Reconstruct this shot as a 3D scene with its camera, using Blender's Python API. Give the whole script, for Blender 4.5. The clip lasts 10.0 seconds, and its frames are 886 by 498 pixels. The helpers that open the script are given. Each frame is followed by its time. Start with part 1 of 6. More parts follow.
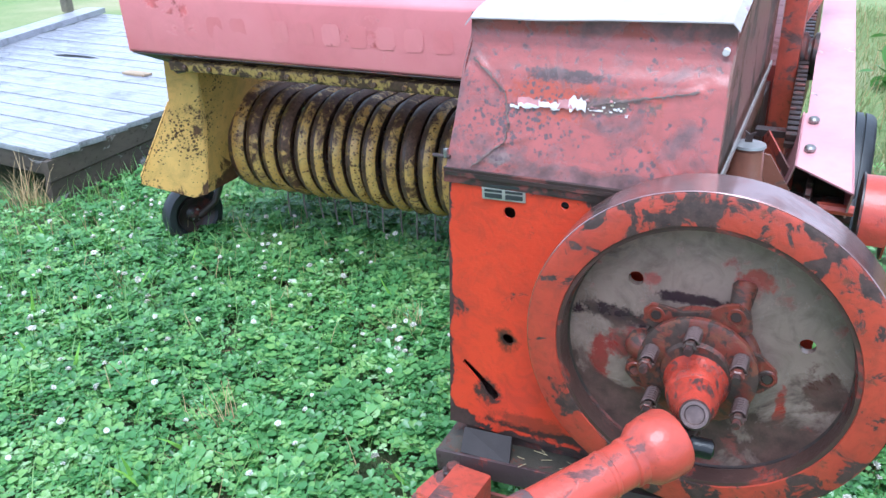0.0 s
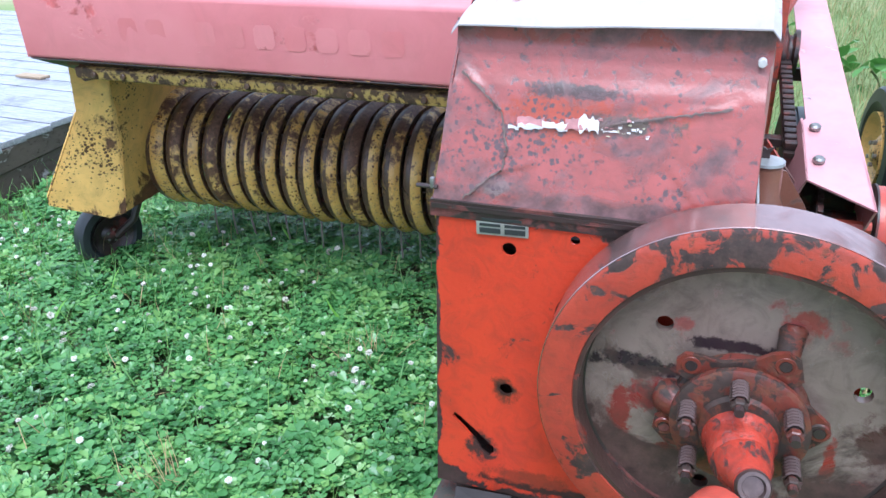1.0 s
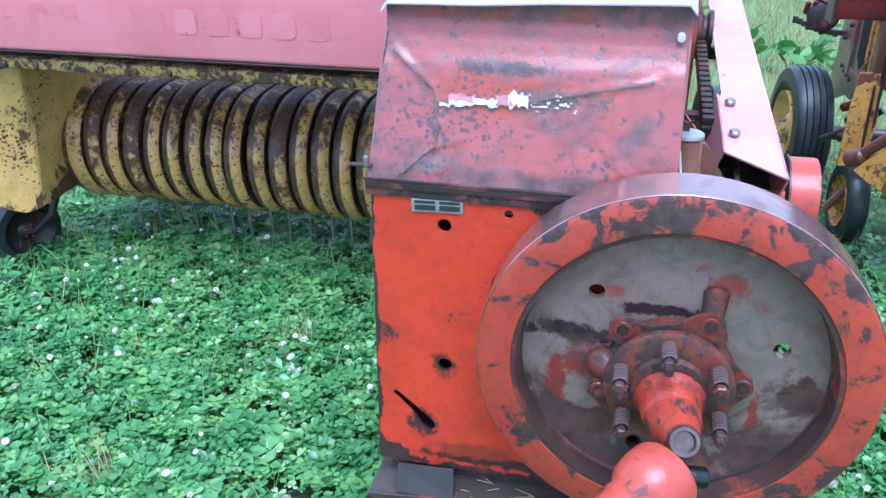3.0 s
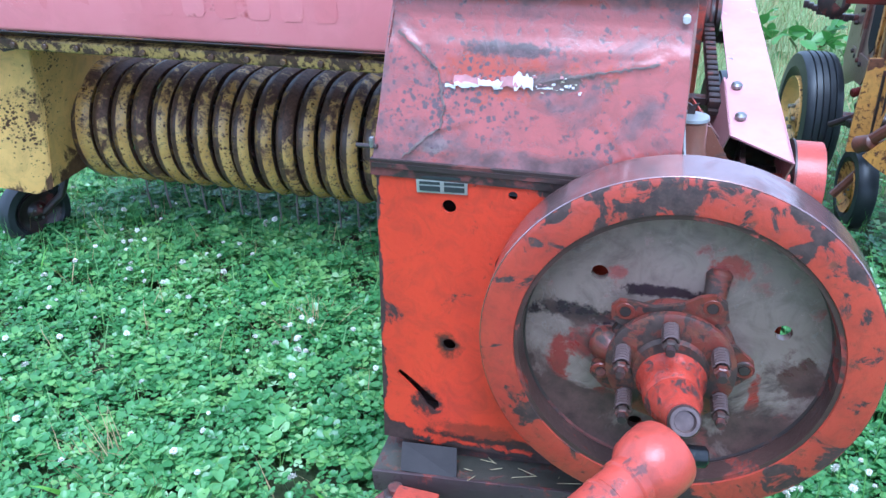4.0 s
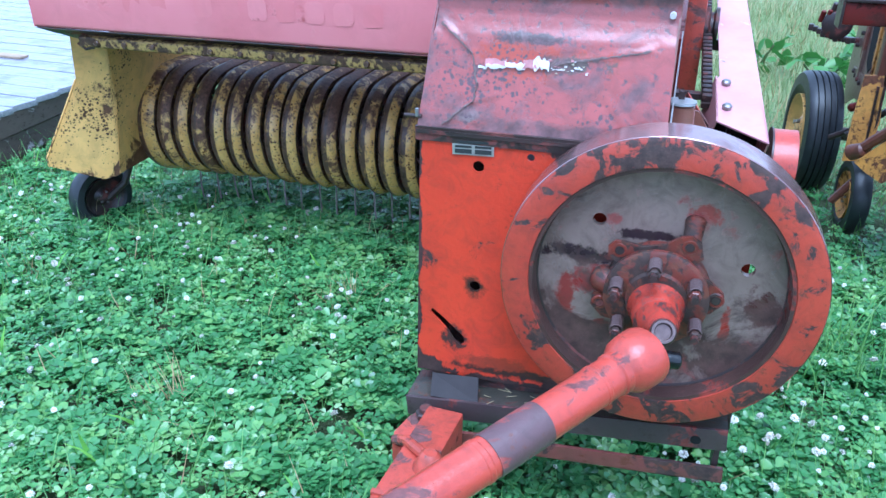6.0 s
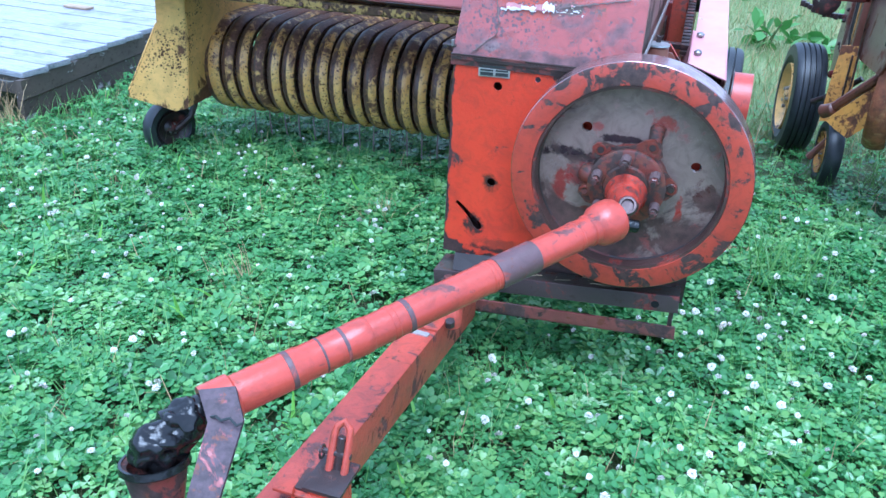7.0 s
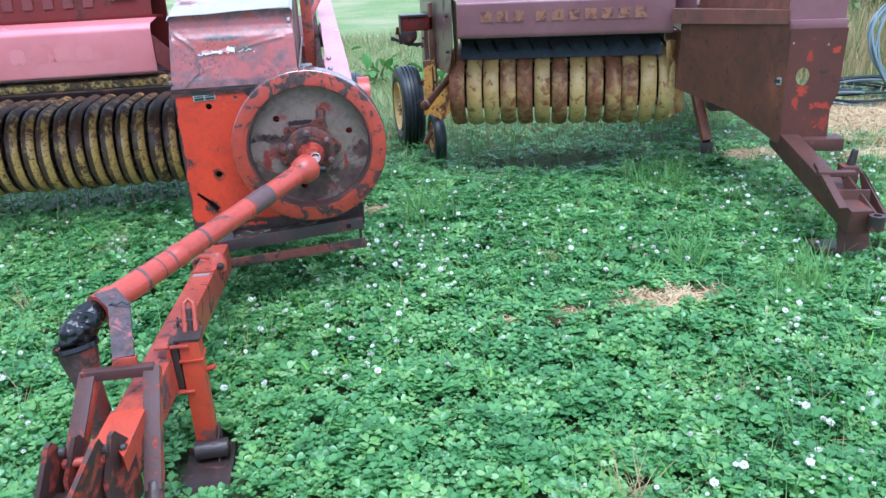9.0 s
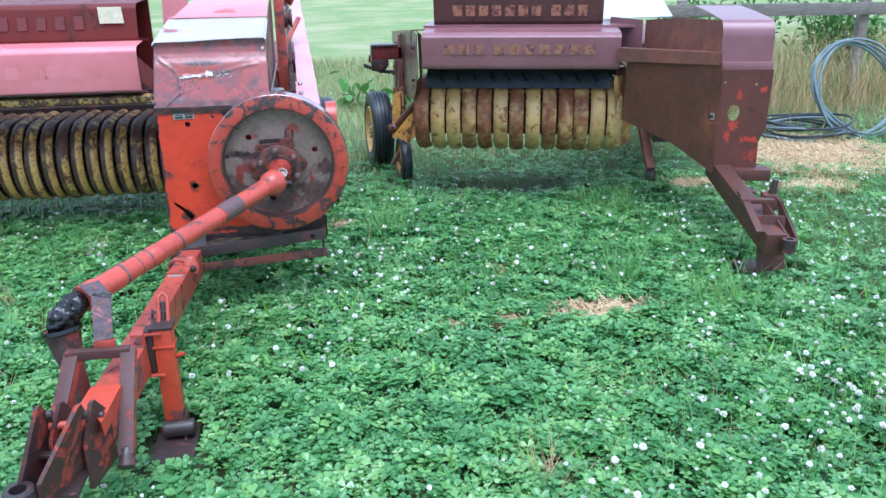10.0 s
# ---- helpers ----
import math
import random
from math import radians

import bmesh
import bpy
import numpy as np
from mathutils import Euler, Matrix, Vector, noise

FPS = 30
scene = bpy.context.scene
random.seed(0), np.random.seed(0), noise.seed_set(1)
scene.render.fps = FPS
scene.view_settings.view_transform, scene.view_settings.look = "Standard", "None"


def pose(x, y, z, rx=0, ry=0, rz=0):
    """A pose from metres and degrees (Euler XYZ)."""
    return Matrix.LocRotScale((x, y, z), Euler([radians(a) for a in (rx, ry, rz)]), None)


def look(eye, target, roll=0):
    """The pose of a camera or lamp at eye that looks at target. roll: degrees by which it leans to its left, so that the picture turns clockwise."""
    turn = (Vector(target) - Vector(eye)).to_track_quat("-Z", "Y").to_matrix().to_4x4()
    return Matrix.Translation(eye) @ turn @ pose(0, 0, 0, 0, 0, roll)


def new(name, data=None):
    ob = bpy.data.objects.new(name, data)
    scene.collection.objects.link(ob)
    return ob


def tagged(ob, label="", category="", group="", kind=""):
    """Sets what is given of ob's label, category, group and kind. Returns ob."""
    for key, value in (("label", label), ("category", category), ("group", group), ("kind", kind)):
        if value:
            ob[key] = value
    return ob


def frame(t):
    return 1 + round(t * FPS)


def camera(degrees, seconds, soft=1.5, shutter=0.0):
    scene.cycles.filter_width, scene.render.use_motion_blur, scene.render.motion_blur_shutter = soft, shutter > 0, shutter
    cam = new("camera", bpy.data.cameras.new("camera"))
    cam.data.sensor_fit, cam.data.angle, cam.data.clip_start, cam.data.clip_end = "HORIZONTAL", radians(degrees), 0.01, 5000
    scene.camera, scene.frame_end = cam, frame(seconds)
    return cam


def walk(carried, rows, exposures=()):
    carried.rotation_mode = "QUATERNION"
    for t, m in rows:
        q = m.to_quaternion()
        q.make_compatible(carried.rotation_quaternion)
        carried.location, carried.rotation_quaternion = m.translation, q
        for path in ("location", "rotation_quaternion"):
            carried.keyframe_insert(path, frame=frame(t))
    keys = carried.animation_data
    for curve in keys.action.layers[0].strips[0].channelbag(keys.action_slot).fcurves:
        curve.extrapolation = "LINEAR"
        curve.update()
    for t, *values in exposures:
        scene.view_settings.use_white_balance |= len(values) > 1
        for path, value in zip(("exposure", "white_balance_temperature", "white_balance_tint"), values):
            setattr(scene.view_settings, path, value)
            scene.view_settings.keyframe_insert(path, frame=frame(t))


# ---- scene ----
cam = camera(58.6, 10.0)
PATH = [
    (0, (0.511, -1.319, 1.492), (-0.299, 0.31, 0.66), -1.3),
    (0.5, (0.38, -1.163, 1.489), (-0.39, 0.478, 0.642), -1.0),
    (1, (0.297, -1.154, 1.488), (-0.313, 0.546, 0.629), -0.9),
    (1.5, (0.257, -1.171, 1.475), (-0.228, 0.584, 0.645), 0.1),
    (2, (0.257, -1.166, 1.47), (-0.179, 0.594, 0.628), 1.0),
    (2.5, (0.274, -1.177, 1.476), (-0.154, 0.582, 0.627), -0.2),
    (3.8, (0.3, -1.184, 1.478), (-0.144, 0.527, 0.543), -0.2),
    (4, (0.3, -1.191, 1.474), (-0.149, 0.529, 0.556), -0.2),
    (4.5, (0.301, -1.182, 1.489), (-0.151, 0.547, 0.591), -0.3),
    (5, (0.285, -1.191, 1.503), (-0.201, 0.552, 0.653), -0.4),
    (5.2, (0.263, -1.217, 1.501), (-0.236, 0.533, 0.673), -1.0),
    (6.3, (0.491, -1.648, 1.467), (-0.052, 0.056, 0.571), 2.0),
    (6.5, (0.561, -1.732, 1.495), (-0.046, -0.06, 0.58), 1.3),
    (7, (0.523, -2.065, 1.5), (-0.019, -0.368, 0.591), 2.5),
    (7.5, (0.436, -2.393, 1.528), (0.092, -0.658, 0.593), -0.2),
    (8, (0.521, -2.719, 1.543), (0.261, -0.941, 0.664), -0.6),
    (8.5, (0.577, -3.02, 1.58), (0.446, -1.236, 0.686), -1.6),
    (9, (0.504, -3.274, 1.531), (0.74, -1.432, 0.787), -2.7),
    (9.5, (0.484, -3.474, 1.568), (0.831, -1.644, 0.839), -2.9),
    (10, (0.573, -3.629, 1.598), (0.865, -1.774, 0.909), -0.7),
]
walk(cam, [(t, look(eye, target, roll)) for t, eye, target, roll in PATH], [(0.0, 1.39, 5200, 8), (1.0, 1.36, 5300, 8), (2.0, 1.42, 4770, 8), (2.5, 1.46, 4670, 8), (4.5, 1.44, 4520, 8), (5.0, 1.34, 4470, 8), (6.5, 1.42, 4470, 8), (7.5, 1.40, 4520, 8), (8.5, 1.33, 4810, 8), (9.0, 1.23, 4960, 8), (10.0, 1.23, 5010, 8)])

# ---------------------------------------------------------------- light
world = bpy.data.worlds.new("overcast_sky")
scene.world = world
world.use_nodes = True
wn = world.node_tree.nodes
wl = world.node_tree.links
sky = wn.new("ShaderNodeTexSky")
sky.sky_type = "NISHITA"
sky.sun_disc = False
sky.sun_elevation = radians(68)
sky.sun_rotation = radians(160)
sky.air_density = 1.0
sky.dust_density = 4.0
soft_sky = wn.new("ShaderNodeMix")
soft_sky.data_type = "RGBA"
soft_sky.inputs[0].default_value = 0.65
soft_sky.inputs[7].default_value = (6.2, 6.5, 7.0, 1)
wl.new(sky.outputs[0], soft_sky.inputs[6])
wl.new(soft_sky.outputs[2], wn["Background"].inputs[0])
wn["Background"].inputs[1].default_value = 0.105
sun_data = bpy.data.lights.new("sun", "SUN")
sun_data.energy = 1.5
sun_data.angle = radians(40)
sun_data.color = (1.0, 0.985, 0.96)
sun = new("sun", sun_data)
sun.matrix_world = look((0.7, -2.7, 9.0), (0.2, 0.4, 0.0))


# ---------------------------------------------------------------- materials
def base_material(name):
    m = bpy.data.materials.new(name)
    m.use_nodes = True
    n, l = m.node_tree.nodes, m.node_tree.links
    return m, n, l, n["Principled BSDF"]


def ramp(n, l, source, stops):
    r = n.new("ShaderNodeValToRGB")
    while len(r.color_ramp.elements) < len(stops):
        r.color_ramp.elements.new(0.5)
    for e, (p, c) in zip(r.color_ramp.elements, stops):
        e.position = p
        e.color = c if isinstance(c, tuple) else (c, c, c, 1)
    l.new(source, r.inputs[0])
    return r.outputs[0]


def ramp_down(n, l, source, start, end):
    k = n.new("ShaderNodeMapRange")
    k.inputs[1].default_value, k.inputs[2].default_value = start, end
    k.inputs[3].default_value, k.inputs[4].default_value = 1.0, 0.0
    l.new(source, k.inputs[0])
    return k.outputs[0]


def blend(n, l, fac, a, b):
    x = n.new("ShaderNodeMix")
    x.data_type = "RGBA"
    for socket, v in ((x.inputs[0], fac), (x.inputs[6], a), (x.inputs[7], b)):
        if isinstance(v, (int, float)):
            socket.default_value = v
        elif isinstance(v, tuple):
            socket.default_value = (*v[:3], 1)
        else:
            l.new(v, socket)
    return x.outputs[2]


def noise_of(n, l, vec, scale, detail=6.0, rough=0.6, distortion=0.0):
    t = n.new("ShaderNodeTexNoise")
    t.inputs["Scale"].default_value = scale
    t.inputs["Detail"].default_value = detail
    t.inputs["Roughness"].default_value = rough
    t.inputs["Distortion"].default_value = distortion
    l.new(vec, t.inputs["Vector"])
    return t.outputs[0]


def coordinates(n, l, stretch=(1, 1, 1), shift=0.0, by_object=True):
    c = n.new("ShaderNodeTexCoord")
    mp = n.new("ShaderNodeMapping")
    mp.inputs["Scale"].default_value = stretch
    l.new(c.outputs["Object"], mp.inputs["Vector"])
    if by_object:
        o = n.new("ShaderNodeObjectInfo")
        k = n.new("ShaderNodeVectorMath")
        k.operation = "SCALE"
        k.inputs[0].default_value = (31.0, 17.0, 23.0)
        l.new(o.outputs["Random"], k.inputs["Scale"])
        a = n.new("ShaderNodeVectorMath")
        a.inputs[1].default_value = (shift, shift * 0.7, -shift)
        l.new(k.outputs[0], a.inputs[0])
        l.new(a.outputs[0], mp.inputs["Location"])
    else:
        mp.inputs["Location"].default_value = (shift, shift * 0.7, -shift)
    return mp.outputs[0]


def painted(name, paint, faded, bare, wear=0.5, rust=(0.16, 0.05, 0.025), rusty=0.45, patch=5.0, rough=0.42,
            speck=38.0, stretch=(1, 1, 1), shift=0.0, soft=0.02, dirt=0.35, bump=0.25, metal=0.0, edges=(), spot=None, tone=0.0, dots=None, rougher=0.35, sheen=0.5):
    """Old paint: faded in clouds, worn to bare metal in patches, with rust specks and grime."""
    m, n, l, p = base_material(name)
    v = coordinates(n, l, stretch, shift)
    clouds = noise_of(n, l, v, patch * 0.5, 4)
    body = blend(n, l, ramp(n, l, clouds, [(0.35, 0.0), (0.65, 1.0)]), paint, faded)
    edge = 1 - wear
    flaking = noise_of(n, l, v, patch, 9, 0.66, 0.5)
    if edges or spot:
        here = n.new("ShaderNodeTexCoord").outputs["Object"]
        split = n.new("ShaderNodeSeparateXYZ")
        l.new(here, split.inputs[0])
    for axis, start, end, amount in edges:
        k = n.new("ShaderNodeMapRange")
        k.inputs[1].default_value, k.inputs[2].default_value = start, end
        k.inputs[3].default_value, k.inputs[4].default_value = 0.0, amount
        l.new(split.outputs["xyz".index(axis)], k.inputs[0])
        plus = n.new("ShaderNodeMath")
        l.new(flaking, plus.inputs[0])
        l.new(k.outputs[0], plus.inputs[1])
        flaking = plus.outputs[0]
    for centre, size, colour in spot or ():
        near = n.new("ShaderNodeMapping")
        near.vector_type = "TEXTURE"
        near.inputs["Location"].default_value, near.inputs["Scale"].default_value = centre, size
        l.new(here, near.inputs["Vector"])
        far_off = n.new("ShaderNodeVectorMath")
        far_off.operation = "LENGTH"
        l.new(near.outputs[0], far_off.inputs[0])
        ragged = n.new("ShaderNodeMath")
        ragged.operation = "MULTIPLY_ADD"
        ragged.inputs[1].default_value = 2.6
        l.new(noise_of(n, l, v, 20, 8, 0.72), ragged.inputs[0])
        l.new(far_off.outputs["Value"], ragged.inputs[2])
        body = blend(n, l, ramp_down(n, l, ragged.outputs[0], 1.78, 2.02), body, colour)
    if tone:
        o = n.new("ShaderNodeObjectInfo")
        k = n.new("ShaderNodeMath")
        k.operation = "MULTIPLY_ADD"
        k.inputs[1].default_value, k.inputs[2].default_value = tone, -tone / 2
        l.new(o.outputs["Random"], k.inputs[0])
        plus = n.new("ShaderNodeMath")
        l.new(flaking, plus.inputs[0])
        l.new(k.outputs[0], plus.inputs[1])
        flaking = plus.outputs[0]
    bare = blend(n, l, ramp(n, l, noise_of(n, l, v, patch * 3.1, 6, 0.7), [(0.36, 0.0), (0.64, 1.0)]), tuple(c * 0.55 for c in bare), tuple(min(1, c * 1.35) for c in bare))
    worn = ramp(n, l, flaking, [(max(0.0, edge - soft), 0.0), (min(1.0, edge + soft), 1.0)])
    body = blend(n, l, worn, body, bare)
    edge = 1 - rusty
    spots = ramp(n, l, noise_of(n, l, v, speck, 5, 0.65, 0.3), [(edge - 0.04, 0.0), (edge + 0.05, 1.0)])
    body = blend(n, l, spots, body, rust)
    if dots:
        cells = n.new("ShaderNodeTexVoronoi")
        cells.inputs["Scale"].default_value = dots[0]
        wob = n.new("ShaderNodeTexNoise")
        wob.inputs["Scale"].default_value = dots[0] * 1.7
        l.new(v, wob.inputs["Vector"])
        mixv = n.new("ShaderNodeVectorMath")
        mixv.operation = "MULTIPLY_ADD"
        mixv.inputs[1].default_value = (0.9 / dots[0],) * 3
        l.new(wob.outputs["Color"], mixv.inputs[0])
        l.new(v, mixv.inputs[2])
        l.new(mixv.outputs[0], cells.inputs["Vector"])
        tint = n.new("ShaderNodeSeparateColor")
        l.new(cells.outputs["Color"], tint.inputs[0])
        size = n.new("ShaderNodeMath")
        size.operation = "POWER"
        size.inputs[1].default_value = 2.5
        l.new(tint.outputs[0], size.inputs[0])
        reach = n.new("ShaderNodeMath")
        reach.operation = "MULTIPLY_ADD"
        reach.inputs[1].default_value = -dots[1]
        l.new(size.outputs[0], reach.inputs[0])
        l.new(cells.outputs["Distance"], reach.inputs[2])
        patchy = n.new("ShaderNodeMath")
        patchy.operation = "MULTIPLY_ADD"
        patchy.inputs[1].default_value = -2.4
        l.new(noise_of(n, l, v, patch * 0.8, 4), patchy.inputs[0])
        l.new(reach.outputs[0], patchy.inputs[2])
        body = blend(n, l, ramp_down(n, l, patchy.outputs[0], -1.34, -1.14), body, rust)
    grime = ramp(n, l, noise_of(n, l, v, patch * 2.3, 7, 0.7, 1.0), [(0.45, 0.0), (0.75, dirt)])
    body = blend(n, l, grime, body, (0.045, 0.034, 0.026))
    l.new(body, p.inputs["Base Color"])
    r = n.new("ShaderNodeMapRange")
    r.inputs[3].default_value = rough
    r.inputs[4].default_value = min(0.95, rough + rougher)
    total = n.new("ShaderNodeMath")
    total.operation = "MAXIMUM"
    l.new(worn, total.inputs[0])
    l.new(spots, total.inputs[1])
    l.new(total.outputs[0], r.inputs[0])
    l.new(r.outputs[0], p.inputs["Roughness"])
    p.inputs["Metallic"].default_value = metal
    p.inputs["Specular IOR Level"].default_value = sheen
    b = n.new("ShaderNodeBump")
    b.inputs["Strength"].default_value = bump
    b.inputs["Distance"].default_value = 0.004
    height = n.new("ShaderNodeMath")
    height.operation = "MULTIPLY_ADD"
    height.inputs[1].default_value = -0.5
    l.new(total.outputs[0], height.inputs[0])
    l.new(noise_of(n, l, v, 90, 4), height.inputs[2])
    l.new(height.outputs[0], b.inputs["Height"])
    l.new(b.outputs[0], p.inputs["Normal"])
    return m


def plain(name, colour, rough=0.6, metal=0.0, vary=0.35, scale=20.0, bump=0.15):
    m, n, l, p = base_material(name)
    v = coordinates(n, l)
    dark = tuple(c * (1 - vary) for c in colour)
    f = ramp(n, l, noise_of(n, l, v, scale, 6), [(0.3, 0.0), (0.7, 1.0)])
    l.new(blend(n, l, f, dark, colour), p.inputs["Base Color"])
    p.inputs["Roughness"].default_value = rough
    p.inputs["Metallic"].default_value = metal
    b = n.new("ShaderNodeBump")
    b.inputs["Strength"].default_value = bump
    b.inputs["Distance"].default_value = 0.003
    l.new(noise_of(n, l, v, scale * 4, 5), b.inputs["Height"])
    l.new(b.outputs[0], p.inputs["Normal"])
    return m


def leafy(name, low, high, rough=0.45, glow=0.25, stops=None):
    """Leaf tissue: colour varies from leaf to leaf, and some light passes through."""
    m, n, l, p = base_material(name)
    g = n.new("ShaderNodeNewGeometry")
    tc = n.new("ShaderNodeTexCoord")
    broad = ramp(n, l, noise_of(n, l, tc.outputs["Object"], 3.6, 6, 0.65), [(0.34, 0.0), (0.66, 1.0)])
    mixed = n.new("ShaderNodeMath")
    mixed.operation = "MULTIPLY_ADD"
    mixed.inputs[1].default_value = 0.58
    half = n.new("ShaderNodeMath")
    half.operation = "MULTIPLY"
    half.inputs[1].default_value = 0.42
    l.new(broad, half.inputs[0])
    l.new(g.outputs["Random Per Island"], mixed.inputs[0])
    l.new(half.outputs[0], mixed.inputs[2])
    c = ramp(n, l, mixed.outputs[0], [(q, (*k, 1)) for q, k in stops]) if stops else blend(n, l, mixed.outputs[0], low, high)
    l.new(c, p.inputs["Base Color"])
    p.inputs["Roughness"].default_value = rough
    tr = n.new("ShaderNodeBsdfTranslucent")
    l.new(c, tr.inputs["Color"])
    mx = n.new("ShaderNodeMixShader")
    mx.inputs[0].default_value = glow
    l.new(p.outputs[0], mx.inputs[1])
    l.new(tr.outputs[0], mx.inputs[2])
    l.new(mx.outputs[0], n["Material Output"].inputs[0])
    return m


DARK = (0.05, 0.026, 0.022)
WX0, WZ0 = 0.388, 0.746
RED_PANEL = painted("red_panel_paint", (0.62, 0.058, 0.023), (0.55, 0.049, 0.021), DARK, wear=0.34, rusty=0.29, patch=9, rough=0.28, dirt=0.42, rust=(0.1, 0.035, 0.022),
                    spot=[((-0.045, 0.0, 0.495), (0.045, 1.0, 0.05), (0.05, 0.028, 0.025)), ((0.002, 0.0, 0.64), (0.04, 1.0, 0.038), (0.16, 0.035, 0.018)), ((0.002, 0.0, 0.64), (0.026, 1.0, 0.025), (0.04, 0.022, 0.018)),
                          ((0.12, 0.0, 0.70), (0.022, 1.0, 0.13), (0.36, 0.045, 0.022)), ((0.16, 0.0, 0.865), (0.065, 1.0, 0.045), (0.24, 0.045, 0.025)), ((0.09, 0.0, 0.425), (0.2, 1.0, 0.022), (0.05, 0.025, 0.02)), ((0.05, 0.0, 0.445), (0.12, 1.0, 0.032), (0.3, 0.045, 0.022))],
                    edges=(("z", 0.945, 0.985, 0.26), ("z", 0.455, 0.40, 0.3), ("x", -0.122, -0.134, 0.24), ("x", 0.18, 0.34, 0.1)))
RED_WHEEL = painted("red_wheel_paint", (0.43, 0.06, 0.032), (0.34, 0.045, 0.027), (0.058, 0.032, 0.027), wear=0.43, rusty=0.37, patch=17, rough=0.33, shift=3.0, dirt=0.5, edges=(("z", 0.86, 1.03, 0.09),))
WHEEL_TREAD = painted("rubbed_wheel_tread", (0.5, 0.36, 0.35), (0.42, 0.27, 0.26), (0.3, 0.12, 0.1), wear=0.43, rusty=0.3, rust=(0.2, 0.09, 0.08), patch=9, soft=0.1, rough=0.16, rougher=0.1, dirt=0.15, bump=0.02, metal=0.8)
# Dark brown paints the shadow line inside the rim; red remains are wear.
RIM_LIP = painted("shadowed_inner_lip", (0.05, 0.028, 0.024), (0.08, 0.04, 0.033), (0.26, 0.045, 0.03), wear=0.4, rusty=0.36, rust=(0.12, 0.06, 0.05), patch=12, rough=0.35, dirt=0.4)
CLUTCH_RED = painted("greasy_red_clutch", (0.19, 0.036, 0.022), (0.13, 0.03, 0.022), (0.05, 0.028, 0.022), wear=0.5, rusty=0.42, patch=16, rough=0.3, dirt=0.75)
WHEEL_PLATE = painted("worn_wheel_plate", (0.2, 0.142, 0.115), (0.26, 0.19, 0.16), (0.085, 0.045, 0.036), wear=0.40, rust=(0.22, 0.06, 0.048), rusty=0.37, patch=8, speck=13, rough=0.24, shift=1.0, dirt=0.55, soft=0.05, edges=(("z", 0.77, 0.62, 0.17),),
                      spot=[((WX0 - 0.15, -0.06, WZ0 + 0.04), (0.13, 1.0, 0.03), (0.028, 0.016, 0.022)), ((WX0 - 0.03, -0.06, WZ0 + 0.095), (0.09, 1.0, 0.016), (0.035, 0.02, 0.024)), ((WX0 - 0.13, -0.06, WZ0 - 0.015), (0.06, 1.0, 0.045), (0.24, 0.032, 0.03)), ((WX0 + 0.065, -0.06, WZ0 + 0.15), (0.05, 1.0, 0.03), (0.26, 0.06, 0.05)),
                            ((WX0 - 0.18, -0.06, WZ0 - 0.06), (0.03, 1.0, 0.07), (0.2, 0.035, 0.03)), ((WX0 + 0.2, -0.06, WZ0 - 0.03), (0.045, 1.0, 0.07), (0.075, 0.03, 0.028)), ((WX0 + 0.14, -0.06, WZ0 - 0.08), (0.014, 1.0, 0.06), (0.3, 0.04, 0.03)), ((WX0 - 0.1, -0.06, WZ0 - 0.12), (0.05, 1.0, 0.03), (0.2, 0.035, 0.028)), ((WX0 - 0.1, -0.06, WZ0 + 0.122), (0.026, 1.0, 0.022), (0.3, 0.09, 0.08))])
# The upper z edge darkens the hood to paint the top sheet's overhang shadow.
RED_FADED = painted("faded_red_hood_paint", (0.38, 0.088, 0.076), (0.3, 0.082, 0.076), (0.175, 0.08, 0.08), wear=0.435, rusty=0.385, rust=(0.11, 0.062, 0.066), patch=10, speck=55, rough=0.22, dirt=0.4, bump=0.12, dots=(110, 0.36), soft=0.07, rougher=0.22, sheen=0.7,
                    edges=(("z", 1.03, 0.99, 0.15), ("x", -0.11, -0.135, 0.12), ("z", 1.22, 1.27, 0.1)),
                    spot=[((0.09, 0.0, 1.14), (0.20, 1.0, 0.055), (0.4, 0.066, 0.034)), ((0.17, 0.0, 1.135), (0.10, 1.0, 0.03), (0.12, 0.08, 0.062)), ((0.10, 0.0, 1.18), (0.12, 1.0, 0.018), (0.08, 0.045, 0.042)), ((-0.03, 0.0, 1.03), (0.06, 1.0, 0.03), (0.2, 0.15, 0.135))])
# Red lightened to pink, putting the glare of the sky into the colour.
RED_PINK = painted("glare_pink_red_paint", (0.64, 0.19, 0.205), (0.71, 0.25, 0.265), (0.52, 0.12, 0.12), wear=0.36, rusty=0.26, rust=(0.2, 0.05, 0.045), patch=3.2, rough=0.26, dirt=0.1, bump=0.08)
# Chalky pink made paler still to paint the sky's sheen on the chain guard.
GUARD_PINK = painted("oxidised_pink_sky_sheen_paint", (0.66, 0.33, 0.35), (0.6, 0.28, 0.3), (0.4, 0.3, 0.32), wear=0.36, rusty=0.2, patch=9, rough=0.2, dirt=0.1, bump=0.05)
RED_LID = painted("dark_red_lid_paint", (0.14, 0.019, 0.015), (0.115, 0.017, 0.014), (0.08, 0.022, 0.017), wear=0.42, rusty=0.33, patch=5, rough=0.42, dirt=0.3, sheen=0.2)
RED_BRIGHT = painted("bright_red_shaft_paint", (0.5, 0.074, 0.048), (0.42, 0.06, 0.04), (0.17, 0.055, 0.05), wear=0.40, rusty=0.30, patch=9, rough=0.28, dirt=0.45)
RED_TONGUE = painted("scuffed_red_tongue_paint", (0.46, 0.075, 0.045), (0.4, 0.066, 0.042), (0.14, 0.06, 0.055), wear=0.42, rusty=0.34, patch=11, rough=0.36, dirt=0.6)
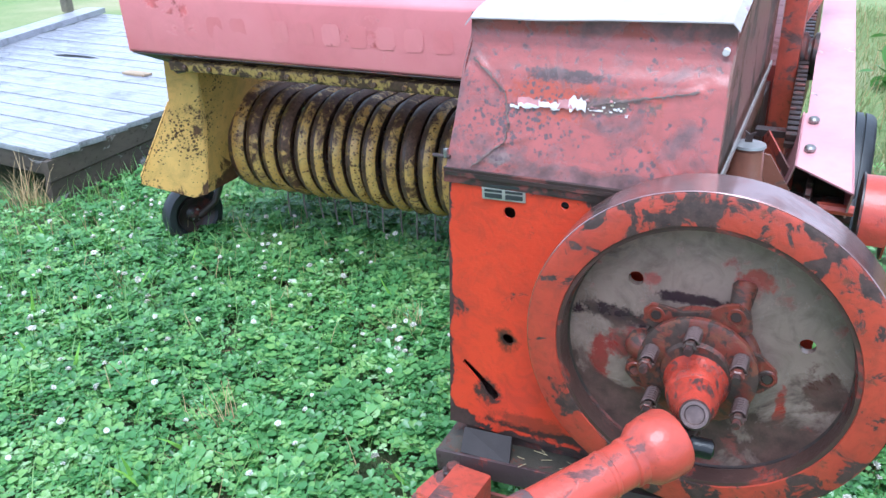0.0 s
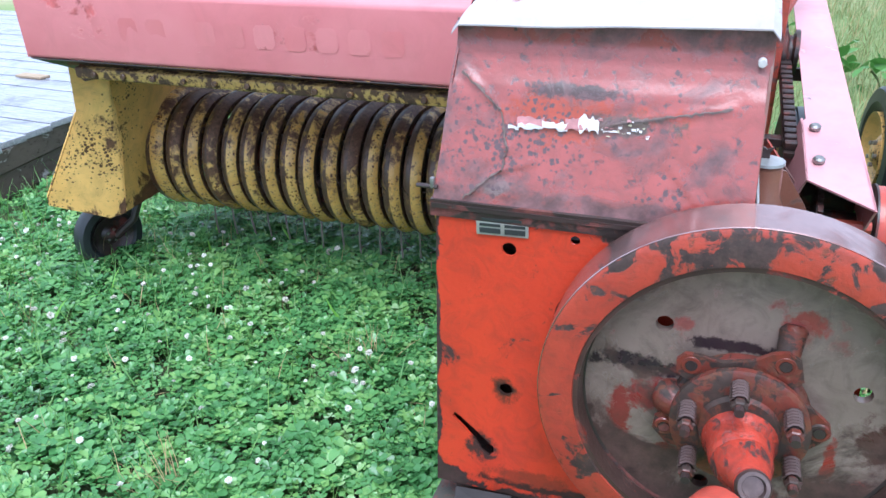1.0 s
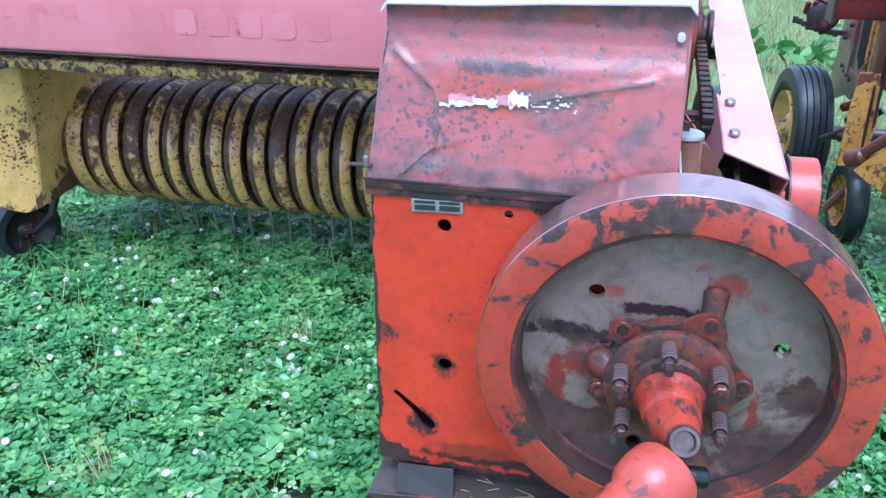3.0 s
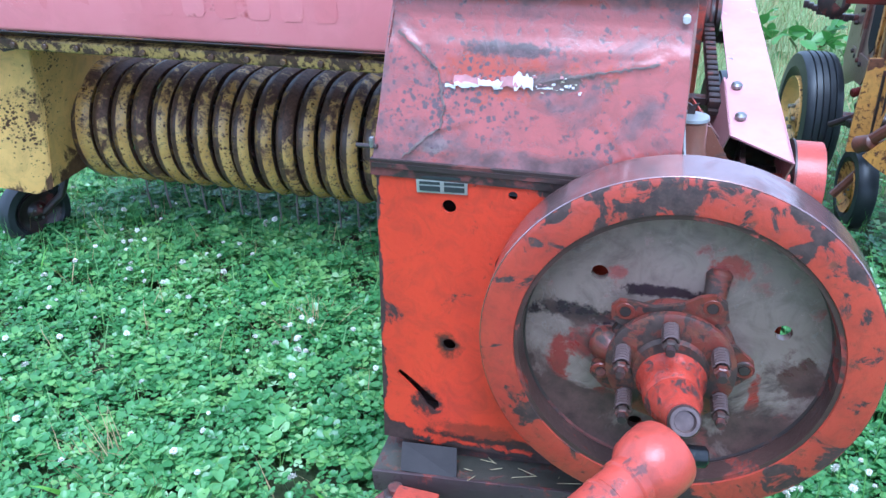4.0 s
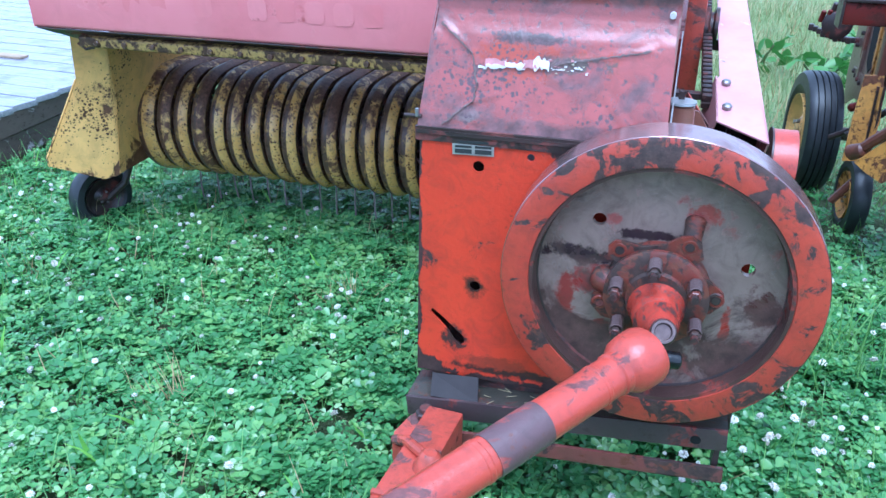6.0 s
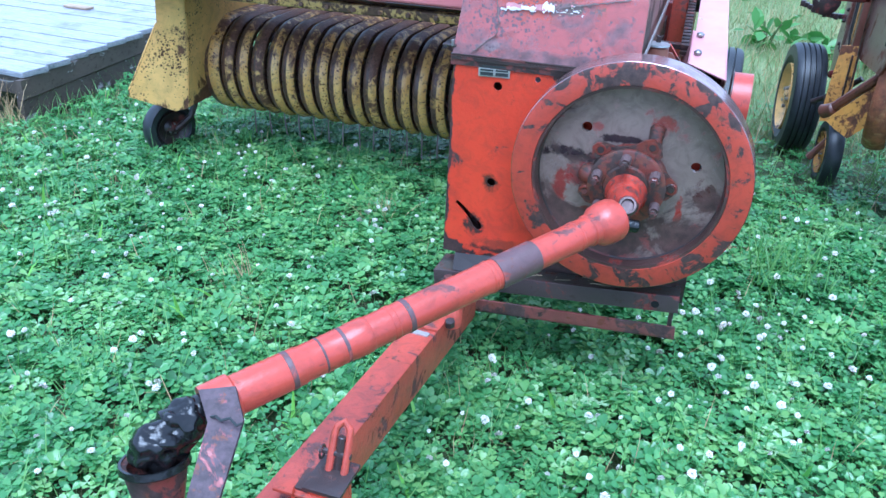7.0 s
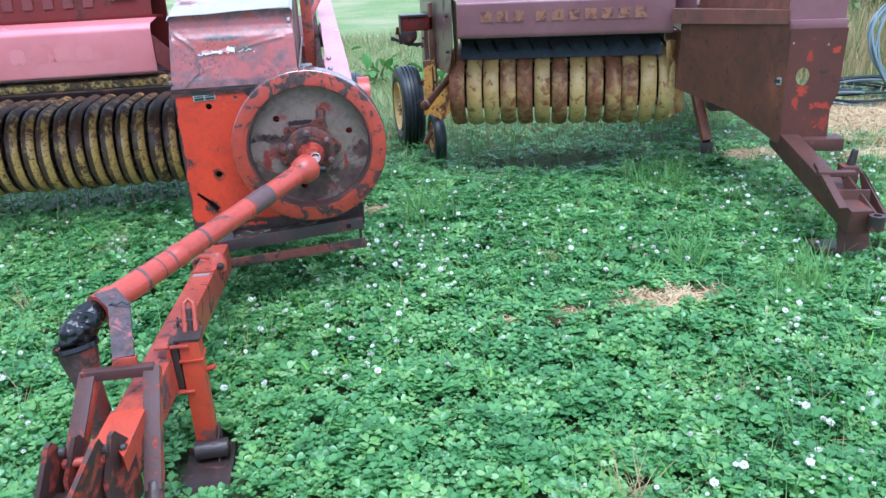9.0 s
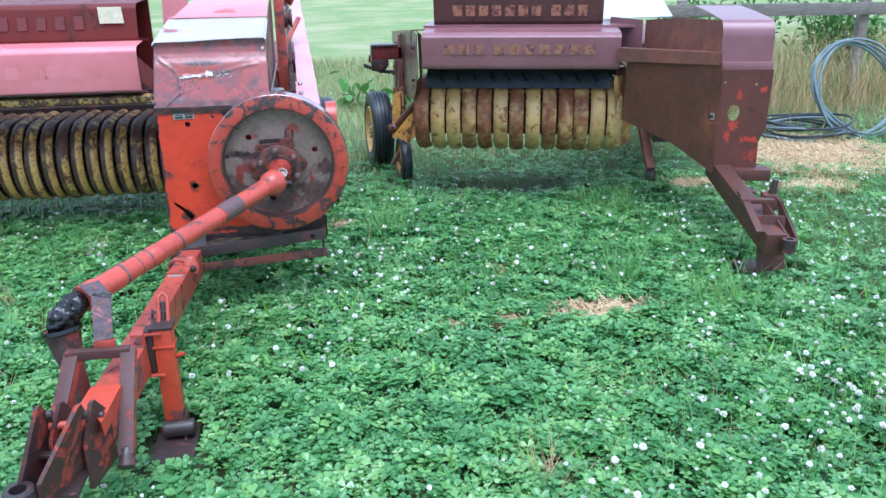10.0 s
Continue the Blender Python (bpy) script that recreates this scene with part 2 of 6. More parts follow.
DARK_STEEL = painted("rusty_dark_steel", (0.032, 0.023, 0.022), (0.05, 0.03, 0.028), (0.14, 0.042, 0.034), wear=0.42, rusty=0.38, rust=(0.075, 0.032, 0.024), patch=10, rough=0.36)
GREASE = plain("greasy_black_metal", (0.01, 0.01, 0.011), rough=0.12, vary=0.5, scale=30, bump=0.3)
YELLOW = painted("rusted_yellow_paint", (0.86, 0.53, 0.165), (0.78, 0.46, 0.125), (0.14, 0.065, 0.03), wear=0.29, rusty=0.28, dots=(80, 0.3), edges=(("x", -1.92, -1.86, 0.1), ("z", 0.42, 0.31, 0.16)), rust=(0.085, 0.035, 0.018), patch=5, speck=30, rough=0.34, dirt=0.35)
# Rusty yellow; the z edge browns the band tops to paint the guard's shade.
BAND = painted("rusty_yellow_band_shaded_top", (0.8, 0.49, 0.155), (0.7, 0.385, 0.11), (0.15, 0.07, 0.042), wear=0.41, rusty=0.4, rust=(0.12, 0.055, 0.032), patch=22, speck=60, rough=0.26, dirt=0.2, tone=0.24, soft=0.06, edges=(("z", 0.02, 0.24, 0.22),), dots=(95, 0.46))
# Brown for rusty edges and bolts, and for shadow painted beside the band gaps.
BAND_EDGE = painted("brown_rust_and_gap_shade", (0.085, 0.045, 0.032), (0.12, 0.06, 0.04), (0.34, 0.2, 0.06), wear=0.42, rusty=0.42, rust=(0.05, 0.028, 0.02), patch=20, rough=0.3, dirt=0.4)
YELLOW_RAIL = painted("grimy_yellow_rail_paint", (0.54, 0.36, 0.11), (0.46, 0.285, 0.08), (0.09, 0.05, 0.027), wear=0.48, rusty=0.46, rust=(0.075, 0.035, 0.022), patch=14, speck=50, rough=0.4)
WHITE_TORN = plain("torn_white_decal", (0.75, 0.7, 0.69), rough=0.5, vary=0.2, scale=60)
PINK_TORN = plain("torn_pink_decal", (0.5, 0.22, 0.22), rough=0.5, vary=0.3, scale=60)
TIN = plain("weathered_tin", (0.6, 0.58, 0.55), rough=0.35, metal=0.6, vary=0.35, scale=70)
INK = plain("black_ink", (0.03, 0.035, 0.035), rough=0.5, vary=0.2)
RUBBER = plain("tyre_rubber", (0.028, 0.031, 0.036), rough=0.42, vary=0.4, scale=25)
HOLE = plain("black_void", (0.004, 0.004, 0.004), rough=0.9, vary=0.0)
WIRE = plain("brown_spring_wire", (0.34, 0.29, 0.25), rough=0.35, metal=0.3, vary=0.4)
STEEL = plain("grey_bolt_steel", (0.38, 0.36, 0.35), rough=0.35, metal=0.7, vary=0.4, scale=90)
DRY_STEM = plain("dead_grass_stem", (0.4, 0.33, 0.19), rough=0.8, vary=0.4)
CREAM = plain("cream_tag_paper", (0.62, 0.56, 0.38), rough=0.6, vary=0.25, scale=30)


# ---------------------------------------------------------------- mesh tools
def box(bm, x0, x1, y0, y1, z0, z1, m=None, bevel=0.0):
    r = bmesh.ops.create_cube(bm, size=1)
    vs = r["verts"]
    mid = Matrix.Translation(((x0 + x1) / 2, (y0 + y1) / 2, (z0 + z1) / 2)) @ Matrix.Diagonal((x1 - x0, y1 - y0, z1 - z0, 1))
    bmesh.ops.transform(bm, matrix=(m @ mid) if m else mid, verts=vs)
    if bevel:
        es = list({e for v in vs for e in v.link_edges})
        bmesh.ops.bevel(bm, geom=es, offset=bevel, segments=2, affect="EDGES", profile=0.6)
    return bm


def basis(a, b, up=(0, 0, 1)):
    """A frame at a whose z axis points to b."""
    a, b = Vector(a), Vector(b)
    z = (b - a).normalized()
    u = Vector(up)
    if abs(z.dot(u)) > 0.98:
        u = Vector((0, 1, 0))
    x = u.cross(z).normalized()
    y = z.cross(x)
    m = Matrix((x, y, z)).transposed().to_4x4()
    m.translation = a
    return m


def turned(bm, a, b, profile, n=32, closed=False):
    """A body of revolution about the line from a to b; profile: (distance along, radius)."""
    m = basis(a, b)
    rings = []
    for d, r in profile:
        if r < 1e-5:
            rings.append([bm.verts.new(m @ Vector((0, 0, d)))])
        else:
            rings.append([bm.verts.new(m @ Vector((r * math.cos(2 * math.pi * i / n), r * math.sin(2 * math.pi * i / n), d))) for i in range(n)])
    pairs = list(zip(rings, rings[1:]))
    if closed:
        pairs.append((rings[-1], rings[0]))
    for p, q in pairs:
        for i in range(n):
            j = (i + 1) % n
            if len(p) == 1 and len(q) == 1:
                continue
            if len(p) == 1:
                bm.faces.new((p[0], q[j], q[i]))
            elif len(q) == 1:
                bm.faces.new((p[i], p[j], q[0]))
            else:
                bm.faces.new((p[i], p[j], q[j], q[i]))
    return bm


def rod(bm, a, b, r, n=12, r2=None, chamfer=0.0):
    length = (Vector(b) - Vector(a)).length
    r2 = r if r2 is None else r2
    c = min(chamfer, length / 3)
    prof = [(0, 0), (0, r - c), (c, r), (length - c, r2), (length, r2 - c), (length, 0)] if c else [(0, 0), (0, r), (length, r2), (length, 0)]
    return turned(bm, a, b, prof, n)


def pipe(bm, points, r, n=8, loop=False):
    pts = [Vector(p) for p in points]
    rings = []
    count = len(pts)
    for i, p in enumerate(pts):
        a = pts[(i - 1) % count] if loop or i else p
        b = pts[(i + 1) % count] if loop or i < count - 1 else p
        m = basis(p, p + (b - a).normalized())
        rings.append([bm.verts.new(m @ Vector((r * math.cos(2 * math.pi * k / n), r * math.sin(2 * math.pi * k / n), 0))) for k in range(n)])
    for i in range(count if loop else count - 1):
        p, q = rings[i], rings[(i + 1) % count]
        for k in range(n):
            bm.faces.new((p[k], p[(k + 1) % n], q[(k + 1) % n], q[k]))
    if not loop:
        bm.faces.new(rings[0][::-1])
        bm.faces.new(rings[-1])
    return bm


def slab(bm, outline, thick):
    """A plate from an outline of 3D points, with its thickness given as a vector."""
    a = [bm.verts.new(Vector(p)) for p in outline]
    b = [bm.verts.new(Vector(p) + Vector(thick)) for p in outline]
    bm.faces.new(a)
    bm.faces.new(b[::-1])
    for i in range(len(a)):
        j = (i + 1) % len(a)
        bm.faces.new((a[j], a[i], b[i], b[j]))
    return bm


def swept(bm, profile, x0, x1, thick=0.003, taper=None, steps=1, dent=None):
    """A bent sheet: a profile of (y, z) drawn from x0 to x1, with thickness."""
    def at(i, s):
        y, z = profile[i]
        xa, xb = taper(i) if taper else (x0, x1)
        x = xa + (xb - xa) * s
        d = dent(x, y, z) if dent else 0.0
        return Vector((x, y + d, z))
    n = len(profile)
    def normal(i):
        a, b = profile[max(0, i - 1)], profile[min(n - 1, i + 1)]
        t = Vector((0, b[0] - a[0], b[1] - a[1])).normalized()
        return Vector((0, t.z, -t.y))
    front = [[bm.verts.new(at(i, k / steps)) for k in range(steps + 1)] for i in range(n)]
    back = [[bm.verts.new(at(i, k / steps) + normal(i) * thick) for k in range(steps + 1)] for i in range(n)]
    for i in range(n - 1):
        for k in range(steps):
            bm.faces.new((front[i][k], front[i][k + 1], front[i + 1][k + 1], front[i + 1][k]))
            bm.faces.new((back[i][k], back[i + 1][k], back[i + 1][k + 1], back[i][k + 1]))
        bm.faces.new((front[i][0], front[i + 1][0], back[i + 1][0], back[i][0]))
        bm.faces.new((front[i][steps], back[i][steps], back[i + 1][steps], front[i + 1][steps]))
    for k in range(steps):
        bm.faces.new((front[0][k], back[0][k], back[0][k + 1], front[0][k + 1]))
        bm.faces.new((front[-1][k], front[-1][k + 1], back[-1][k + 1], back[-1][k]))
    return bm


def finish(bm, name, material, smooth=35):
    bmesh.ops.recalc_face_normals(bm, faces=bm.faces)
    me = bpy.data.meshes.new(name)
    bm.to_mesh(me)
    bm.free()
    for mt in material if isinstance(material, (list, tuple)) else [material]:
        me.materials.append(mt)
    if smooth:
        me.shade_smooth()
        me.set_sharp_from_angle(angle=radians(smooth))
    return me


def part(name, bm, material, parent, label="", smooth=35):
    ob = new(name, finish(bm, name, material, smooth))
    ob.parent = parent
    if label:
        tagged(ob, label)
    return ob


def thing(name, label, category, m=None, group="", kind=""):
    ob = new(name)
    ob.empty_display_size = 0.2
    if m:
        ob.matrix_world = m
    return tagged(ob, label, category, group, kind)


def B():
    return bmesh.new()


def rounded(points, radius=0.03, n=4):
    """A polyline in (y, z) with its inner corners rounded."""
    out = [points[0]]
    for a, b, c in zip(points, points[1:], points[2:]):
        a, b, c = Vector(a), Vector(b), Vector(c)
        d = min(radius, (a - b).length * 0.45, (c - b).length * 0.45)
        p, q = b + (a - b).normalized() * d, b + (c - b).normalized() * d
        for i in range(n + 1):
            s = i / n
            v = p * (1 - s) ** 2 + b * 2 * s * (1 - s) + q * s * s
            out.append((v.x, v.y))
    out.append(points[-1])
    return out


# ---------------------------------------------------------------- shared baler parts
def stripper_band(width, r, tail, shade_browned, drop=0.05):
    """One curved guard strip of a pickup: flat on top, round in front, turned under; edges folded in."""
    bm = B()
    prof = [(tail, r - 0.01), (tail * 0.5, r)]
    prof += [(-r * math.sin(a), r * math.cos(a)) for a in [math.pi * i / 18 for i in range(19)]]
    prof += [(drop, -r)]
    lip = min(width, 0.08)
    cross = [(-width / 2, 0.03), (-width / 2, 0.012), (-width / 2 + lip * 0.09, 0.003), (-width / 2 + lip * 0.26, -0.005), (0, -0.009), (width / 2 - lip * 0.26, -0.005), (width / 2 - lip * 0.09, 0.001), (width / 2, 0.008), (width / 2, 0.03)]
    rows = []
    n = len(prof)
    for i, (y, z) in enumerate(prof):
        a, b = prof[max(0, i - 1)], prof[min(n - 1, i + 1)]
        t = Vector((b[0] - a[0], b[1] - a[1])).normalized()
        inward = Vector((t.y, -t.x))
        mid = Vector((-y, -z))
        if inward.dot(mid) < 0:
            inward = -inward
        rows.append([bm.verts.new((cx, y + inward.x * ci, z + inward.y * ci)) for cx, ci in cross])
    for p, q in zip(rows, rows[1:]):
        for k in range(len(cross) - 1):
            # these faces carry the painted shadow between neighbouring bands
            bm.faces.new((p[k], p[k + 1], q[k + 1], q[k])).material_index = 1 if k in shade_browned else 0
    return bm


def pickup_reel(parent, x0, count, pitch, width, yc, zc, r, tail, mat_band, shade_browned, hanging=True, wide=0.0):
    me = finish(stripper_band(width, r, tail, shade_browned), "stripper_band", mat_band)
    if wide:
        ob = new("stripper_band", finish(stripper_band(wide, r, tail, shade_browned), "stripper_band", mat_band))
        ob.location = (x0 - wide / 2 - 0.002, yc, zc)
        ob.parent = parent
    for i in range(count):
        ob = new("stripper_band", me)
        ob.location = (x0 + pitch * (i + 0.5) + random.uniform(-0.002, 0.002), yc + random.uniform(-0.004, 0.004), zc + random.uniform(-0.004, 0.004))
        ob.rotation_euler = (random.uniform(-0.03, 0.03), random.uniform(-0.006, 0.006), random.uniform(-0.012, 0.012))
        ob.parent = parent
    x1 = x0 + pitch * count
    reel = part("tine_reel", turned(B(), (x0, yc, zc), (x1, yc, zc), [(0, 0), (0, r * 0.35), (x1 - x0, r * 0.35), (x1 - x0, 0)], 16), DARK_STEEL, parent, "dark rusty reel shaft inside the pickup")
    for a in (20, 110, 200, 290):
        cy, cz = yc + r * 0.62 * math.cos(radians(a)), zc + r * 0.62 * math.sin(radians(a))
        part("tine_bar", rod(B(), (x0, cy, cz), (x1, cy, cz), 0.014, 8), DARK_STEEL, reel)
    if hanging:
        b = B()
        pipe(b, [(0, 0, 0), (0.002, -0.005, -0.06), (0.0, 0.0, -0.12), (0, 0.012, -0.19)], 0.0043, 6)
        down = finish(b, "tine", WIRE)
        b = B()
        pipe(b, [(0, 0, 0), (0.0, -0.035, -0.005), (0.012, -0.06, -0.012), (0.034, -0.07, -0.03)], 0.0018, 5)
        fore = finish(b, "tine", DARK_STEEL)
        for i in range(1, count):
            for me, y, z in ((down, yc - 0.06, zc - r + 0.055), (fore, yc - r + 0.045, zc + 0.03)):
                ob = new("tine", me)
                ob.location = (x0 + pitch * i + random.uniform(-0.004, 0.004), y, z + random.uniform(-0.01, 0.01))
                ob.rotation_euler = (random.uniform(-0.08, 0.08), random.uniform(-0.05, 0.05), random.uniform(-0.1, 0.1))
                ob.parent = reel


def tyre_profile(r, w, rim):
    """Cross-section (across, radius) of a ribbed tyre."""
    p = [(-w * 0.32, rim), (-w * 0.5, rim + (r - rim) * 0.4), (-w * 0.47, r * 0.95)]
    ribs = 5
    for i in range(ribs):
        a = -0.42 + 0.84 * i / ribs
        b = -0.42 + 0.84 * (i + 1) / ribs
        e = 0.022
        crown = lambda s: r * (1 - 0.10 * s * s)
        p += [(w * (a + e), crown(a)), (w * (b - e), crown(b))]
        if i < ribs - 1:
            p += [(w * (b - e * 0.6), crown(b) - 0.012), (w * (b + e * 0.6), crown(b) - 0.012)]
    p += [(w * 0.47, r * 0.95), (w * 0.5, rim + (r - rim) * 0.4), (w * 0.32, rim)]
    return p


def road_wheel(parent, centre, axis, r, w, rim_material, name="wheel", tyre_label="", ribbed=True):
    c, a = Vector(centre), Vector(axis).normalized()
    rim = r * 0.6
    prof = tyre_profile(r, w, rim) if ribbed else [(-w * 0.3, rim), (-w * 0.5, rim + (r - rim) * 0.35), (-w * 0.46, r * 0.93), (-w * 0.25, r), (w * 0.25, r), (w * 0.46, r * 0.93), (w * 0.5, rim + (r - rim) * 0.35), (w * 0.3, rim)]
    hub = part(name, turned(B(), c - a * w * 0.5, c + a * w * 0.5, [(0, rim + 0.004), (0.004, rim), (w * 0.2, rim * 0.86), (w * 0.3, rim * 0.5), (w * 0.22, rim * 0.42), (w * 0.05, rim * 0.2), (w * 0.0, 0), (w, 0), (w * 0.95, rim * 0.2), (w * 0.78, rim * 0.42), (w * 0.7, rim * 0.5), (w * 0.8, rim * 0.86), (w - 0.004, rim), (w, rim + 0.004)], 36, True), rim_material, parent, "painted steel wheel rim")
    part("tyre", turned(B(), c, c + a, prof, 48, True), RUBBER, hub, tyre_label or "black ribbed rubber tyre")
    for k in range(5):
        m = basis(c + a * w * 0.5, c + a * w)
        m2 = basis(c - a * w * 0.5, c - a * w)
        for mm in (m, m2):
            p = mm @ Vector((rim * 0.3 * math.cos(k * 1.2566), rim * 0.3 * math.sin(k * 1.2566), -w * 0.12))
            q = mm @ Vector((rim * 0.3 * math.cos(k * 1.2566), rim * 0.3 * math.sin(k * 1.2566), -w * 0.02))
            part("wheel_nut", rod(B(), p, q, 0.011 if r > 0.2 else 0.005, 6), STEEL, hub)
    return hub


# ---------------------------------------------------------------- ground
def ground_material():
    m, n, l, p = base_material("lawn_soil")
    tc = n.new("ShaderNodeTexCoord")
    v = tc.outputs["Object"]
    fine = noise_of(n, l, v, 26, 8, 0.7)
    broad = noise_of(n, l, v, 0.45, 5, 0.6)
    near = blend(n, l, ramp(n, l, fine, [(0.3, 0.0), (0.7, 1.0)]), (0.04, 0.05, 0.022), (0.1, 0.14, 0.045))
    far = blend(n, l, ramp(n, l, fine, [(0.3, 0.0), (0.7, 1.0)]), (0.11, 0.19, 0.05), (0.26, 0.33, 0.12))
    dry = blend(n, l, ramp(n, l, broad, [(0.45, 0.0), (0.68, 1.0)]), far, (0.36, 0.34, 0.19))
    s = n.new("ShaderNodeSeparateXYZ")
    l.new(v, s.inputs[0])
    grow = n.new("ShaderNodeMath")
    grow.operation = "MULTIPLY_ADD"
    grow.inputs[1].default_value = 2.0
    l.new(broad, grow.inputs[0])
    l.new(s.outputs[1], grow.inputs[2])
    edge = n.new("ShaderNodeMapRange")
    edge.inputs[1].default_value = 3.6
    edge.inputs[2].default_value = 5.6
    l.new(grow.outputs[0], edge.inputs[0])
    l.new(blend(n, l, edge.outputs[0], near, dry), p.inputs["Base Color"])
    p.inputs["Roughness"].default_value = 0.9
    b = n.new("ShaderNodeBump")
    b.inputs["Strength"].default_value = 0.8
    b.inputs["Distance"].default_value = 0.03
    l.new(fine, b.inputs["Height"])
    l.new(b.outputs[0], p.inputs["Normal"])
    return m


def build_ground():
    bm = B()
    steps = [-400, -150, -60, -30, -16] + [-10 + i for i in range(29)] + [24, 32, 45, 70, 150, 400]
    grid = []
    for y in steps:
        row = []
        for x in steps:
            near = abs(x) < 12 and abs(y) < 14
            z = 0.02 * noise.noise((x * 0.5, y * 0.5, 0)) if near else 0.0
            row.append(bm.verts.new((x, y, z - 0.012)))
        grid.append(row)
    for a, b in zip(grid, grid[1:]):
        for k in range(len(steps) - 1):
            bm.faces.new((a[k], a[k + 1], b[k + 1], b[k]))
    tagged(new("ground", finish(bm, "ground", ground_material())), "green lawn overgrown with clover, dry grass beyond", "ground", kind="structure")


build_ground()

# ---------------------------------------------------------------- the red baler
WX, WZ = WX0, WZ0
baler = thing("hay_baler", "old red and yellow hay baler with a worn flywheel in clover", "baler", group="hay balers")


def disc_with_holes(bm, cx, cz, y0, y1, r, holes, n=64):
    """A round plate with round holes through it, lying in a plane of constant y."""
    outer = [bm.verts.new((cx + r * math.cos(2 * math.pi * i / n), y0, cz + r * math.sin(2 * math.pi * i / n))) for i in range(n)]
    edges = [bm.edges.new((outer[i], outer[(i + 1) % n])) for i in range(n)]
    rings = []
    for hx, hz, hr in holes:
        ring = [bm.verts.new((hx + hr * math.cos(2 * math.pi * i / 16), y0, hz + hr * math.sin(2 * math.pi * i / 16))) for i in range(16)]
        edges += [bm.edges.new((ring[i], ring[(i + 1) % 16])) for i in range(16)]
        rings.append(ring)
    made = bmesh.ops.triangle_fill(bm, edges=edges, use_beauty=True)
    faces = [f for f in made["geom"] if isinstance(f, bmesh.types.BMFace)]
    out = bmesh.ops.extrude_face_region(bm, geom=faces)
    bmesh.ops.translate(bm, verts=[g for g in out["geom"] if isinstance(g, bmesh.types.BMVert)], vec=(0, y1 - y0, 0))
    return bm


def plate_with_holes(bm, outline, y0, y1, holes):
    """A plate in the x-z plane with holes given as point loops."""
    edges = []
    for loop in [outline] + holes:
        vs = [bm.verts.new((x, y0, z)) for x, z in loop]
        edges += [bm.edges.new((vs[i], vs[(i + 1) % len(vs)])) for i in range(len(vs))]
    made = bmesh.ops.triangle_fill(bm, edges=edges, use_beauty=True)
    faces = [f for f in made["geom"] if isinstance(f, bmesh.types.BMFace)]
    out = bmesh.ops.extrude_face_region(bm, geom=faces)
    bmesh.ops.translate(bm, verts=[g for g in out["geom"] if isinstance(g, bmesh.types.BMVert)], vec=(0, y1 - y0, 0))
    return bm


def ring_loop(x, z, r, n=14, flat=1.0):
    return [(x + r * math.cos(2 * math.pi * i / n), z + r * flat * math.sin(2 * math.pi * i / n)) for i in range(n)]


def slot_loop(x0, z0, x1, z1, r):
    d = Vector((x1 - x0, z1 - z0)).normalized()
    s = Vector((-d.y, d.x))
    a, b = Vector((x0, z0)), Vector((x1, z1))
    return [tuple(a + s * r), tuple(a - d * r), tuple(a - s * r), tuple(b - s * r), tuple(b + d * r), tuple(b + s * r)]


# front panel, side wall and the case behind it
panel = part("front_panel", plate_with_holes(B(), [(-0.136, 0.394), (0.56, 0.394), (0.56, 0.80), (0.38, 0.995), (-0.128, 0.995)], 0.0, 0.006,
             [ring_loop(0.0, 0.921, 0.0125), ring_loop(0.109, 0.952, 0.008), ring_loop(0.0, 0.639, 0.0125), [(-0.098, 0.566), (-0.104, 0.556), (-0.085, 0.538), (-0.06, 0.512), (-0.045, 0.488), (-0.03, 0.478), (-0.02, 0.487), (-0.022, 0.503), (-0.034, 0.512), (-0.062, 0.538), (-0.084, 0.556)], ring_loop(0.10, 0.80, 0.02, 14, 2.2)]), RED_PANEL, baler, "bright red steel front panel with bolt holes")
part("side_wall", slab(B(), [(-0.133, 0.008, 0.40), (-0.13, 0.95, 0.55), (-0.13, 0.95, 1.0), (-0.126, 0.008, 0.99)], (0.005, 0, 0)), RED_PANEL, baler)
part("case_back", box(B(), -0.12, 0.35, 0.05, 1.3, 0.42, 0.93), DARK_STEEL, baler, "dark rusty feeder case behind the panel")
part("panel_rim", swept(B(), [(-0.004, 0.968), (-0.006, 0.998), (0.04, 1.0)], -0.137, 0.385, 0.003), DARK_STEEL, panel)
# maker's plate
mp = part("maker_plate", box(B(), -0.023, 0.066, -0.004, -0.0005, 0.945, 0.980, Matrix.Rotation(radians(-2), 4, "Y") @ Matrix.Identity(4), 0.001), TIN, panel, "small tin maker's plate with dark fields")
for x0, x1, z0, z1 in ((-0.017, 0.019, 0.949, 0.958), (0.026, 0.061, 0.949, 0.958), (-0.017, 0.019, 0.961, 0.966), (0.026, 0.061, 0.961, 0.966), (-0.012, 0.055, 0.971, 0.976)):
    part("print_bar", box(B(), x0, x1, -0.0052, -0.0038, z0, z1, Matrix.Rotation(radians(-2), 4, "Y")), INK, mp)
# loose grey shim and lower frame
part("shim_plate", slab(B(), [(-0.086, -0.050, 0.356), (0.029, -0.050, 0.360), (0.021, -0.016, 0.407), (-0.092, -0.012, 0.396)], (0, -0.005, 0.004)), plain("grey_shim", (0.035, 0.028, 0.028), 0.75), baler, "small dark grey shim plate")
BT = Matrix.Translation((-0.145, 0, 0.352)) @ Matrix.Rotation(radians(-5.1), 4, "Y")
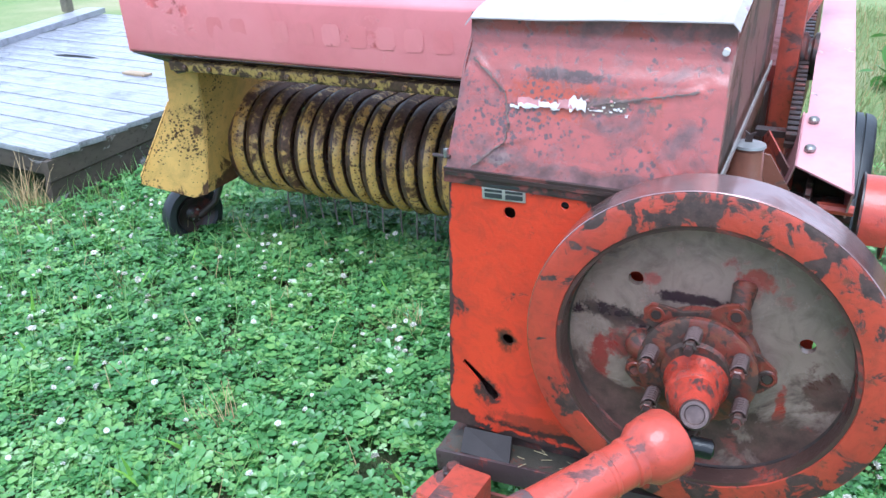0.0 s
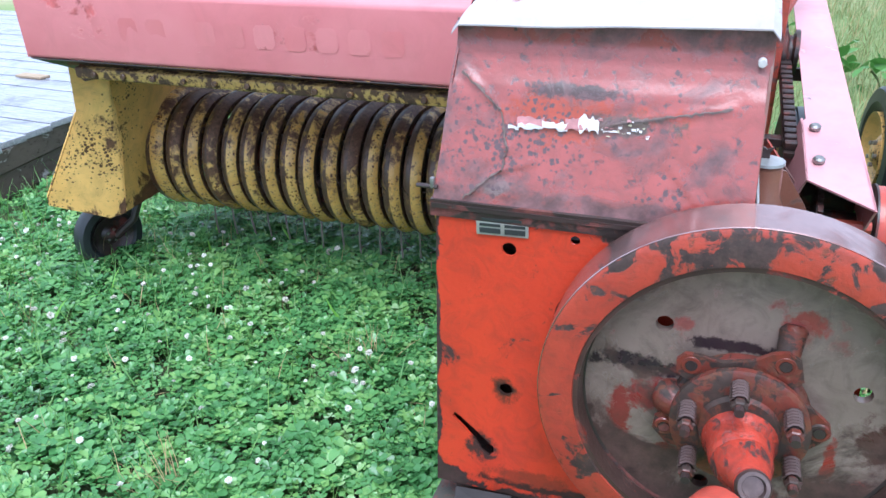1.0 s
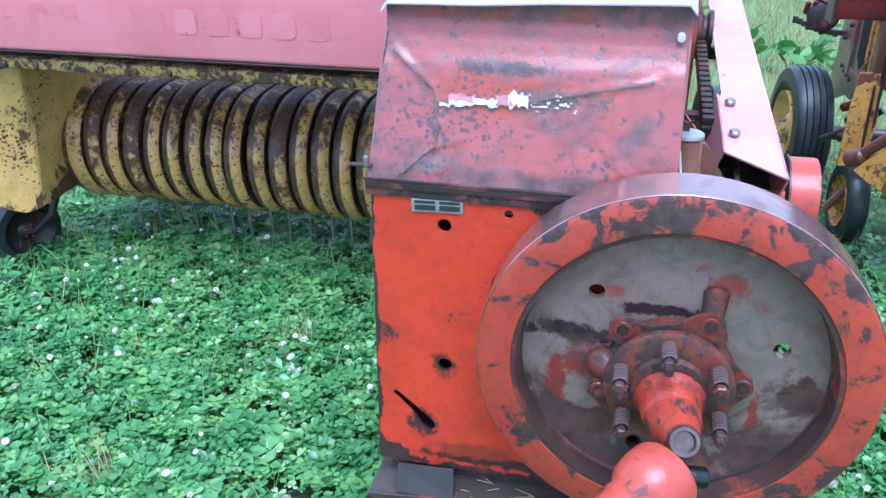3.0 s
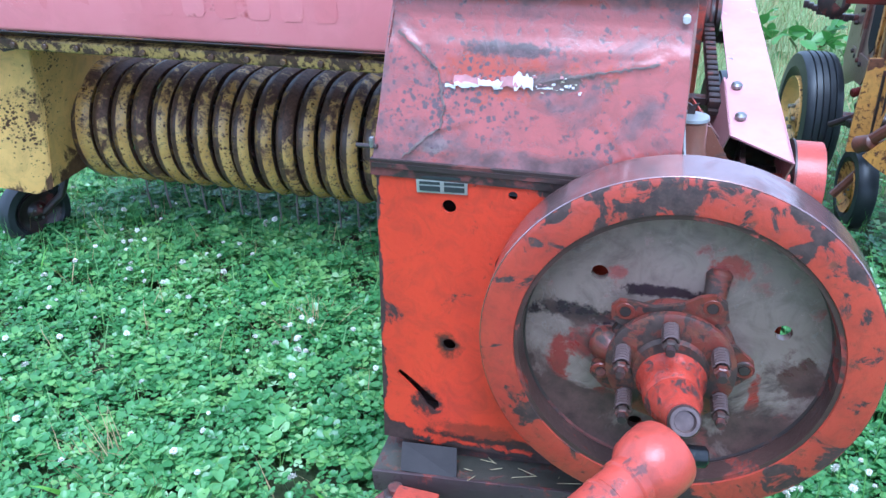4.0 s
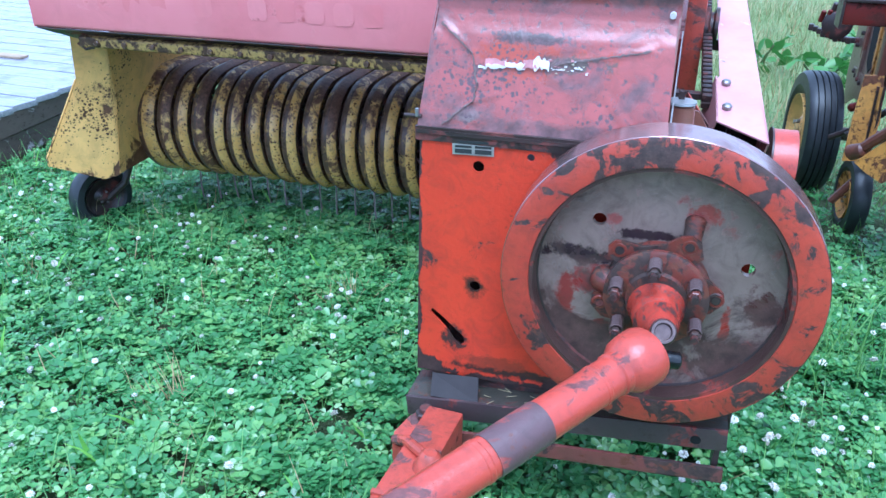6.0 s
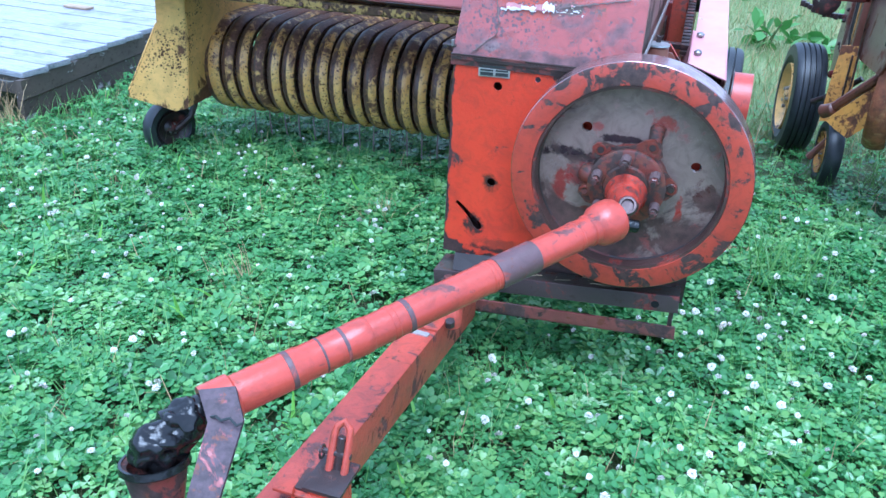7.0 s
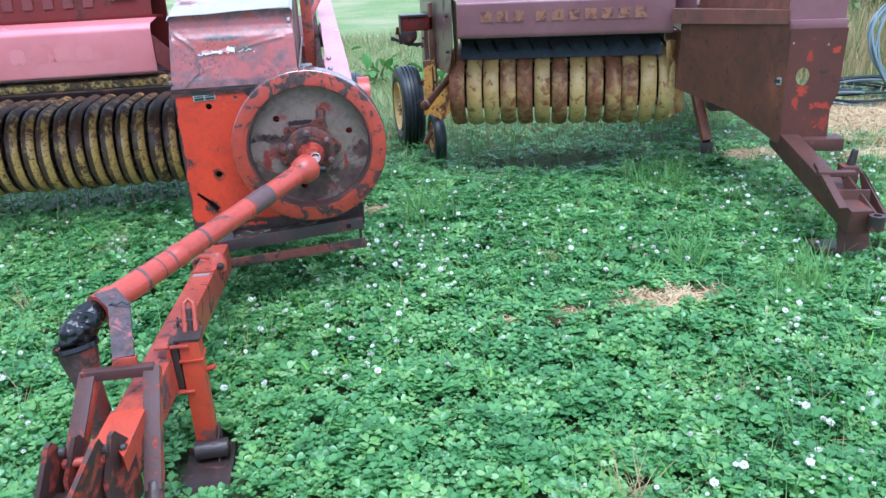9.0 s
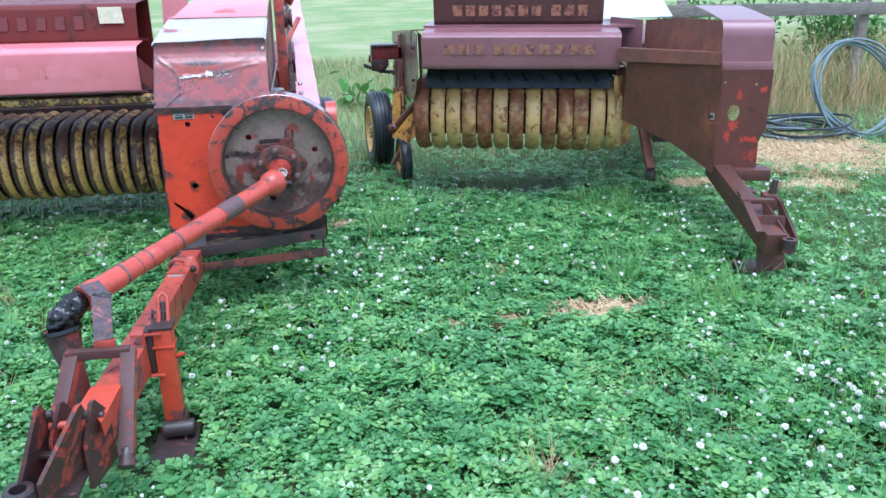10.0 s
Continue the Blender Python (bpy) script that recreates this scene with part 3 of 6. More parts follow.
beam = part("cross_beam", box(B(), 0.0, 0.722, -0.062, -0.054, -0.052, 0.0, BT, 0.002), painted("scraped_beam_paint", (0.05, 0.034, 0.036), (0.075, 0.05, 0.05), (0.22, 0.045, 0.035), wear=0.42, rusty=0.38, rust=(0.05, 0.03, 0.028), patch=8, rough=0.32), baler, "dark rusty steel cross beam under the flywheel")
part("beam_flange", box(B(), 0.0, 0.722, -0.0535, 0.06, -0.010, -0.003, BT), painted("mossy_beam_top", (0.035, 0.034, 0.026), (0.06, 0.054, 0.042), (0.1, 0.045, 0.035), 0.42, rusty=0.36, patch=16), beam, "beam flange green with dirt")
part("beam_bolt_hole", turned(B(), BT @ Vector((0.658, -0.0635, -0.030)), BT @ Vector((0.658, -0.061, -0.030)), [(0, 0), (0, 0.011), (0.002, 0.011), (0.002, 0)], 16), HOLE, beam)
part("lower_angle", swept(B(), rounded([(-0.02, -0.048), (-0.066, -0.043), (-0.068, 0.0)], 0.01), 0.0, 0.70, 0.008), painted("dull_red_angle_paint", (0.2, 0.06, 0.05), (0.15, 0.05, 0.045), (0.07, 0.04, 0.035), 0.5, rusty=0.4, patch=8), beam, "dull red angle bar below the beam").matrix_basis = Matrix.Translation((-0.12, 0, 0.272)) @ Matrix.Rotation(radians(-4.0), 4, "Y")
part("end_link", box(B(), 0.555, 0.567, -0.052, 0.0, 0.30, 0.39), DARK_STEEL, beam)
random.seed(21)
for k in range(14):
    x0, y0 = random.uniform(0.2, 0.55), random.uniform(-0.05, 0.0)
    a0, ln = random.uniform(0, 6.28), random.uniform(0.015, 0.05)
    p0 = BT @ Vector((x0, y0, 0.0))
    p1 = BT @ Vector((x0 + ln * math.cos(a0), min(0.02, y0 + ln * 0.4 * math.sin(a0)), random.uniform(0.0, 0.008)))
    part("dead_stem", rod(B(), p0, p1, 0.0009, 5), DRY_STEM, beam)
part("under_frame", box(B(), -0.10, 0.585, 0.012, 0.10, 0.357, 0.46), DARK_STEEL, baler)

# flywheel
wheel = part("flywheel", turned(B(), (WX, -0.112, WZ), (WX, 0.0, WZ), [(0.0, 0.252), (0.0, 0.300), (0.004, 0.307), (0.088, 0.310), (0.092, 0.304), (0.092, 0.255), (0.06, 0.248), (0.02, 0.245)], 96, True), RED_WHEEL, baler, "heavy flywheel with flaking red paint over dark iron")
part("wheel_tread", turned(B(), (WX, -0.106, WZ), (WX, -0.022, WZ), [(0, 0.3078), (0.001, 0.3092), (0.082, 0.3118), (0.083, 0.3104)], 96), WHEEL_TREAD, wheel, "rubbed smooth outer rim of the flywheel")
HOLES = [(WX - 0.124, WZ + 0.118, 0.0135), (WX + 0.163, WZ + 0.050, 0.0135), (WX - 0.040, WZ - 0.166, 0.0135)]
part("web_plate", disc_with_holes(B(), WX, WZ, -0.066, -0.05, 0.25, HOLES), WHEEL_PLATE, wheel, "worn grey web plate with dark oil and red paint remains")
part("inner_lip", turned(B(), (WX, -0.109, WZ), (WX, -0.064, WZ), [(0, 0.2512), (0.0, 0.2435), (0.036, 0.2405), (0.045, 0.246)], 96, True), RIM_LIP, wheel, "worn inner lip of the rim, painted dark for its shadow")
part("web_fillet", turned(B(), (WX, -0.07, WZ), (WX, -0.05, WZ), [(0, 0.249), (0.004, 0.238), (0.006, 0.249)], 72, True), DARK_STEEL, wheel)
HUB_RED = painted("grimy_red_hub_paint", (0.46, 0.055, 0.032), (0.38, 0.045, 0.028), (0.06, 0.03, 0.026), wear=0.43, rusty=0.36, rust=(0.09, 0.035, 0.022), patch=20, speck=70, rough=0.26, dirt=0.7, bump=0.4)
# slip clutch at the hub
CZ = WZ - 0.012
clutch = part("clutch_plate", turned(B(), (WX, -0.07, CZ), (WX, -0.16, CZ), [(0, 0), (0, 0.102), (0.012, 0.1), (0.016, 0.094), (0.034, 0.09), (0.036, 0.1), (0.046, 0.1), (0.049, 0.094), (0.05, 0.06), (0.058, 0.056), (0.06, 0)], 48), CLUTCH_RED, wheel, "red and rusty slip clutch plate")
arm = [(-0.098, 0.055), (-0.1, 0.078), (-0.088, 0.09), (-0.068, 0.09), (-0.035, 0.085), (0.005, 0.095), (0.03, 0.112), (0.052, 0.118), (0.07, 0.106), (0.078, 0.075), (0.05, 0.045), (-0.07, 0.04)]
part("drive_lug", slab(B(), [(WX + x, -0.098, WZ + z) for x, z in arm], (0, 0.009, 0)), CLUTCH_RED, clutch, "rusty drive lug with two bolt eyes")
arm = [(0.06, 0.035), (0.095, 0.03), (0.125, 0.005), (0.128, -0.015), (0.105, -0.04), (0.07, -0.05)]
part("drive_lug", slab(B(), [(WX + x, -0.095, WZ + z) for x, z in arm], (0, 0.009, 0)), CLUTCH_RED, clutch)
arm = [(-0.06, -0.02), (-0.10, -0.015), (-0.122, -0.035), (-0.124, -0.055), (-0.10, -0.08), (-0.06, -0.085)]
part("drive_lug", slab(B(), [(WX + x, -0.095, WZ + z) for x, z in arm], (0, 0.009, 0)), CLUTCH_RED, clutch)
for x, z in ((-0.078, 0.072), (0.050, 0.096), (0.112, -0.008), (-0.106, -0.048)):
    part("lug_eye", turned(B(), (WX + x, -0.096, WZ + z), (WX + x, -0.106, WZ + z), [(0, 0.016), (0.003, 0.014), (0.003, 0.0095), (0, 0.009)], 18, True), CLUTCH_RED, clutch)
    part("lug_bolt", rod(B(), (WX + x, -0.09, WZ + z), (WX + x, -0.1, WZ + z), 0.0088, 8), DARK_STEEL, clutch)
part("shear_boss", turned(B(), (WX + 0.056, -0.06, WZ + 0.148), (WX + 0.052, -0.078, WZ + 0.10), [(0, 0.0), (0.002, 0.014), (0.01, 0.02), (0.03, 0.018), (0.05, 0.017), (0.052, 0)], 20), CLUTCH_RED, wheel, "short red boss on the web plate")
part("side_boss", turned(B(), (WX - 0.12, -0.06, WZ - 0.005), (WX - 0.075, -0.09, WZ - 0.01), [(0, 0.0), (0.004, 0.024), (0.015, 0.03), (0.03, 0.03), (0.045, 0.026), (0.05, 0.0)], 20), CLUTCH_RED, wheel)
SPRING = plain("dull_spring_steel", (0.17, 0.11, 0.1), 0.32, 0.5)
for k in range(6):
    a = radians(97 + 60 * k)
    x, z = WX + 0.002 + 0.084 * math.cos(a), CZ - 0.006 + 0.084 * math.sin(a)
    stud = part("clutch_stud", rod(B(), (x, -0.11, z), (x, -0.19, z), 0.007, 8), DARK_STEEL, clutch)
    coil = [(x + 0.0115 * math.cos(t), -0.122 - 0.042 * t / 37.7, z + 0.0115 * math.sin(t)) for t in [37.7 * i / 60 for i in range(61)]]
    part("clutch_spring", pipe(B(), coil, 0.0028, 6), SPRING, clutch, "short coil spring on the clutch stud")
    part("stud_nut", rod(B(), (x, -0.166, z), (x, -0.178, z), 0.0115, 6, None, 0.002), CLUTCH_RED, clutch)
part("hub_yoke", turned(B(), (WX + 0.004, -0.12, CZ - 0.014), (WX + 0.006, -0.22, CZ - 0.018), [(0, 0.056), (0.012, 0.054), (0.018, 0.05), (0.03, 0.047), (0.055, 0.043), (0.066, 0.034), (0.068, 0.0)], 28), HUB_RED, wheel, "bright red hub yoke with grime")

# power shaft
SH0, SH1 = Vector((0.385, -0.30, 0.722)), Vector((-0.223, -1.109, 0.571))
ax = (SH1 - SH0).normalized()
L = (SH1 - SH0).length
shaft = part("drive_shaft", turned(B(), SH0, SH1, [(0.03, 0.0), (0.03, 0.042), (0.0, 0.046), (0.0, 0.05), (0.008, 0.053), (0.03, 0.053), (0.052, 0.05), (0.064, 0.042), (0.07, 0.038), (0.085, 0.0385), (0.088, 0.0355), (0.12, 0.0355), (0.122, 0.037), (0.128, 0.037), (0.13, 0.0355), (0.37, 0.0355), (0.372, 0.037), (0.38, 0.037), (0.382, 0.0355), (0.62, 0.0355), (0.622, 0.037), (0.632, 0.037), (0.634, 0.0355), (0.68, 0.0355), (0.682, 0.037), (0.69, 0.038), (0.72, 0.038), (0.724, 0.0365), (0.83, 0.0365), (0.835, 0.0385), (L - 0.06, 0.039), (L - 0.055, 0.045), (L, 0.045), (L, 0.0)], 32), RED_BRIGHT, baler, "long red shielded power take-off shaft")
band = painted("grimy_shaft_band", (0.1, 0.055, 0.058), (0.13, 0.07, 0.07), (0.32, 0.07, 0.055), 0.42, rusty=0.35, patch=10)
for a, b, r in ((0.25, 0.36, 0.0375), (0.585, 0.597, 0.0366), (0.735, 0.743, 0.0374), (0.785, 0.79, 0.0374), (0.85, 0.862, 0.0394)):
    part("worn_band", turned(B(), SH0 + ax * a, SH0 + ax * b, [(0, r - 0.001), (0.001, r), (b - a - 0.001, r), (b - a, r - 0.001)], 32), band, shaft, "dark worn band on the shaft")
cross = part("universal_joint", rod(B(), (WX + 0.012, -0.2, WZ - 0.055), SH0 + ax * 0.03 + Vector((0.008, 0, -0.012)), 0.018, 12), DARK_STEEL, shaft, "dark greasy universal joint")
CAP_STEEL = plain("greasy_cap_steel", (0.2, 0.14, 0.13), rough=0.3, metal=0.6, vary=0.5, scale=60)
CAP = Vector((0.407, -0.243, 0.738))
part("yoke_ear", turned(B(), (WX + 0.006, -0.165, CZ - 0.018), CAP, [(0, 0.044), (0.03, 0.04), (0.05, 0.032), (0.07, 0.027), (0.078, 0.024), (0.078, 0.0)], 24), HUB_RED, cross, "red yoke ear with chipped paint")
part("bearing_cap", turned(B(), CAP + Vector((0, 0.012, -0.01)), CAP + Vector((0.002, -0.012, 0.006)), [(0, 0.024), (0.02, 0.024), (0.026, 0.021), (0.026, 0.016), (0.016, 0.014), (0.016, 0.0)], 24), CAP_STEEL, cross, "round steel bearing cap")
part("cross_pin", rod(B(), (WX + 0.02, -0.275, WZ - 0.045), (WX + 0.055, -0.266, WZ - 0.05), 0.016, 12, None, 0.003), GREASE, cross)
# lower joint, black with grease
J = SH1 + ax * 0.055
low = part("greasy_joint", turned(B(), SH1, J + ax * 0.03, [(0, 0.032), (0.03, 0.036), (0.045, 0.03), (0.075, 0.034), (0.085, 0.02), (0.085, 0)], 20), GREASE, shaft, "universal joint black with shining grease")
CUP = Vector((-0.272, -1.2, 0.507))
heart = SH1 + ax * 0.03
for k, r in ((0.0, 0.036), (0.35, 0.04), (0.7, 0.043), (1.0, 0.042)):
    b = B()
    at_ = heart.lerp(CUP + Vector((0.0, 0.0, 0.03)), k)
    bmesh.ops.create_icosphere(b, subdivisions=4, radius=r, matrix=Matrix.Translation(at_))
    for v in b.verts:
        v.co += v.normal * (0.014 * noise.noise(v.co * 34) + 0.004 * noise.noise(v.co * 110))
    part("grease_clump", b, GREASE, low, "", 80)
part("joint_yoke", box(B(), -0.03, 0.03, -0.014, 0.014, -0.035, 0.05, basis(CUP + Vector((0.02, 0.03, 0.02)), SH1), 0.008), GREASE, low)
T1 = Vector((-0.215, -1.275, 0.12))
folded = part("folded_shaft", turned(B(), CUP, T1, [(0.0, 0.048), (-0.006, 0.058), (0.004, 0.06), (0.012, 0.055), (0.05, 0.048), (0.09, 0.04), (0.12, 0.036), (0.36, 0.036), (0.40, 0.036), (0.40, 0.0)], 28), painted("grimy_red_tube_paint", (0.26, 0.06, 0.045), (0.2, 0.05, 0.04), (0.07, 0.04, 0.035), 0.5, rusty=0.4, patch=9, dirt=0.5), baler, "second half of the shaft folded down, grimy red")
part("cup_rim", turned(B(), CUP, T1, [(-0.008, 0.056), (-0.008, 0.061), (0.004, 0.063), (0.008, 0.059)], 28, True), GREASE, folded)
# hanging strap from the lower collar to the frame
strap = slab(B(), [(-0.222, -1.118, 0.62), (-0.168, -1.085, 0.62), (-0.126, -1.13, 0.59), (-0.097, -1.287, 0.503), (-0.155, -1.287, 0.498), (-0.178, -1.16, 0.592)], (0.0, -0.004, 0.005))
strap = part("shaft_strap", strap, painted("worn_strap_paint", (0.3, 0.065, 0.06), (0.24, 0.055, 0.05), (0.07, 0.045, 0.052), 0.58, rusty=0.36, patch=12, rough=0.3), baler, "flat red strap holding the shaft end")
part("strap_foot", box(B(), -0.158, -0.094, -1.294, -1.276, 0.477, 0.503, None, 0.003), RED_TONGUE, strap)
part("wire_tie", pipe(B(), [(-0.182, -1.152, 0.598), (-0.167, -1.154, 0.606), (-0.157, -1.154, 0.6), (-0.142, -1.15, 0.606), (-0.127, -1.154, 0.598), (-0.117, -1.149, 0.602)], 0.0028, 6), INK, strap)

# tongue
TA, TB = Vector((-0.034, -0.10, 0.305)), Vector((-0.118, -1.50, 0.333))
td = (TB - TA).normalized()
tm = basis(TA, TB)
TL = (TB - TA).length
tongue = part("tongue", box(B(), -0.0425, 0.0425, -0.06, 0.06, 0.0, TL, tm, 0.006), RED_TONGUE, baler, "scuffed red box-section drawbar tongue")
def on_tongue(s, across, up):
    return tm @ Vector((across, up, s))
part("tongue_label", box(B(), -0.03, 0.03, 0.0602, 0.064, 0.332, 0.35, tm), TIN, tongue, "small silver strip on the tongue")
part("tongue_rib", box(B(), -0.044, 0.044, 0.055, 0.066, 0.305, 0.317, tm), RED_TONGUE, tongue)
pivot = part("pivot_bracket", turned(B(), (-0.08, -0.108, 0.255), (-0.08, -0.108, 0.335), [(0, 0), (0, 0.036), (0.006, 0.042), (0.07, 0.042), (0.078, 0.034), (0.08, 0)], 24), RED_TONGUE, baler, "red pivot bracket with bolt")
part("pivot_lug", slab(B(), [(-0.135, -0.17, 0.285), (-0.125, -0.21, 0.285), (-0.095, -0.22, 0.285), (-0.05, -0.15, 0.285), (-0.06, -0.10, 0.285), (-0.12, -0.10, 0.285)], (0, 0, 0.045)), RED_TONGUE, pivot)
part("pivot_pin", rod(B(), (-0.083, -0.104, 0.22), (-0.082, -0.1, 0.362), 0.015, 14, None, 0.003), DARK_STEEL, pivot)
part("pivot_nut", rod(B(), (-0.083, -0.104, 0.338), (-0.083, -0.103, 0.35), 0.023, 6, None, 0.003), DARK_STEEL, pivot)
part("pivot_clevis", turned(B(), (-0.012, -0.305, 0.335), (-0.008, -0.302, 0.408), [(0, 0), (0, 0.036), (0.04, 0.034), (0.052, 0.026), (0.066, 0.022), (0.073, 0.014), (0.073, 0)], 20), RED_TONGUE, pivot)
part("pivot_bolt", rod(B(), (0.004, -0.352, 0.355), (0.006, -0.356, 0.378), 0.014, 6, None, 0.003), DARK_STEEL, pivot)
part("swing_link", pipe(B(), [(-0.12, -0.2, 0.335), (-0.08, -0.24, 0.372), (-0.03, -0.28, 0.38)], 0.012, 10), RED_TONGUE, pivot)
# jack stand on the tongue
JACK_RED = painted("fresh_red_jack_paint", (0.5, 0.06, 0.024), (0.45, 0.052, 0.022), (0.16, 0.05, 0.035), 0.38, rusty=0.30, patch=8, edges=(("z", 0.14, 0.07, 0.25),))
JX, JY = 0.004, -1.068
jack = part("jack_leg", box(B(), JX - 0.031, JX + 0.031, JY - 0.031, JY + 0.031, 0.055, 0.432, None, 0.007), JACK_RED, baler, "bright red jack leg standing in the clover")
part("jack_cap", box(B(), JX - 0.042, JX + 0.036, JY - 0.034, JY + 0.06, 0.433, 0.442, None, 0.003), DARK_STEEL, jack, "dark steel cap plate")
part("jack_sleeve", box(B(), JX - 0.036, JX + 0.036, JY - 0.036, JY + 0.036, 0.365, 0.372, None, 0.002), JACK_RED, jack)
part("jack_foot", box(B(), -0.06, 0.085, -1.285, -1.03, 0.012, 0.024, None, 0.003), DARK_STEEL, jack, "rusty flat jack foot plate")
part("foot_hinge", rod(B(), (JX - 0.035, JY - 0.05, 0.06), (JX + 0.07, JY - 0.045, 0.06), 0.03, 14, None, 0.004), DARK_STEEL, jack)
part("foot_cheek", slab(B(), [(JX + 0.034, JY - 0.07, 0.02), (JX + 0.034, JY + 0.04, 0.02), (JX + 0.034, JY + 0.03, 0.10), (JX + 0.034, JY - 0.03, 0.085)], (0.006, 0, 0)), DARK_STEEL, jack)
LY = JY + 0.04
part("latch_loop", pipe(B(), [(JX - 0.016, LY - 0.015, 0.436), (JX - 0.016, LY + 0.015, 0.50), (JX - 0.013, LY + 0.024, 0.517), (JX, LY + 0.03, 0.527), (JX + 0.013, LY + 0.024, 0.517), (JX + 0.016, LY + 0.015, 0.50), (JX + 0.016, LY - 0.015, 0.436)], 0.0075, 10), RED_TONGUE, jack, "scuffed red latch loop")
part("latch_screw", rod(B(), (JX, LY - 0.004, 0.437), (JX, LY + 0.016, 0.502), 0.009, 10, None, 0.002), DARK_STEEL, jack)
part("latch_pin", rod(B(), (JX - 0.034, LY + 0.002, 0.470), (JX + 0.024, LY + 0.002, 0.470), 0.006, 8), DARK_STEEL, jack)
part("latch_ring", pipe(B(), [(JX - 0.036, LY + 0.002 + 0.011 * math.cos(a), 0.466 + 0.014 * math.sin(a)) for a in [2 * math.pi * i / 14 for i in range(14)]], 0.003, 6, True), DARK_STEEL, jack)
part("jack_channel", box(B(), JX - 0.062, JX - 0.033, JY - 0.028, JY + 0.03, 0.275, 0.43, None, 0.004), DARK_STEEL, jack, "dark channel holding the jack to the tongue")
for z0, w in ((0.262, 0.0), (0.418, 0.006)):
    part("jack_clamp", box(B(), JX - 0.10, JX - 0.005 + w, JY - 0.04, JY + 0.034, z0, z0 + 0.007, None, 0.002), RED_TONGUE, jack)
part("clamp_side", slab(B(), [(JX - 0.075, JY - 0.04, 0.27), (JX - 0.075, JY - 0.04, 0.36), (JX - 0.055, JY - 0.04, 0.44), (JX - 0.05, JY - 0.04, 0.27)], (0, 0.006, 0)), JACK_RED, jack)
part("jack_pin", rod(B(), (JX + 0.03, JY, 0.318), (JX + 0.062, JY - 0.004, 0.327), 0.008, 8), JACK_RED, jack)
# inverted U frame over the tongue
ARM_DARK = painted("dark_arm_paint", (0.07, 0.032, 0.03), (0.095, 0.04, 0.036), (0.3, 0.05, 0.035), 0.4, rusty=0.36, patch=12, rough=0.5, sheen=0.3)
fr = part("stand_frame", box(B(), -0.245, -0.055, -1.295, -1.265, 0.462, 0.492, None, 0.003), ARM_DARK, baler, "dark steel stand frame astride the tongue")
for xa, xb in ((-0.228, -0.262), (-0.062, -0.05)):
    m = basis((xa, -1.28, 0.488), (xb, -1.52, 0.27))
    part("frame_arm", box(B(), -0.022, 0.022, -0.004, 0.004, 0.0, 0.335, m, 0.002), ARM_DARK, fr)
    part("arm_flange", box(B(), 0.014, 0.022, -0.035, -0.004, 0.0, 0.335, m, 0.002), RED_TONGUE, fr, "red inner flange of the frame arm")
    part("arm_end", rod(B(), m @ Vector((0, -0.016, 0.31)), m @ Vector((0, -0.016, 0.37)), 0.024, 14, None, 0.004), DARK_STEEL, fr)
# hitch jaw at the end
JAW = painted("half_bare_jaw_paint", (0.06, 0.03, 0.027), (0.08, 0.038, 0.033), (0.3, 0.05, 0.03), wear=0.47, rusty=0.38, rust=(0.06, 0.035, 0.033), patch=13, rough=0.5, dirt=0.4, sheen=0.3)
hitch = part("hitch_jaw", slab(B(), [(-0.228, -1.63, 0.50), (-0.224, -1.618, 0.506), (-0.235, -1.53, 0.42), (-0.245, -1.50, 0.26), (-0.278, -1.70, 0.23), (-0.272, -1.71, 0.335)], (0.011, 0, 0)), JAW, baler, "rusty forked hitch jaw with an eye")
part("jaw_plate", slab(B(), [(-0.20, -1.545, 0.465), (-0.195, -1.53, 0.462), (-0.185, -1.46, 0.36), (-0.195, -1.48, 0.26), (-0.225, -1.60, 0.28), (-0.222, -1.59, 0.38)], (0.010, 0, 0)), JAW, hitch)
part("jaw_plate", slab(B(), [(-0.141, -1.60, 0.478), (-0.135, -1.588, 0.483), (-0.145, -1.52, 0.40), (-0.155, -1.49, 0.25), (-0.225, -1.72, 0.23), (-0.222, -1.725, 0.335)], (0.012, 0, 0)), JAW, hitch)
part("jaw_plate", slab(B(), [(-0.131, -1.515, 0.440), (-0.127, -1.50, 0.442), (-0.112, -1.44, 0.37), (-0.115, -1.42, 0.20), (-0.15, -1.56, 0.19), (-0.145, -1.57, 0.34)], (0.011, 0, 0)), JAW, hitch)
part("jaw_web", box(B(), -0.255, -0.15, -1.66, -1.47, 0.235, 0.25, None, 0.003), DARK_STEEL, hitch)
part("jaw_pin", rod(B(), (-0.225, -1.56, 0.405), (-0.135, -1.555, 0.405), 0.011, 12), RED_TONGUE, hitch)
part("jaw_bar", box(B(), -0.245, -0.165, -1.625, -1.60, 0.345, 0.356, None, 0.002), DARK_STEEL, hitch)
for x, y, z in ((-0.14, -1.555, 0.43), (-0.12, -1.49, 0.385), (-0.215, -1.60, 0.465)):
    part("pin_head", rod(B(), (x + 0.004, y, z), (x + 0.02, y, z), 0.012, 10, None, 0.003), DARK_STEEL, hitch)
part("hitch_eye", turned(B(), (-0.262, -1.735, 0.235), (-0.262, -1.735, 0.335), [(0, 0.022), (0, 0.036), (0.004, 0.039), (0.096, 0.039), (0.10, 0.036), (0.10, 0.022)], 24, True), DARK_STEEL, hitch, "round rusty hitch eye")
hitch.location = (0.022, -0.07, 0.012)
fr.location = (0.006, -0.02, -0.012)
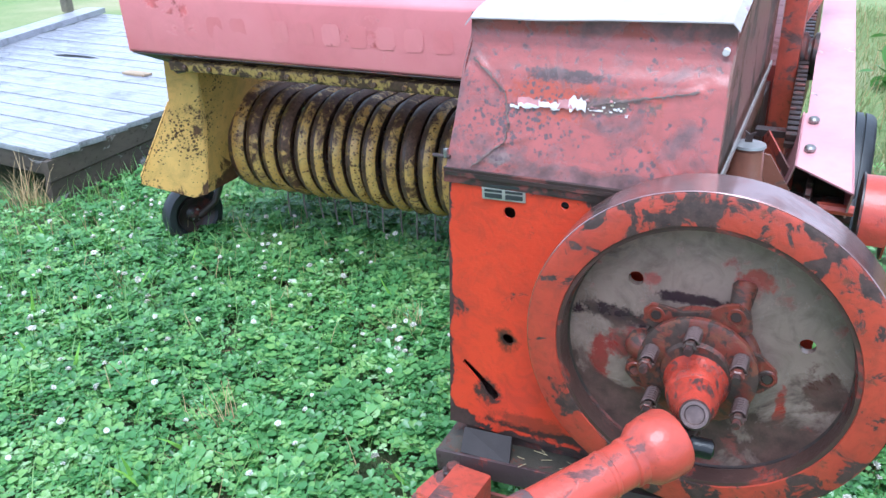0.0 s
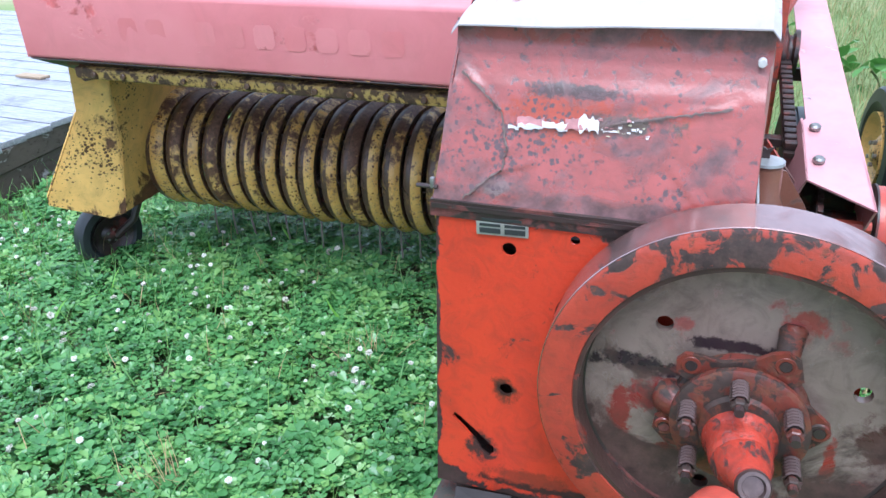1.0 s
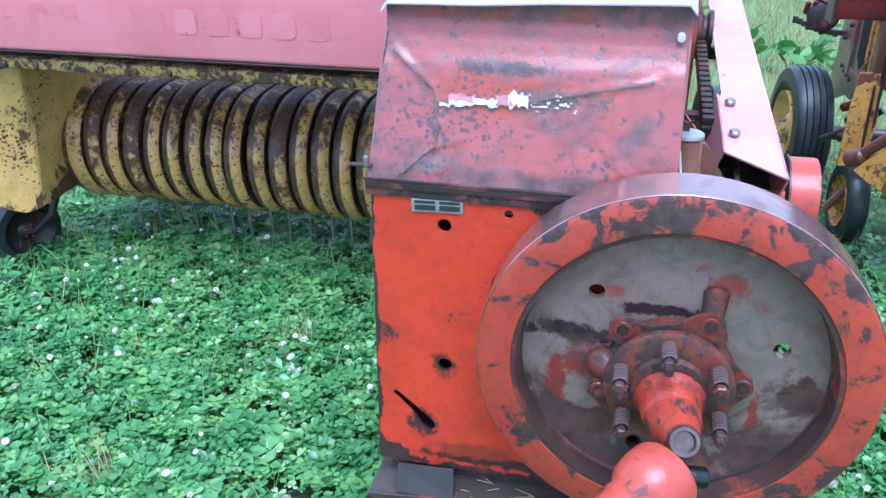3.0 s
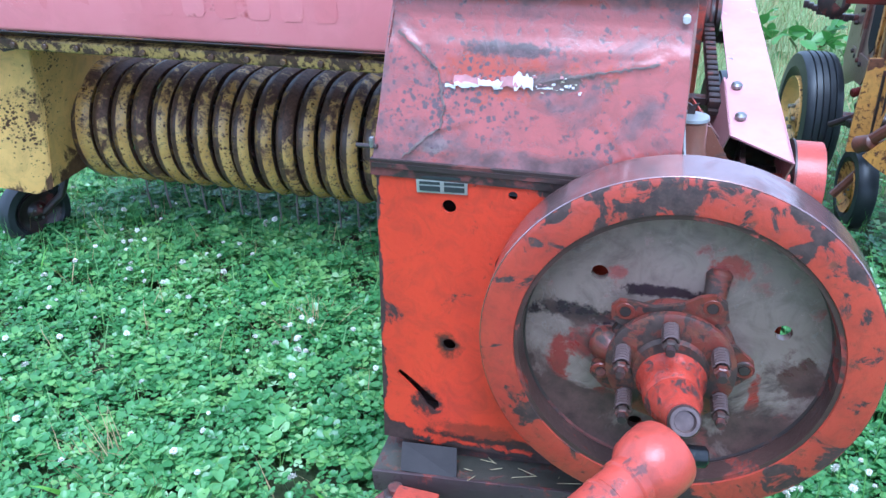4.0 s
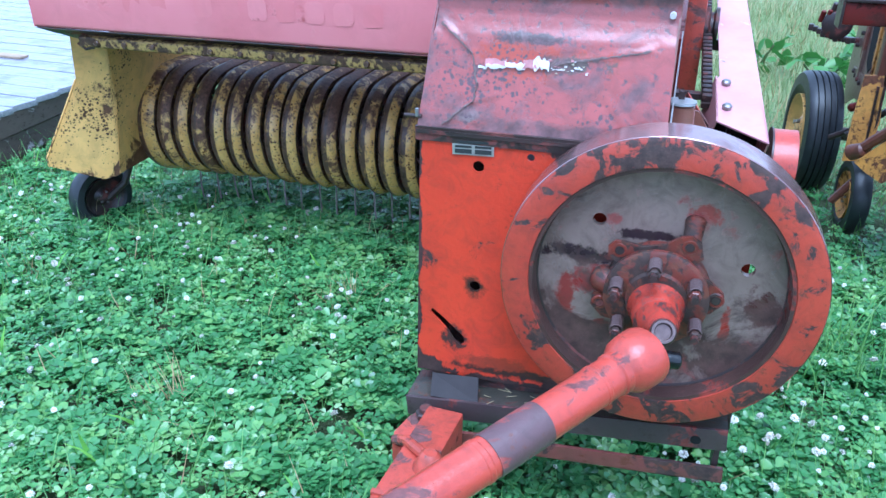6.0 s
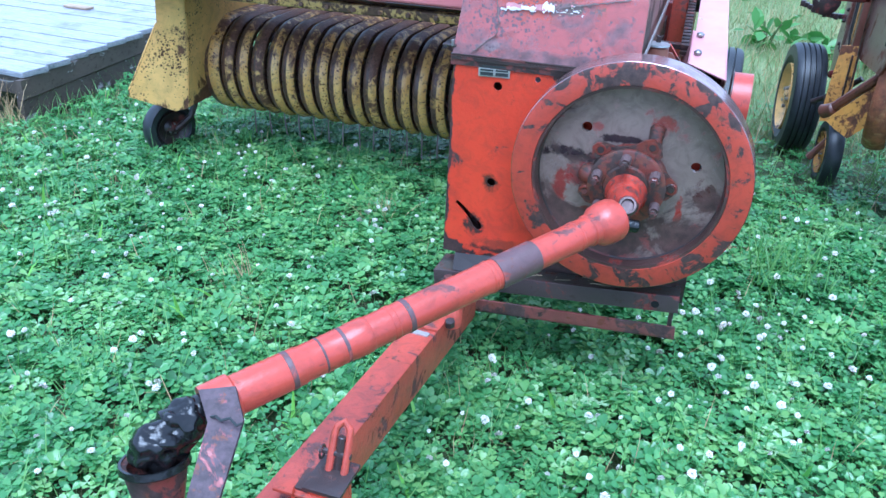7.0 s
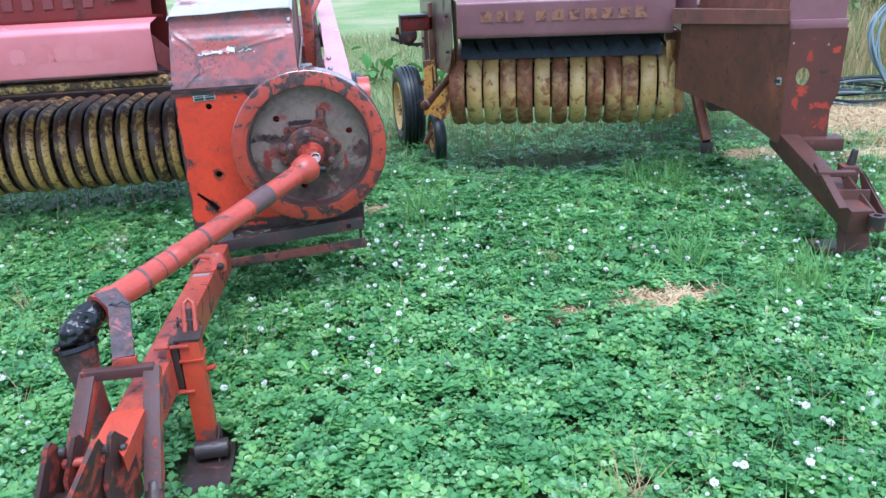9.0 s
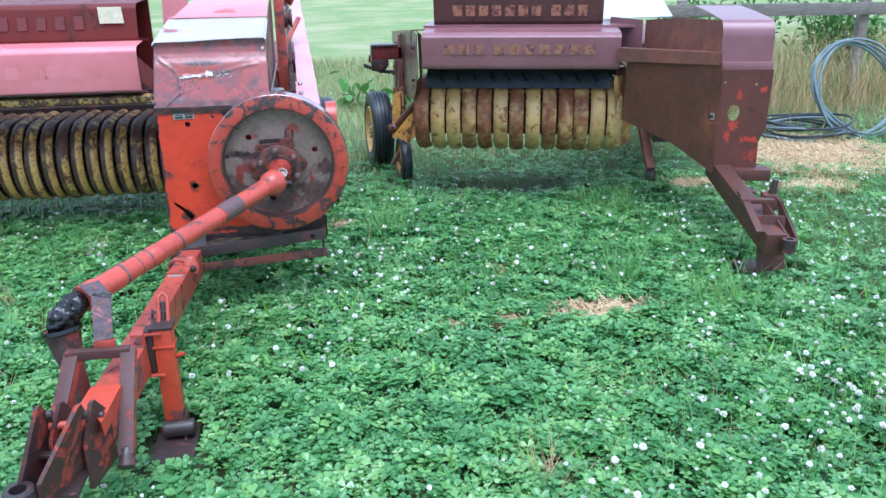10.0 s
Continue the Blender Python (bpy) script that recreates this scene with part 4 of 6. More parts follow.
part("tongue_nose", slab(B(), [(-0.066, -1.40, 0.402), (-0.154, -1.39, 0.402), (-0.165, -1.56, 0.40), (-0.12, -1.53, 0.40), (-0.078, -1.60, 0.395)], (0, 0.01, -0.05)), JACK_RED, tongue, "bright orange-red sloping nose plate")

# hood over the panel
CREASES = [((-0.10, 1.20), (-0.03, 1.145)), ((-0.03, 1.145), (-0.015, 1.09)), ((-0.015, 1.09), (-0.02, 1.055)), ((-0.02, 1.055), (-0.08, 1.005)), ((-0.02, 1.055), (0.03, 1.07)), ((0.14, 1.135), (0.32, 1.17)), ((0.24, 1.085), (0.30, 1.02)), ((0.0, 1.125), (0.14, 1.13))]


def hood_dent(x, y, z):
    """Waves, and knocked-in creases with raised lips, in the front sheet of the hood."""
    d = 0.002 * noise.noise((x * 9, z * 9, 3.0)) + 0.004 * noise.noise((x * 3, z * 4, 8.0))
    for (ax_, az_), (bx_, bz_) in CREASES:
        ux, uz = bx_ - ax_, bz_ - az_
        k = max(0.0, min(1.0, ((x - ax_) * ux + (z - az_) * uz) / (ux * ux + uz * uz)))
        off = math.hypot(x - ax_ - k * ux, z - az_ - k * uz) + 0.003 * noise.noise((x * 40, z * 40, 1.0))
        d -= 0.0014 * math.exp(-(off / 0.005) ** 2) - 0.0009 * math.exp(-((off - 0.013) / 0.008) ** 2)
    return d


corners = [(-0.002, 0.988), (0.001, 1.0), (0.005, 1.02), (0.05, 1.165), (0.057, 1.18), (0.07, 1.2), (0.082, 1.222), (0.088, 1.245), (0.089, 1.278)]
face = [corners[0]]
for (ya, za), (yb, zb) in zip(corners, corners[1:]):
    cuts = max(1, round(math.hypot(yb - ya, zb - za) / 0.006))
    face += [(ya + (yb - ya) * k / cuts, za + (zb - za) * k / cuts) for k in range(1, cuts + 1)]
rise = len(face) * 0.6
hood = part("hood", swept(B(), face, -0.138, 0.362, 0.003, lambda i: (-0.134 + 0.016 * min(1, i / rise), 0.368 - 0.004 * min(1, i / rise)), 80, hood_dent), RED_FADED, baler, "faded mottled red sheet hood with a torn decal", 60)
part("hood_hem", box(B(), -0.134, 0.367, -0.0075, -0.0035, 0.984, 0.992), DARK_STEEL, hood, "dark rusty lower hem of the hood")
# Pale greys paint the bright sky's shine onto the red top sheet.
sheen = painted("sky_shine_hood_top", (0.42, 0.36, 0.36), (0.5, 0.46, 0.46), (0.36, 0.14, 0.13), 0.36, rusty=0.28, rust=(0.2, 0.1, 0.09), patch=5, rough=0.16, dirt=0.2, bump=0.06)


def draped(bm, grid, thick):
    """A thin sheet through a grid of points, thickened downwards."""
    a = [[bm.verts.new(p) for p in row] for row in grid]
    b = [[bm.verts.new((p[0], p[1], p[2] - thick)) for p in row] for row in grid]
    for i in range(len(a) - 1):
        for k in range(len(a[0]) - 1):
            bm.faces.new((a[i][k], a[i][k + 1], a[i + 1][k + 1], a[i + 1][k]))
            bm.faces.new((b[i][k], b[i + 1][k], b[i + 1][k + 1], b[i][k + 1]))
    rim = [(0, k) for k in range(len(a[0]))] + [(i, len(a[0]) - 1) for i in range(1, len(a))] + [(len(a) - 1, k) for k in range(len(a[0]) - 2, -1, -1)] + [(i, 0) for i in range(len(a) - 2, 0, -1)]
    for (i, k), (i2, k2) in zip(rim, rim[1:] + rim[:1]):
        bm.faces.new((a[i][k], b[i][k], b[i2][k2], a[i2][k2]))
    return bm


def hood_sheet():
    rows = []
    for y, z in ((0.068, 1.272), (0.077, 1.278), (0.1, 1.286), (0.2, 1.312), (0.3, 1.337), (0.36, 1.352)):
        row = []
        x0, x1 = -0.122 + 0.1 * max(0, y - 0.1), 0.369
        for k in range(41):
            s_ = k / 40
            x = x0 + (x1 - x0) * s_
            e = min(x - x0, x1 - x)
            drop = 0.014 - math.sqrt(max(0.0, 0.014 ** 2 - max(0.0, 0.014 - e) ** 2))
            row.append((x, y, z + 0.028 * (x + 0.11) * max(0.0, 1 - y / 0.36) - drop + 0.003 * noise.noise((x * 6, y * 6, 2.0))))
        rows.append(row)
    return draped(B(), rows, 0.0025)


part("hood_top", hood_sheet(), sheen, hood, "top sheet of the hood, painted pale with sky shine")
rear = [(0.35, 1.356), (0.36, 1.364), (0.55, 1.405), (0.8, 1.43), (0.95, 1.435)]
part("hood_rear_top", swept(B(), rear, -0.1, 0.36, 0.003, lambda i: (-0.09 + 0.035 * i, 0.366), 12), RED_PINK, hood, "rear top sheet of the hood in the glare-pink red")
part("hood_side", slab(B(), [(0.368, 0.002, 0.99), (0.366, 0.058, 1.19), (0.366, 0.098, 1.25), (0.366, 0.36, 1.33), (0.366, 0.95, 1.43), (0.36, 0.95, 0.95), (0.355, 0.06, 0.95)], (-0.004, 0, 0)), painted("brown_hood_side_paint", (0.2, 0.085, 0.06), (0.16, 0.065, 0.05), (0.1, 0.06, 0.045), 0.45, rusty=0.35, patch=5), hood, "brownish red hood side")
part("hood_side", slab(B(), [(-0.134, 0.002, 0.99), (-0.12, 0.058, 1.19), (-0.118, 0.098, 1.25), (-0.09, 0.36, 1.33), (0.05, 0.95, 1.43), (0.05, 0.95, 0.95), (-0.13, 0.06, 0.95)], (0.004, 0, 0)), RED_FADED, hood)
part("hood_rivet", rod(B(), (0.350, 0.084, 1.236), (0.350, 0.072, 1.234), 0.006, 10), WHITE_TORN, hood)
part("hood_catch", box(B(), -0.138, -0.13, -0.004, 0.006, 1.016, 1.034, None, 0.002), STEEL, hood, "small bright metal catch")
part("catch_pin", rod(B(), (-0.162, 0.0, 1.018), (-0.125, 0.0, 1.018), 0.004, 8), DARK_STEEL, hood)
# remains of the decal: uneven flakes
random.seed(4)
def flake(x0, x1, z0, z1, jag, y_of, mt, n=9, label=""):
    x0, x1 = x0 + 0.03, x1 + 0.03
    up = [(x0 + (x1 - x0) * i / n, z1 + random.uniform(-jag, jag * 0.4)) for i in range(n + 1)]
    dn = [(x0 + (x1 - x0) * i / n, z0 + random.uniform(-jag * 0.4, jag)) for i in range(n, -1, -1)]
    return part("decal_flake", slab(B(), [(x, y_of(x, z), z) for x, z in up + dn], (0, -0.0006, 0)), mt, hood, label, smooth=0)
yy = lambda x, z: 0.005 + 0.047 * (z - 1.02) / 0.15 + hood_dent(x, 0, z) - 0.0035
CRACK = plain("rusted_crease_grey", (0.2, 0.135, 0.12), rough=0.7, vary=0.5, scale=90)
for (ax_, az_), (bx_, bz_) in CREASES[:4] + CREASES[5:6]:
    run = Vector((bx_ - ax_, bz_ - az_))
    side = Vector((-run.y, run.x)).normalized()
    cuts = max(4, round(run.length / 0.006))
    mid = [Vector((ax_, az_)) + run * (k / cuts) + side * random.uniform(-0.0015, 0.0015) for k in range(cuts + 1)]
    edge_a = [p + side * random.uniform(0.0004, 0.0028) for p in mid]
    edge_b = [p - side * random.uniform(0.0004, 0.0028) for p in mid]
    part("crease_rust", slab(B(), [(p.x, yy(p.x, p.y) + 0.0022, p.y) for p in edge_a + edge_b[::-1]], (0, -0.0006, 0)), CRACK, hood, "", smooth=0)
flake(-0.032, 0.012, 1.122, 1.139, 0.005, yy, PINK_TORN, 7)
flake(-0.03, 0.01, 1.12, 1.128, 0.004, lambda x, z: yy(x, z) - 0.0007, WHITE_TORN, 7, "torn white remains of a decal")
flake(0.008, 0.05, 1.121, 1.134, 0.004, yy, WHITE_TORN)
flake(0.045, 0.082, 1.123, 1.140, 0.004, yy, PINK_TORN)
flake(0.066, 0.098, 1.122, 1.146, 0.009, lambda x, z: yy(x, z) - 0.0007, WHITE_TORN)
flake(-0.046, -0.028, 1.117, 1.123, 0.002, yy, WHITE_TORN, 4)
flake(0.105, 0.128, 1.124, 1.128, 0.002, yy, WHITE_TORN, 4)
for k in range(26):
    fx, fz = random.gauss(0.125, 0.022), random.gauss(1.128, 0.008)
    flake(fx, fx + random.uniform(0.002, 0.007), fz, fz + random.uniform(0.001, 0.004), 0.001, yy, random.choice([CREAM, PINK_TORN, WHITE_TORN]), 3)

# pickup with its wind guard
# Dark material paints the shade that hides the frame behind the bands.
pick = part("pickup_frame", box(B(), -1.88, -0.12, 1.96, 2.03, 0.62, 0.70), DARK_STEEL, baler, "pickup frame, coloured dark for the shade under the guard")
pickup_reel(pick, -1.79, 18, 0.0865, 0.070, 1.565, 0.445, 0.24, 0.36, [BAND, BAND_EDGE], (0, 1, 2, 3, 7), wide=0.10)
part("rear_sheet", swept(B(), [(2.04, 0.95), (2.06, 0.6), (1.95, 0.30)], -1.88, -0.12, 0.004), DARK_STEEL, pick, "dark sheet behind the pickup")
part("under_pan", swept(B(), [(1.94, 0.365), (1.78, 0.27), (1.63, 0.235), (1.52, 0.24), (1.44, 0.275), (1.39, 0.335)], -1.88, -0.13, 0.003), DARK_STEEL, pick, "dark pan inside the pickup")
part("strip_rail", swept(B(), rounded([(1.06, 0.862), (0.985, 0.868), (0.98, 0.905), (1.03, 0.912)], 0.008), -1.80, -0.13, 0.004), YELLOW_RAIL, pick, "grimy yellow rail with rusty bolts")
for i in range(14):
    x = -1.72 + i * 0.12
    part("rail_bolt", rod(B(), (x, 0.99, 0.886), (x, 0.972, 0.886), 0.011, 8, None, 0.003), BAND_EDGE, pick)
# flared yellow end shield, with its outer return
shield = part("end_shield", slab(B(), [(-1.80, 1.12, 0.90), (-1.925, 1.08, 0.90), (-1.945, 1.09, 0.70), (-2.064, 0.985, 0.395), (-2.064, 0.983, 0.362), (-1.90, 1.10, 0.284), (-1.875, 1.16, 0.284), (-1.86, 1.20, 0.60)], (0.0, 0.006, 0)), YELLOW, pick, "flared yellow end shield speckled with rust")
part("shield_edge", slab(B(), [(-1.947, 1.09, 0.705), (-2.067, 0.985, 0.397), (-2.067, 0.985, 0.36), (-2.07, 1.30, 0.35), (-2.0, 1.40, 0.705)], (-0.005, 0.0, 0.003)), YELLOW, shield)
part("inner_cheek", slab(B(), [(-1.805, 1.13, 0.89), (-1.862, 1.20, 0.60), (-1.877, 1.165, 0.29), (-1.89, 1.75, 0.30), (-1.89, 2.0, 0.92)], (0.006, 0, 0)), YELLOW, pick)
part("shield_hook", pipe(B(), [(-1.885, 1.075, 0.86), (-1.85, 1.07, 0.84), (-1.82, 1.08, 0.845), (-1.82, 1.08, 0.87)], 0.006, 8), DARK_STEEL, shield)
part("shield_underside", slab(B(), [(-2.06, 0.99, 0.358), (-1.90, 1.105, 0.282), (-1.88, 1.18, 0.284), (-1.88, 1.6, 0.32), (-2.04, 1.4, 0.345)], (0, 0, 0.005)), DARK_STEEL, shield)
gw = road_wheel(pick, (-2.055, 1.235, 0.14), (0.93, -0.36, 0), 0.14, 0.085, DARK_STEEL, "gauge_wheel", "small black rubber gauge wheel", False)
part("gauge_arm", pipe(B(), [(-2.02, 1.24, 0.13), (-1.95, 1.28, 0.2), (-1.9, 1.35, 0.4)], 0.016, 10), DARK_STEEL, gw)
# wind guard bar and lid
guard = part("wind_guard", swept(B(), rounded([(1.14, 0.905), (0.955, 0.938), (0.945, 1.155), (0.97, 1.178), (1.16, 1.19)], 0.012), -1.965, -0.37, 0.004, None, 30, lambda x, y, z: 0.004 * noise.noise((x * 2.5, z * 5, 1.0))), RED_PINK, baler, "red sheet guard above the pickup, painted pink with sky glare")
part("guard_end", slab(B(), [(-1.967, 1.14, 0.905), (-1.967, 0.955, 0.938), (-1.967, 0.945, 1.165), (-1.967, 1.16, 1.19)], (0.005, 0, 0)), RED_PINK, guard)
part("guard_underside", swept(B(), [(0.956, 0.9365), (1.05, 0.9)], -1.955, -0.38, 0.003), DARK_STEEL, guard, "dark underside of the guard")
part("guard_flap", slab(B(), [(-1.96, 0.957, 0.934), (-1.60, 0.985, 0.925), (-1.62, 1.10, 0.85), (-1.80, 1.07, 0.865)], (0, 0.004, 0.004)), DARK_STEEL, guard)
part("guard_gusset", slab(B(), [(-0.37, 0.95, 1.12), (-0.35, 0.9, 1.12), (-0.14, 0.30, 1.09), (-0.14, 0.30, 1.0), (-0.33, 0.9, 0.985), (-0.37, 0.96, 0.985)], (0.0, 0.004, 0)), RED_LID, guard, "brown-red gusset beside the hood")
lid = part("feeder_lid", swept(B(), rounded([(1.155, 1.185), (1.15, 1.2), (1.19, 1.375), (1.23, 1.39), (1.62, 1.40)], 0.02), -1.95, -0.37, 0.004, lambda i: (-1.95, -0.34 - 0.05 * (i > 3)), 20, lambda x, y, z: 0.003 * noise.noise((x * 3, z * 6, 4.0))), RED_LID, baler, "dark red feeder lid with ghost lettering and a tag")
part("lid_tag", slab(B(), [(-0.585, 1.158, 1.285), (-0.455, 1.158, 1.285), (-0.465, 1.175, 1.372), (-0.59, 1.175, 1.372)], (0, -0.003, 0)), CREAM, lid, "small cream paper tag")
part("lid_back", box(B(), -1.95, -0.4, 1.62, 1.64, 0.92, 1.40), RED_LID, lid)
part("feeder_floor", box(B(), -1.95, -0.14, 1.16, 1.63, 0.90, 0.915), DARK_STEEL, baler)
part("feeder_post", slab(B(), [(-0.31, 1.45, 1.0), (-0.16, 1.45, 1.0), (-0.14, 1.45, 1.55), (-0.28, 1.45, 1.55)], (0, 0.05, 0)), RED_PINK, baler, "pale red upright plate behind the hood")
# ghost lettering as plain bars
ghost = painted("ghost_letter_paint", (0.65, 0.197, 0.209), (0.717, 0.256, 0.269), (0.52, 0.12, 0.12), wear=0.36, rusty=0.26, rust=(0.2, 0.05, 0.045), patch=3.2, rough=0.26, dirt=0.1, bump=0.08)
lid_ghost = painted("lid_ghost_letter_paint", (0.152, 0.022, 0.017), (0.125, 0.019, 0.015), (0.09, 0.024, 0.018), 0.42, rusty=0.33, patch=9, rough=0.36, dirt=0.3)
x = -1.66
for i in range(11):
    if i != 3:
        part("letter_bar", slab(B(), [(xx, 0.955 - 0.01 * (zz - 0.938) / 0.217 + 0.004 * noise.noise((xx * 2.5, zz * 5, 1.0)) - 0.0005, zz) for xx, zz in ((x + 0.01, 1.012), (x + 0.062, 1.014), (x + 0.072, 1.03), (x + 0.07, 1.075), (x + 0.06, 1.087), (x + 0.012, 1.086), (x + 0.001, 1.072), (x, 1.028))], (0, -0.0002, 0)), ghost, guard, "ghost of a painted letter as a plain bar" if i == 0 else "", smooth=0)
    x += 0.105 if i != 2 else 0.08
x = -1.8
for i in range(12):
    part("letter_bar", slab(B(), [(x, 1.160, 1.255), (x + 0.05, 1.160, 1.255), (x + 0.05, 1.1735, 1.325), (x, 1.1735, 1.325)], (0, -0.0035, 0.0)), lid_ghost, lid, smooth=0)
    x += 0.098

# drive guard and works beside the hood
G0, G1 = Vector((0.532, 0.345, 0.880)), Vector((0.478, 2.45, 1.335))
gm = basis(G0, G1) @ Matrix.Diagonal((-1, 1, 1, 1))
GL = (G1 - G0).length
cg = part("chain_guard", slab(B(), [gm @ Vector(p) for p in ((0.06, 0.05, 0.0), (-0.055, 0.05, 0.09), (-0.055, 0.05, 0.32), (-0.045, 0.05, 0.34), (-0.05, 0.05, GL), (0.018, 0.05, GL), (0.05, 0.05, 0.3))], gm.to_3x3() @ Vector((0, -0.004, 0))), GUARD_PINK, baler, "long tapered chalky red chain guard with bolts, painted paler for sky sheen")
part("guard_side", slab(B(), [gm @ Vector(p) for p in ((-0.055, 0.05, 0.09), (-0.078, -0.06, 0.12), (-0.078, -0.06, 0.34), (-0.055, 0.05, 0.34))], gm.to_3x3() @ Vector((0.004, 0, 0))), GUARD_PINK, cg)
part("guard_side", slab(B(), [gm @ Vector(p) for p in ((0.06, 0.05, 0.0), (0.058, -0.04, 0.05), (0.018, -0.03, GL), (0.018, 0.05, GL))], gm.to_3x3() @ Vector((-0.004, 0, 0))), GUARD_PINK, cg)
part("guard_inside", slab(B(), [gm @ Vector(p) for p in ((-0.054, 0.044, 0.17), (0.056, 0.044, 0.12), (0.054, -0.07, 0.15), (-0.076, -0.07, 0.18))], gm.to_3x3() @ Vector((0, 0, 0.004))), DARK_STEEL, cg, "dark inside of the guard")
for s, a in ((0.155, -0.03), (0.29, -0.03)):
    p = gm @ Vector((a, 0.05, s))
    q = gm @ Vector((a, 0.064, s))
    part("guard_bolt", rod(B(), p, q, 0.012, 10, None, 0.004), STEEL, cg, "grey bolt head")
part("chain_strip", box(B(), -0.085, -0.06, 0.0, 0.012, 0.25, GL, gm), DARK_STEEL, cg, "dark roller chain beside the guard")
link = finish(box(B(), -0.013, 0.013, -0.006, 0.012, -0.009, 0.009, None, 0.003), "chain_link", DARK_STEEL)
for i in range(70):
    ob = new("chain_link", link)
    ob.matrix_basis = gm @ Matrix.Translation((-0.072, 0.018, 0.27 + i * 0.027))
    ob.parent = cg
sp = part("sprocket", turned(B(), (0.47, 0.47, 0.84), (0.60, 0.47, 0.84), [(0, 0), (0, 0.03), (0.03, 0.03), (0.034, 0.065), (0.046, 0.065), (0.05, 0.03), (0.13, 0.03), (0.13, 0)], 24), DARK_STEEL, baler, "dark toothed sprocket under the guard")
for k in range(16):
    a = 2 * math.pi * k / 16
    part("sprocket_tooth", box(B(), 0.505, 0.515, -0.007, 0.007, 0.063, 0.076, Matrix.Translation((0, 0.47, 0.84)) @ Matrix.Rotation(a, 4, "X")), DARK_STEEL, sp)
for yq, zq in ((0.40, 0.87), (0.43, 0.80), (0.5, 0.78)):
    part("drive_bolt", rod(B(), (0.53, yq, zq), (0.60, yq, zq), 0.012, 8), RED_TONGUE, sp)
# rounded cover at the far side of the flywheel
cov = swept(B(), [(0.50 + 0.088 * math.cos(a), 0.825 + 0.088 * math.sin(a)) for a in [radians(-10 + 14 * i) for i in range(16)]], 0.617, 0.672, 0.004)
cov = part("round_cover", cov, RED_BRIGHT, baler, "rounded bright red drive cover")
part("cover_flange", slab(B(), [(0.612, 0.50 + 0.096 * math.cos(a), 0.825 + 0.096 * math.sin(a)) for a in [2 * math.pi * i / 28 for i in range(28)]], (0.004, 0, 0)), DARK_STEEL, cov, "dark flange plate behind the cover")
part("cover_face", slab(B(), [(0.672, 0.50 + 0.088 * math.cos(a), 0.825 + 0.088 * math.sin(a)) for a in [2 * math.pi * i / 28 for i in range(28)]], (-0.004, 0, 0)), RED_BRIGHT, cov)
GEAR_BROWN = painted("brown_gear_case_paint", (0.26, 0.11, 0.075), (0.2, 0.085, 0.06), (0.1, 0.06, 0.05), 0.42, rusty=0.3, patch=7, rough=0.25)
GX, GY = 0.389, 0.285
case = part("gear_case", turned(B(), (GX, GY, 0.66), (GX, GY, 1.03), [(0, 0), (0, 0.07), (0.22, 0.062), (0.27, 0.046), (0.30, 0.034), (0.352, 0.031), (0.357, 0.026), (0.358, 0.0)], 32), GEAR_BROWN, baler, "brown gear case with a pale flat top")
part("case_lid", turned(B(), (GX, GY, 1.018), (GX, GY, 1.03), [(0, 0), (0, 0.034), (0.005, 0.033), (0.008, 0.0)], 28), plain("pale_zinc", (0.5, 0.5, 0.5), 0.3, 0.4), case, "pale grey lid of the gear case")
part("case_flank", slab(B(), [(0.375, 0.33, 1.0), (0.43, 0.33, 0.99), (0.475, 0.335, 0.92), (0.49, 0.34, 0.84), (0.37, 0.33, 0.82)], (0, 0.006, 0)), GEAR_BROWN, case)
part("wing_screw", slab(B(), [(GX - 0.008, GY, 1.026), (GX + 0.006, GY, 1.026), (GX + 0.006, GY, 1.036), (GX + 0.012, GY, 1.047), (GX, GY, 1.042), (GX - 0.011, GY, 1.049), (GX - 0.007, GY, 1.038)], (0, 0.006, 0)), DARK_STEEL, case)
part("red_stay", slab(B(), [(0.395, 0.62, 0.945), (0.405, 0.60, 0.965), (0.475, 0.47, 0.905), (0.475, 0.47, 0.875)], (0.0, 0.008, 0.003)), RED_TONGUE, case, "slanting red flat stay")
# uprights and knotter drive behind
post = part("drive_post", box(B(), 0.375, 0.43, 0.98, 1.05, 0.7, 1.46, None, 0.006), RED_TONGUE, baler, "red upright post of the knotter drive")
part("drive_hub", turned(B(), (0.40, 1.25, 1.43), (0.50, 1.25, 1.43), [(0, 0), (0, 0.05), (0.015, 0.075), (0.03, 0.08), (0.04, 0.06), (0.06, 0.078), (0.07, 0.07), (0.09, 0.03), (0.1, 0)], 28), RED_TONGUE, post, "red ribbed clutch hub")
part("post_brace", pipe(B(), [(0.40, 1.0, 1.12), (0.45, 1.15, 1.2), (0.5, 1.3, 1.28)], 0.014, 8), RED_TONGUE, post)
part("post_brace", box(B(), 0.38, 0.52, 1.02, 1.045, 1.0, 1.03), DARK_STEEL, post)
part("post_brace", box(B(), 0.37, 0.50, 0.66, 0.70, 0.935, 0.95), DARK_STEEL, post)
part("small_pulley", turned(B(), (0.43, 1.0, 1.30), (0.47, 1.0, 1.30), [(0, 0), (0, 0.05), (0.01, 0.05), (0.016, 0.035), (0.024, 0.035), (0.03, 0.05), (0.04, 0.05), (0.04, 0)], 24), DARK_STEEL, post)
part("small_pulley", turned(B(), (0.43, 1.06, 1.06), (0.47, 1.06, 1.06), [(0, 0), (0, 0.06), (0.01, 0.06), (0.016, 0.045), (0.024, 0.045), (0.03, 0.06), (0.04, 0.06), (0.04, 0)], 24), DARK_STEEL, post)
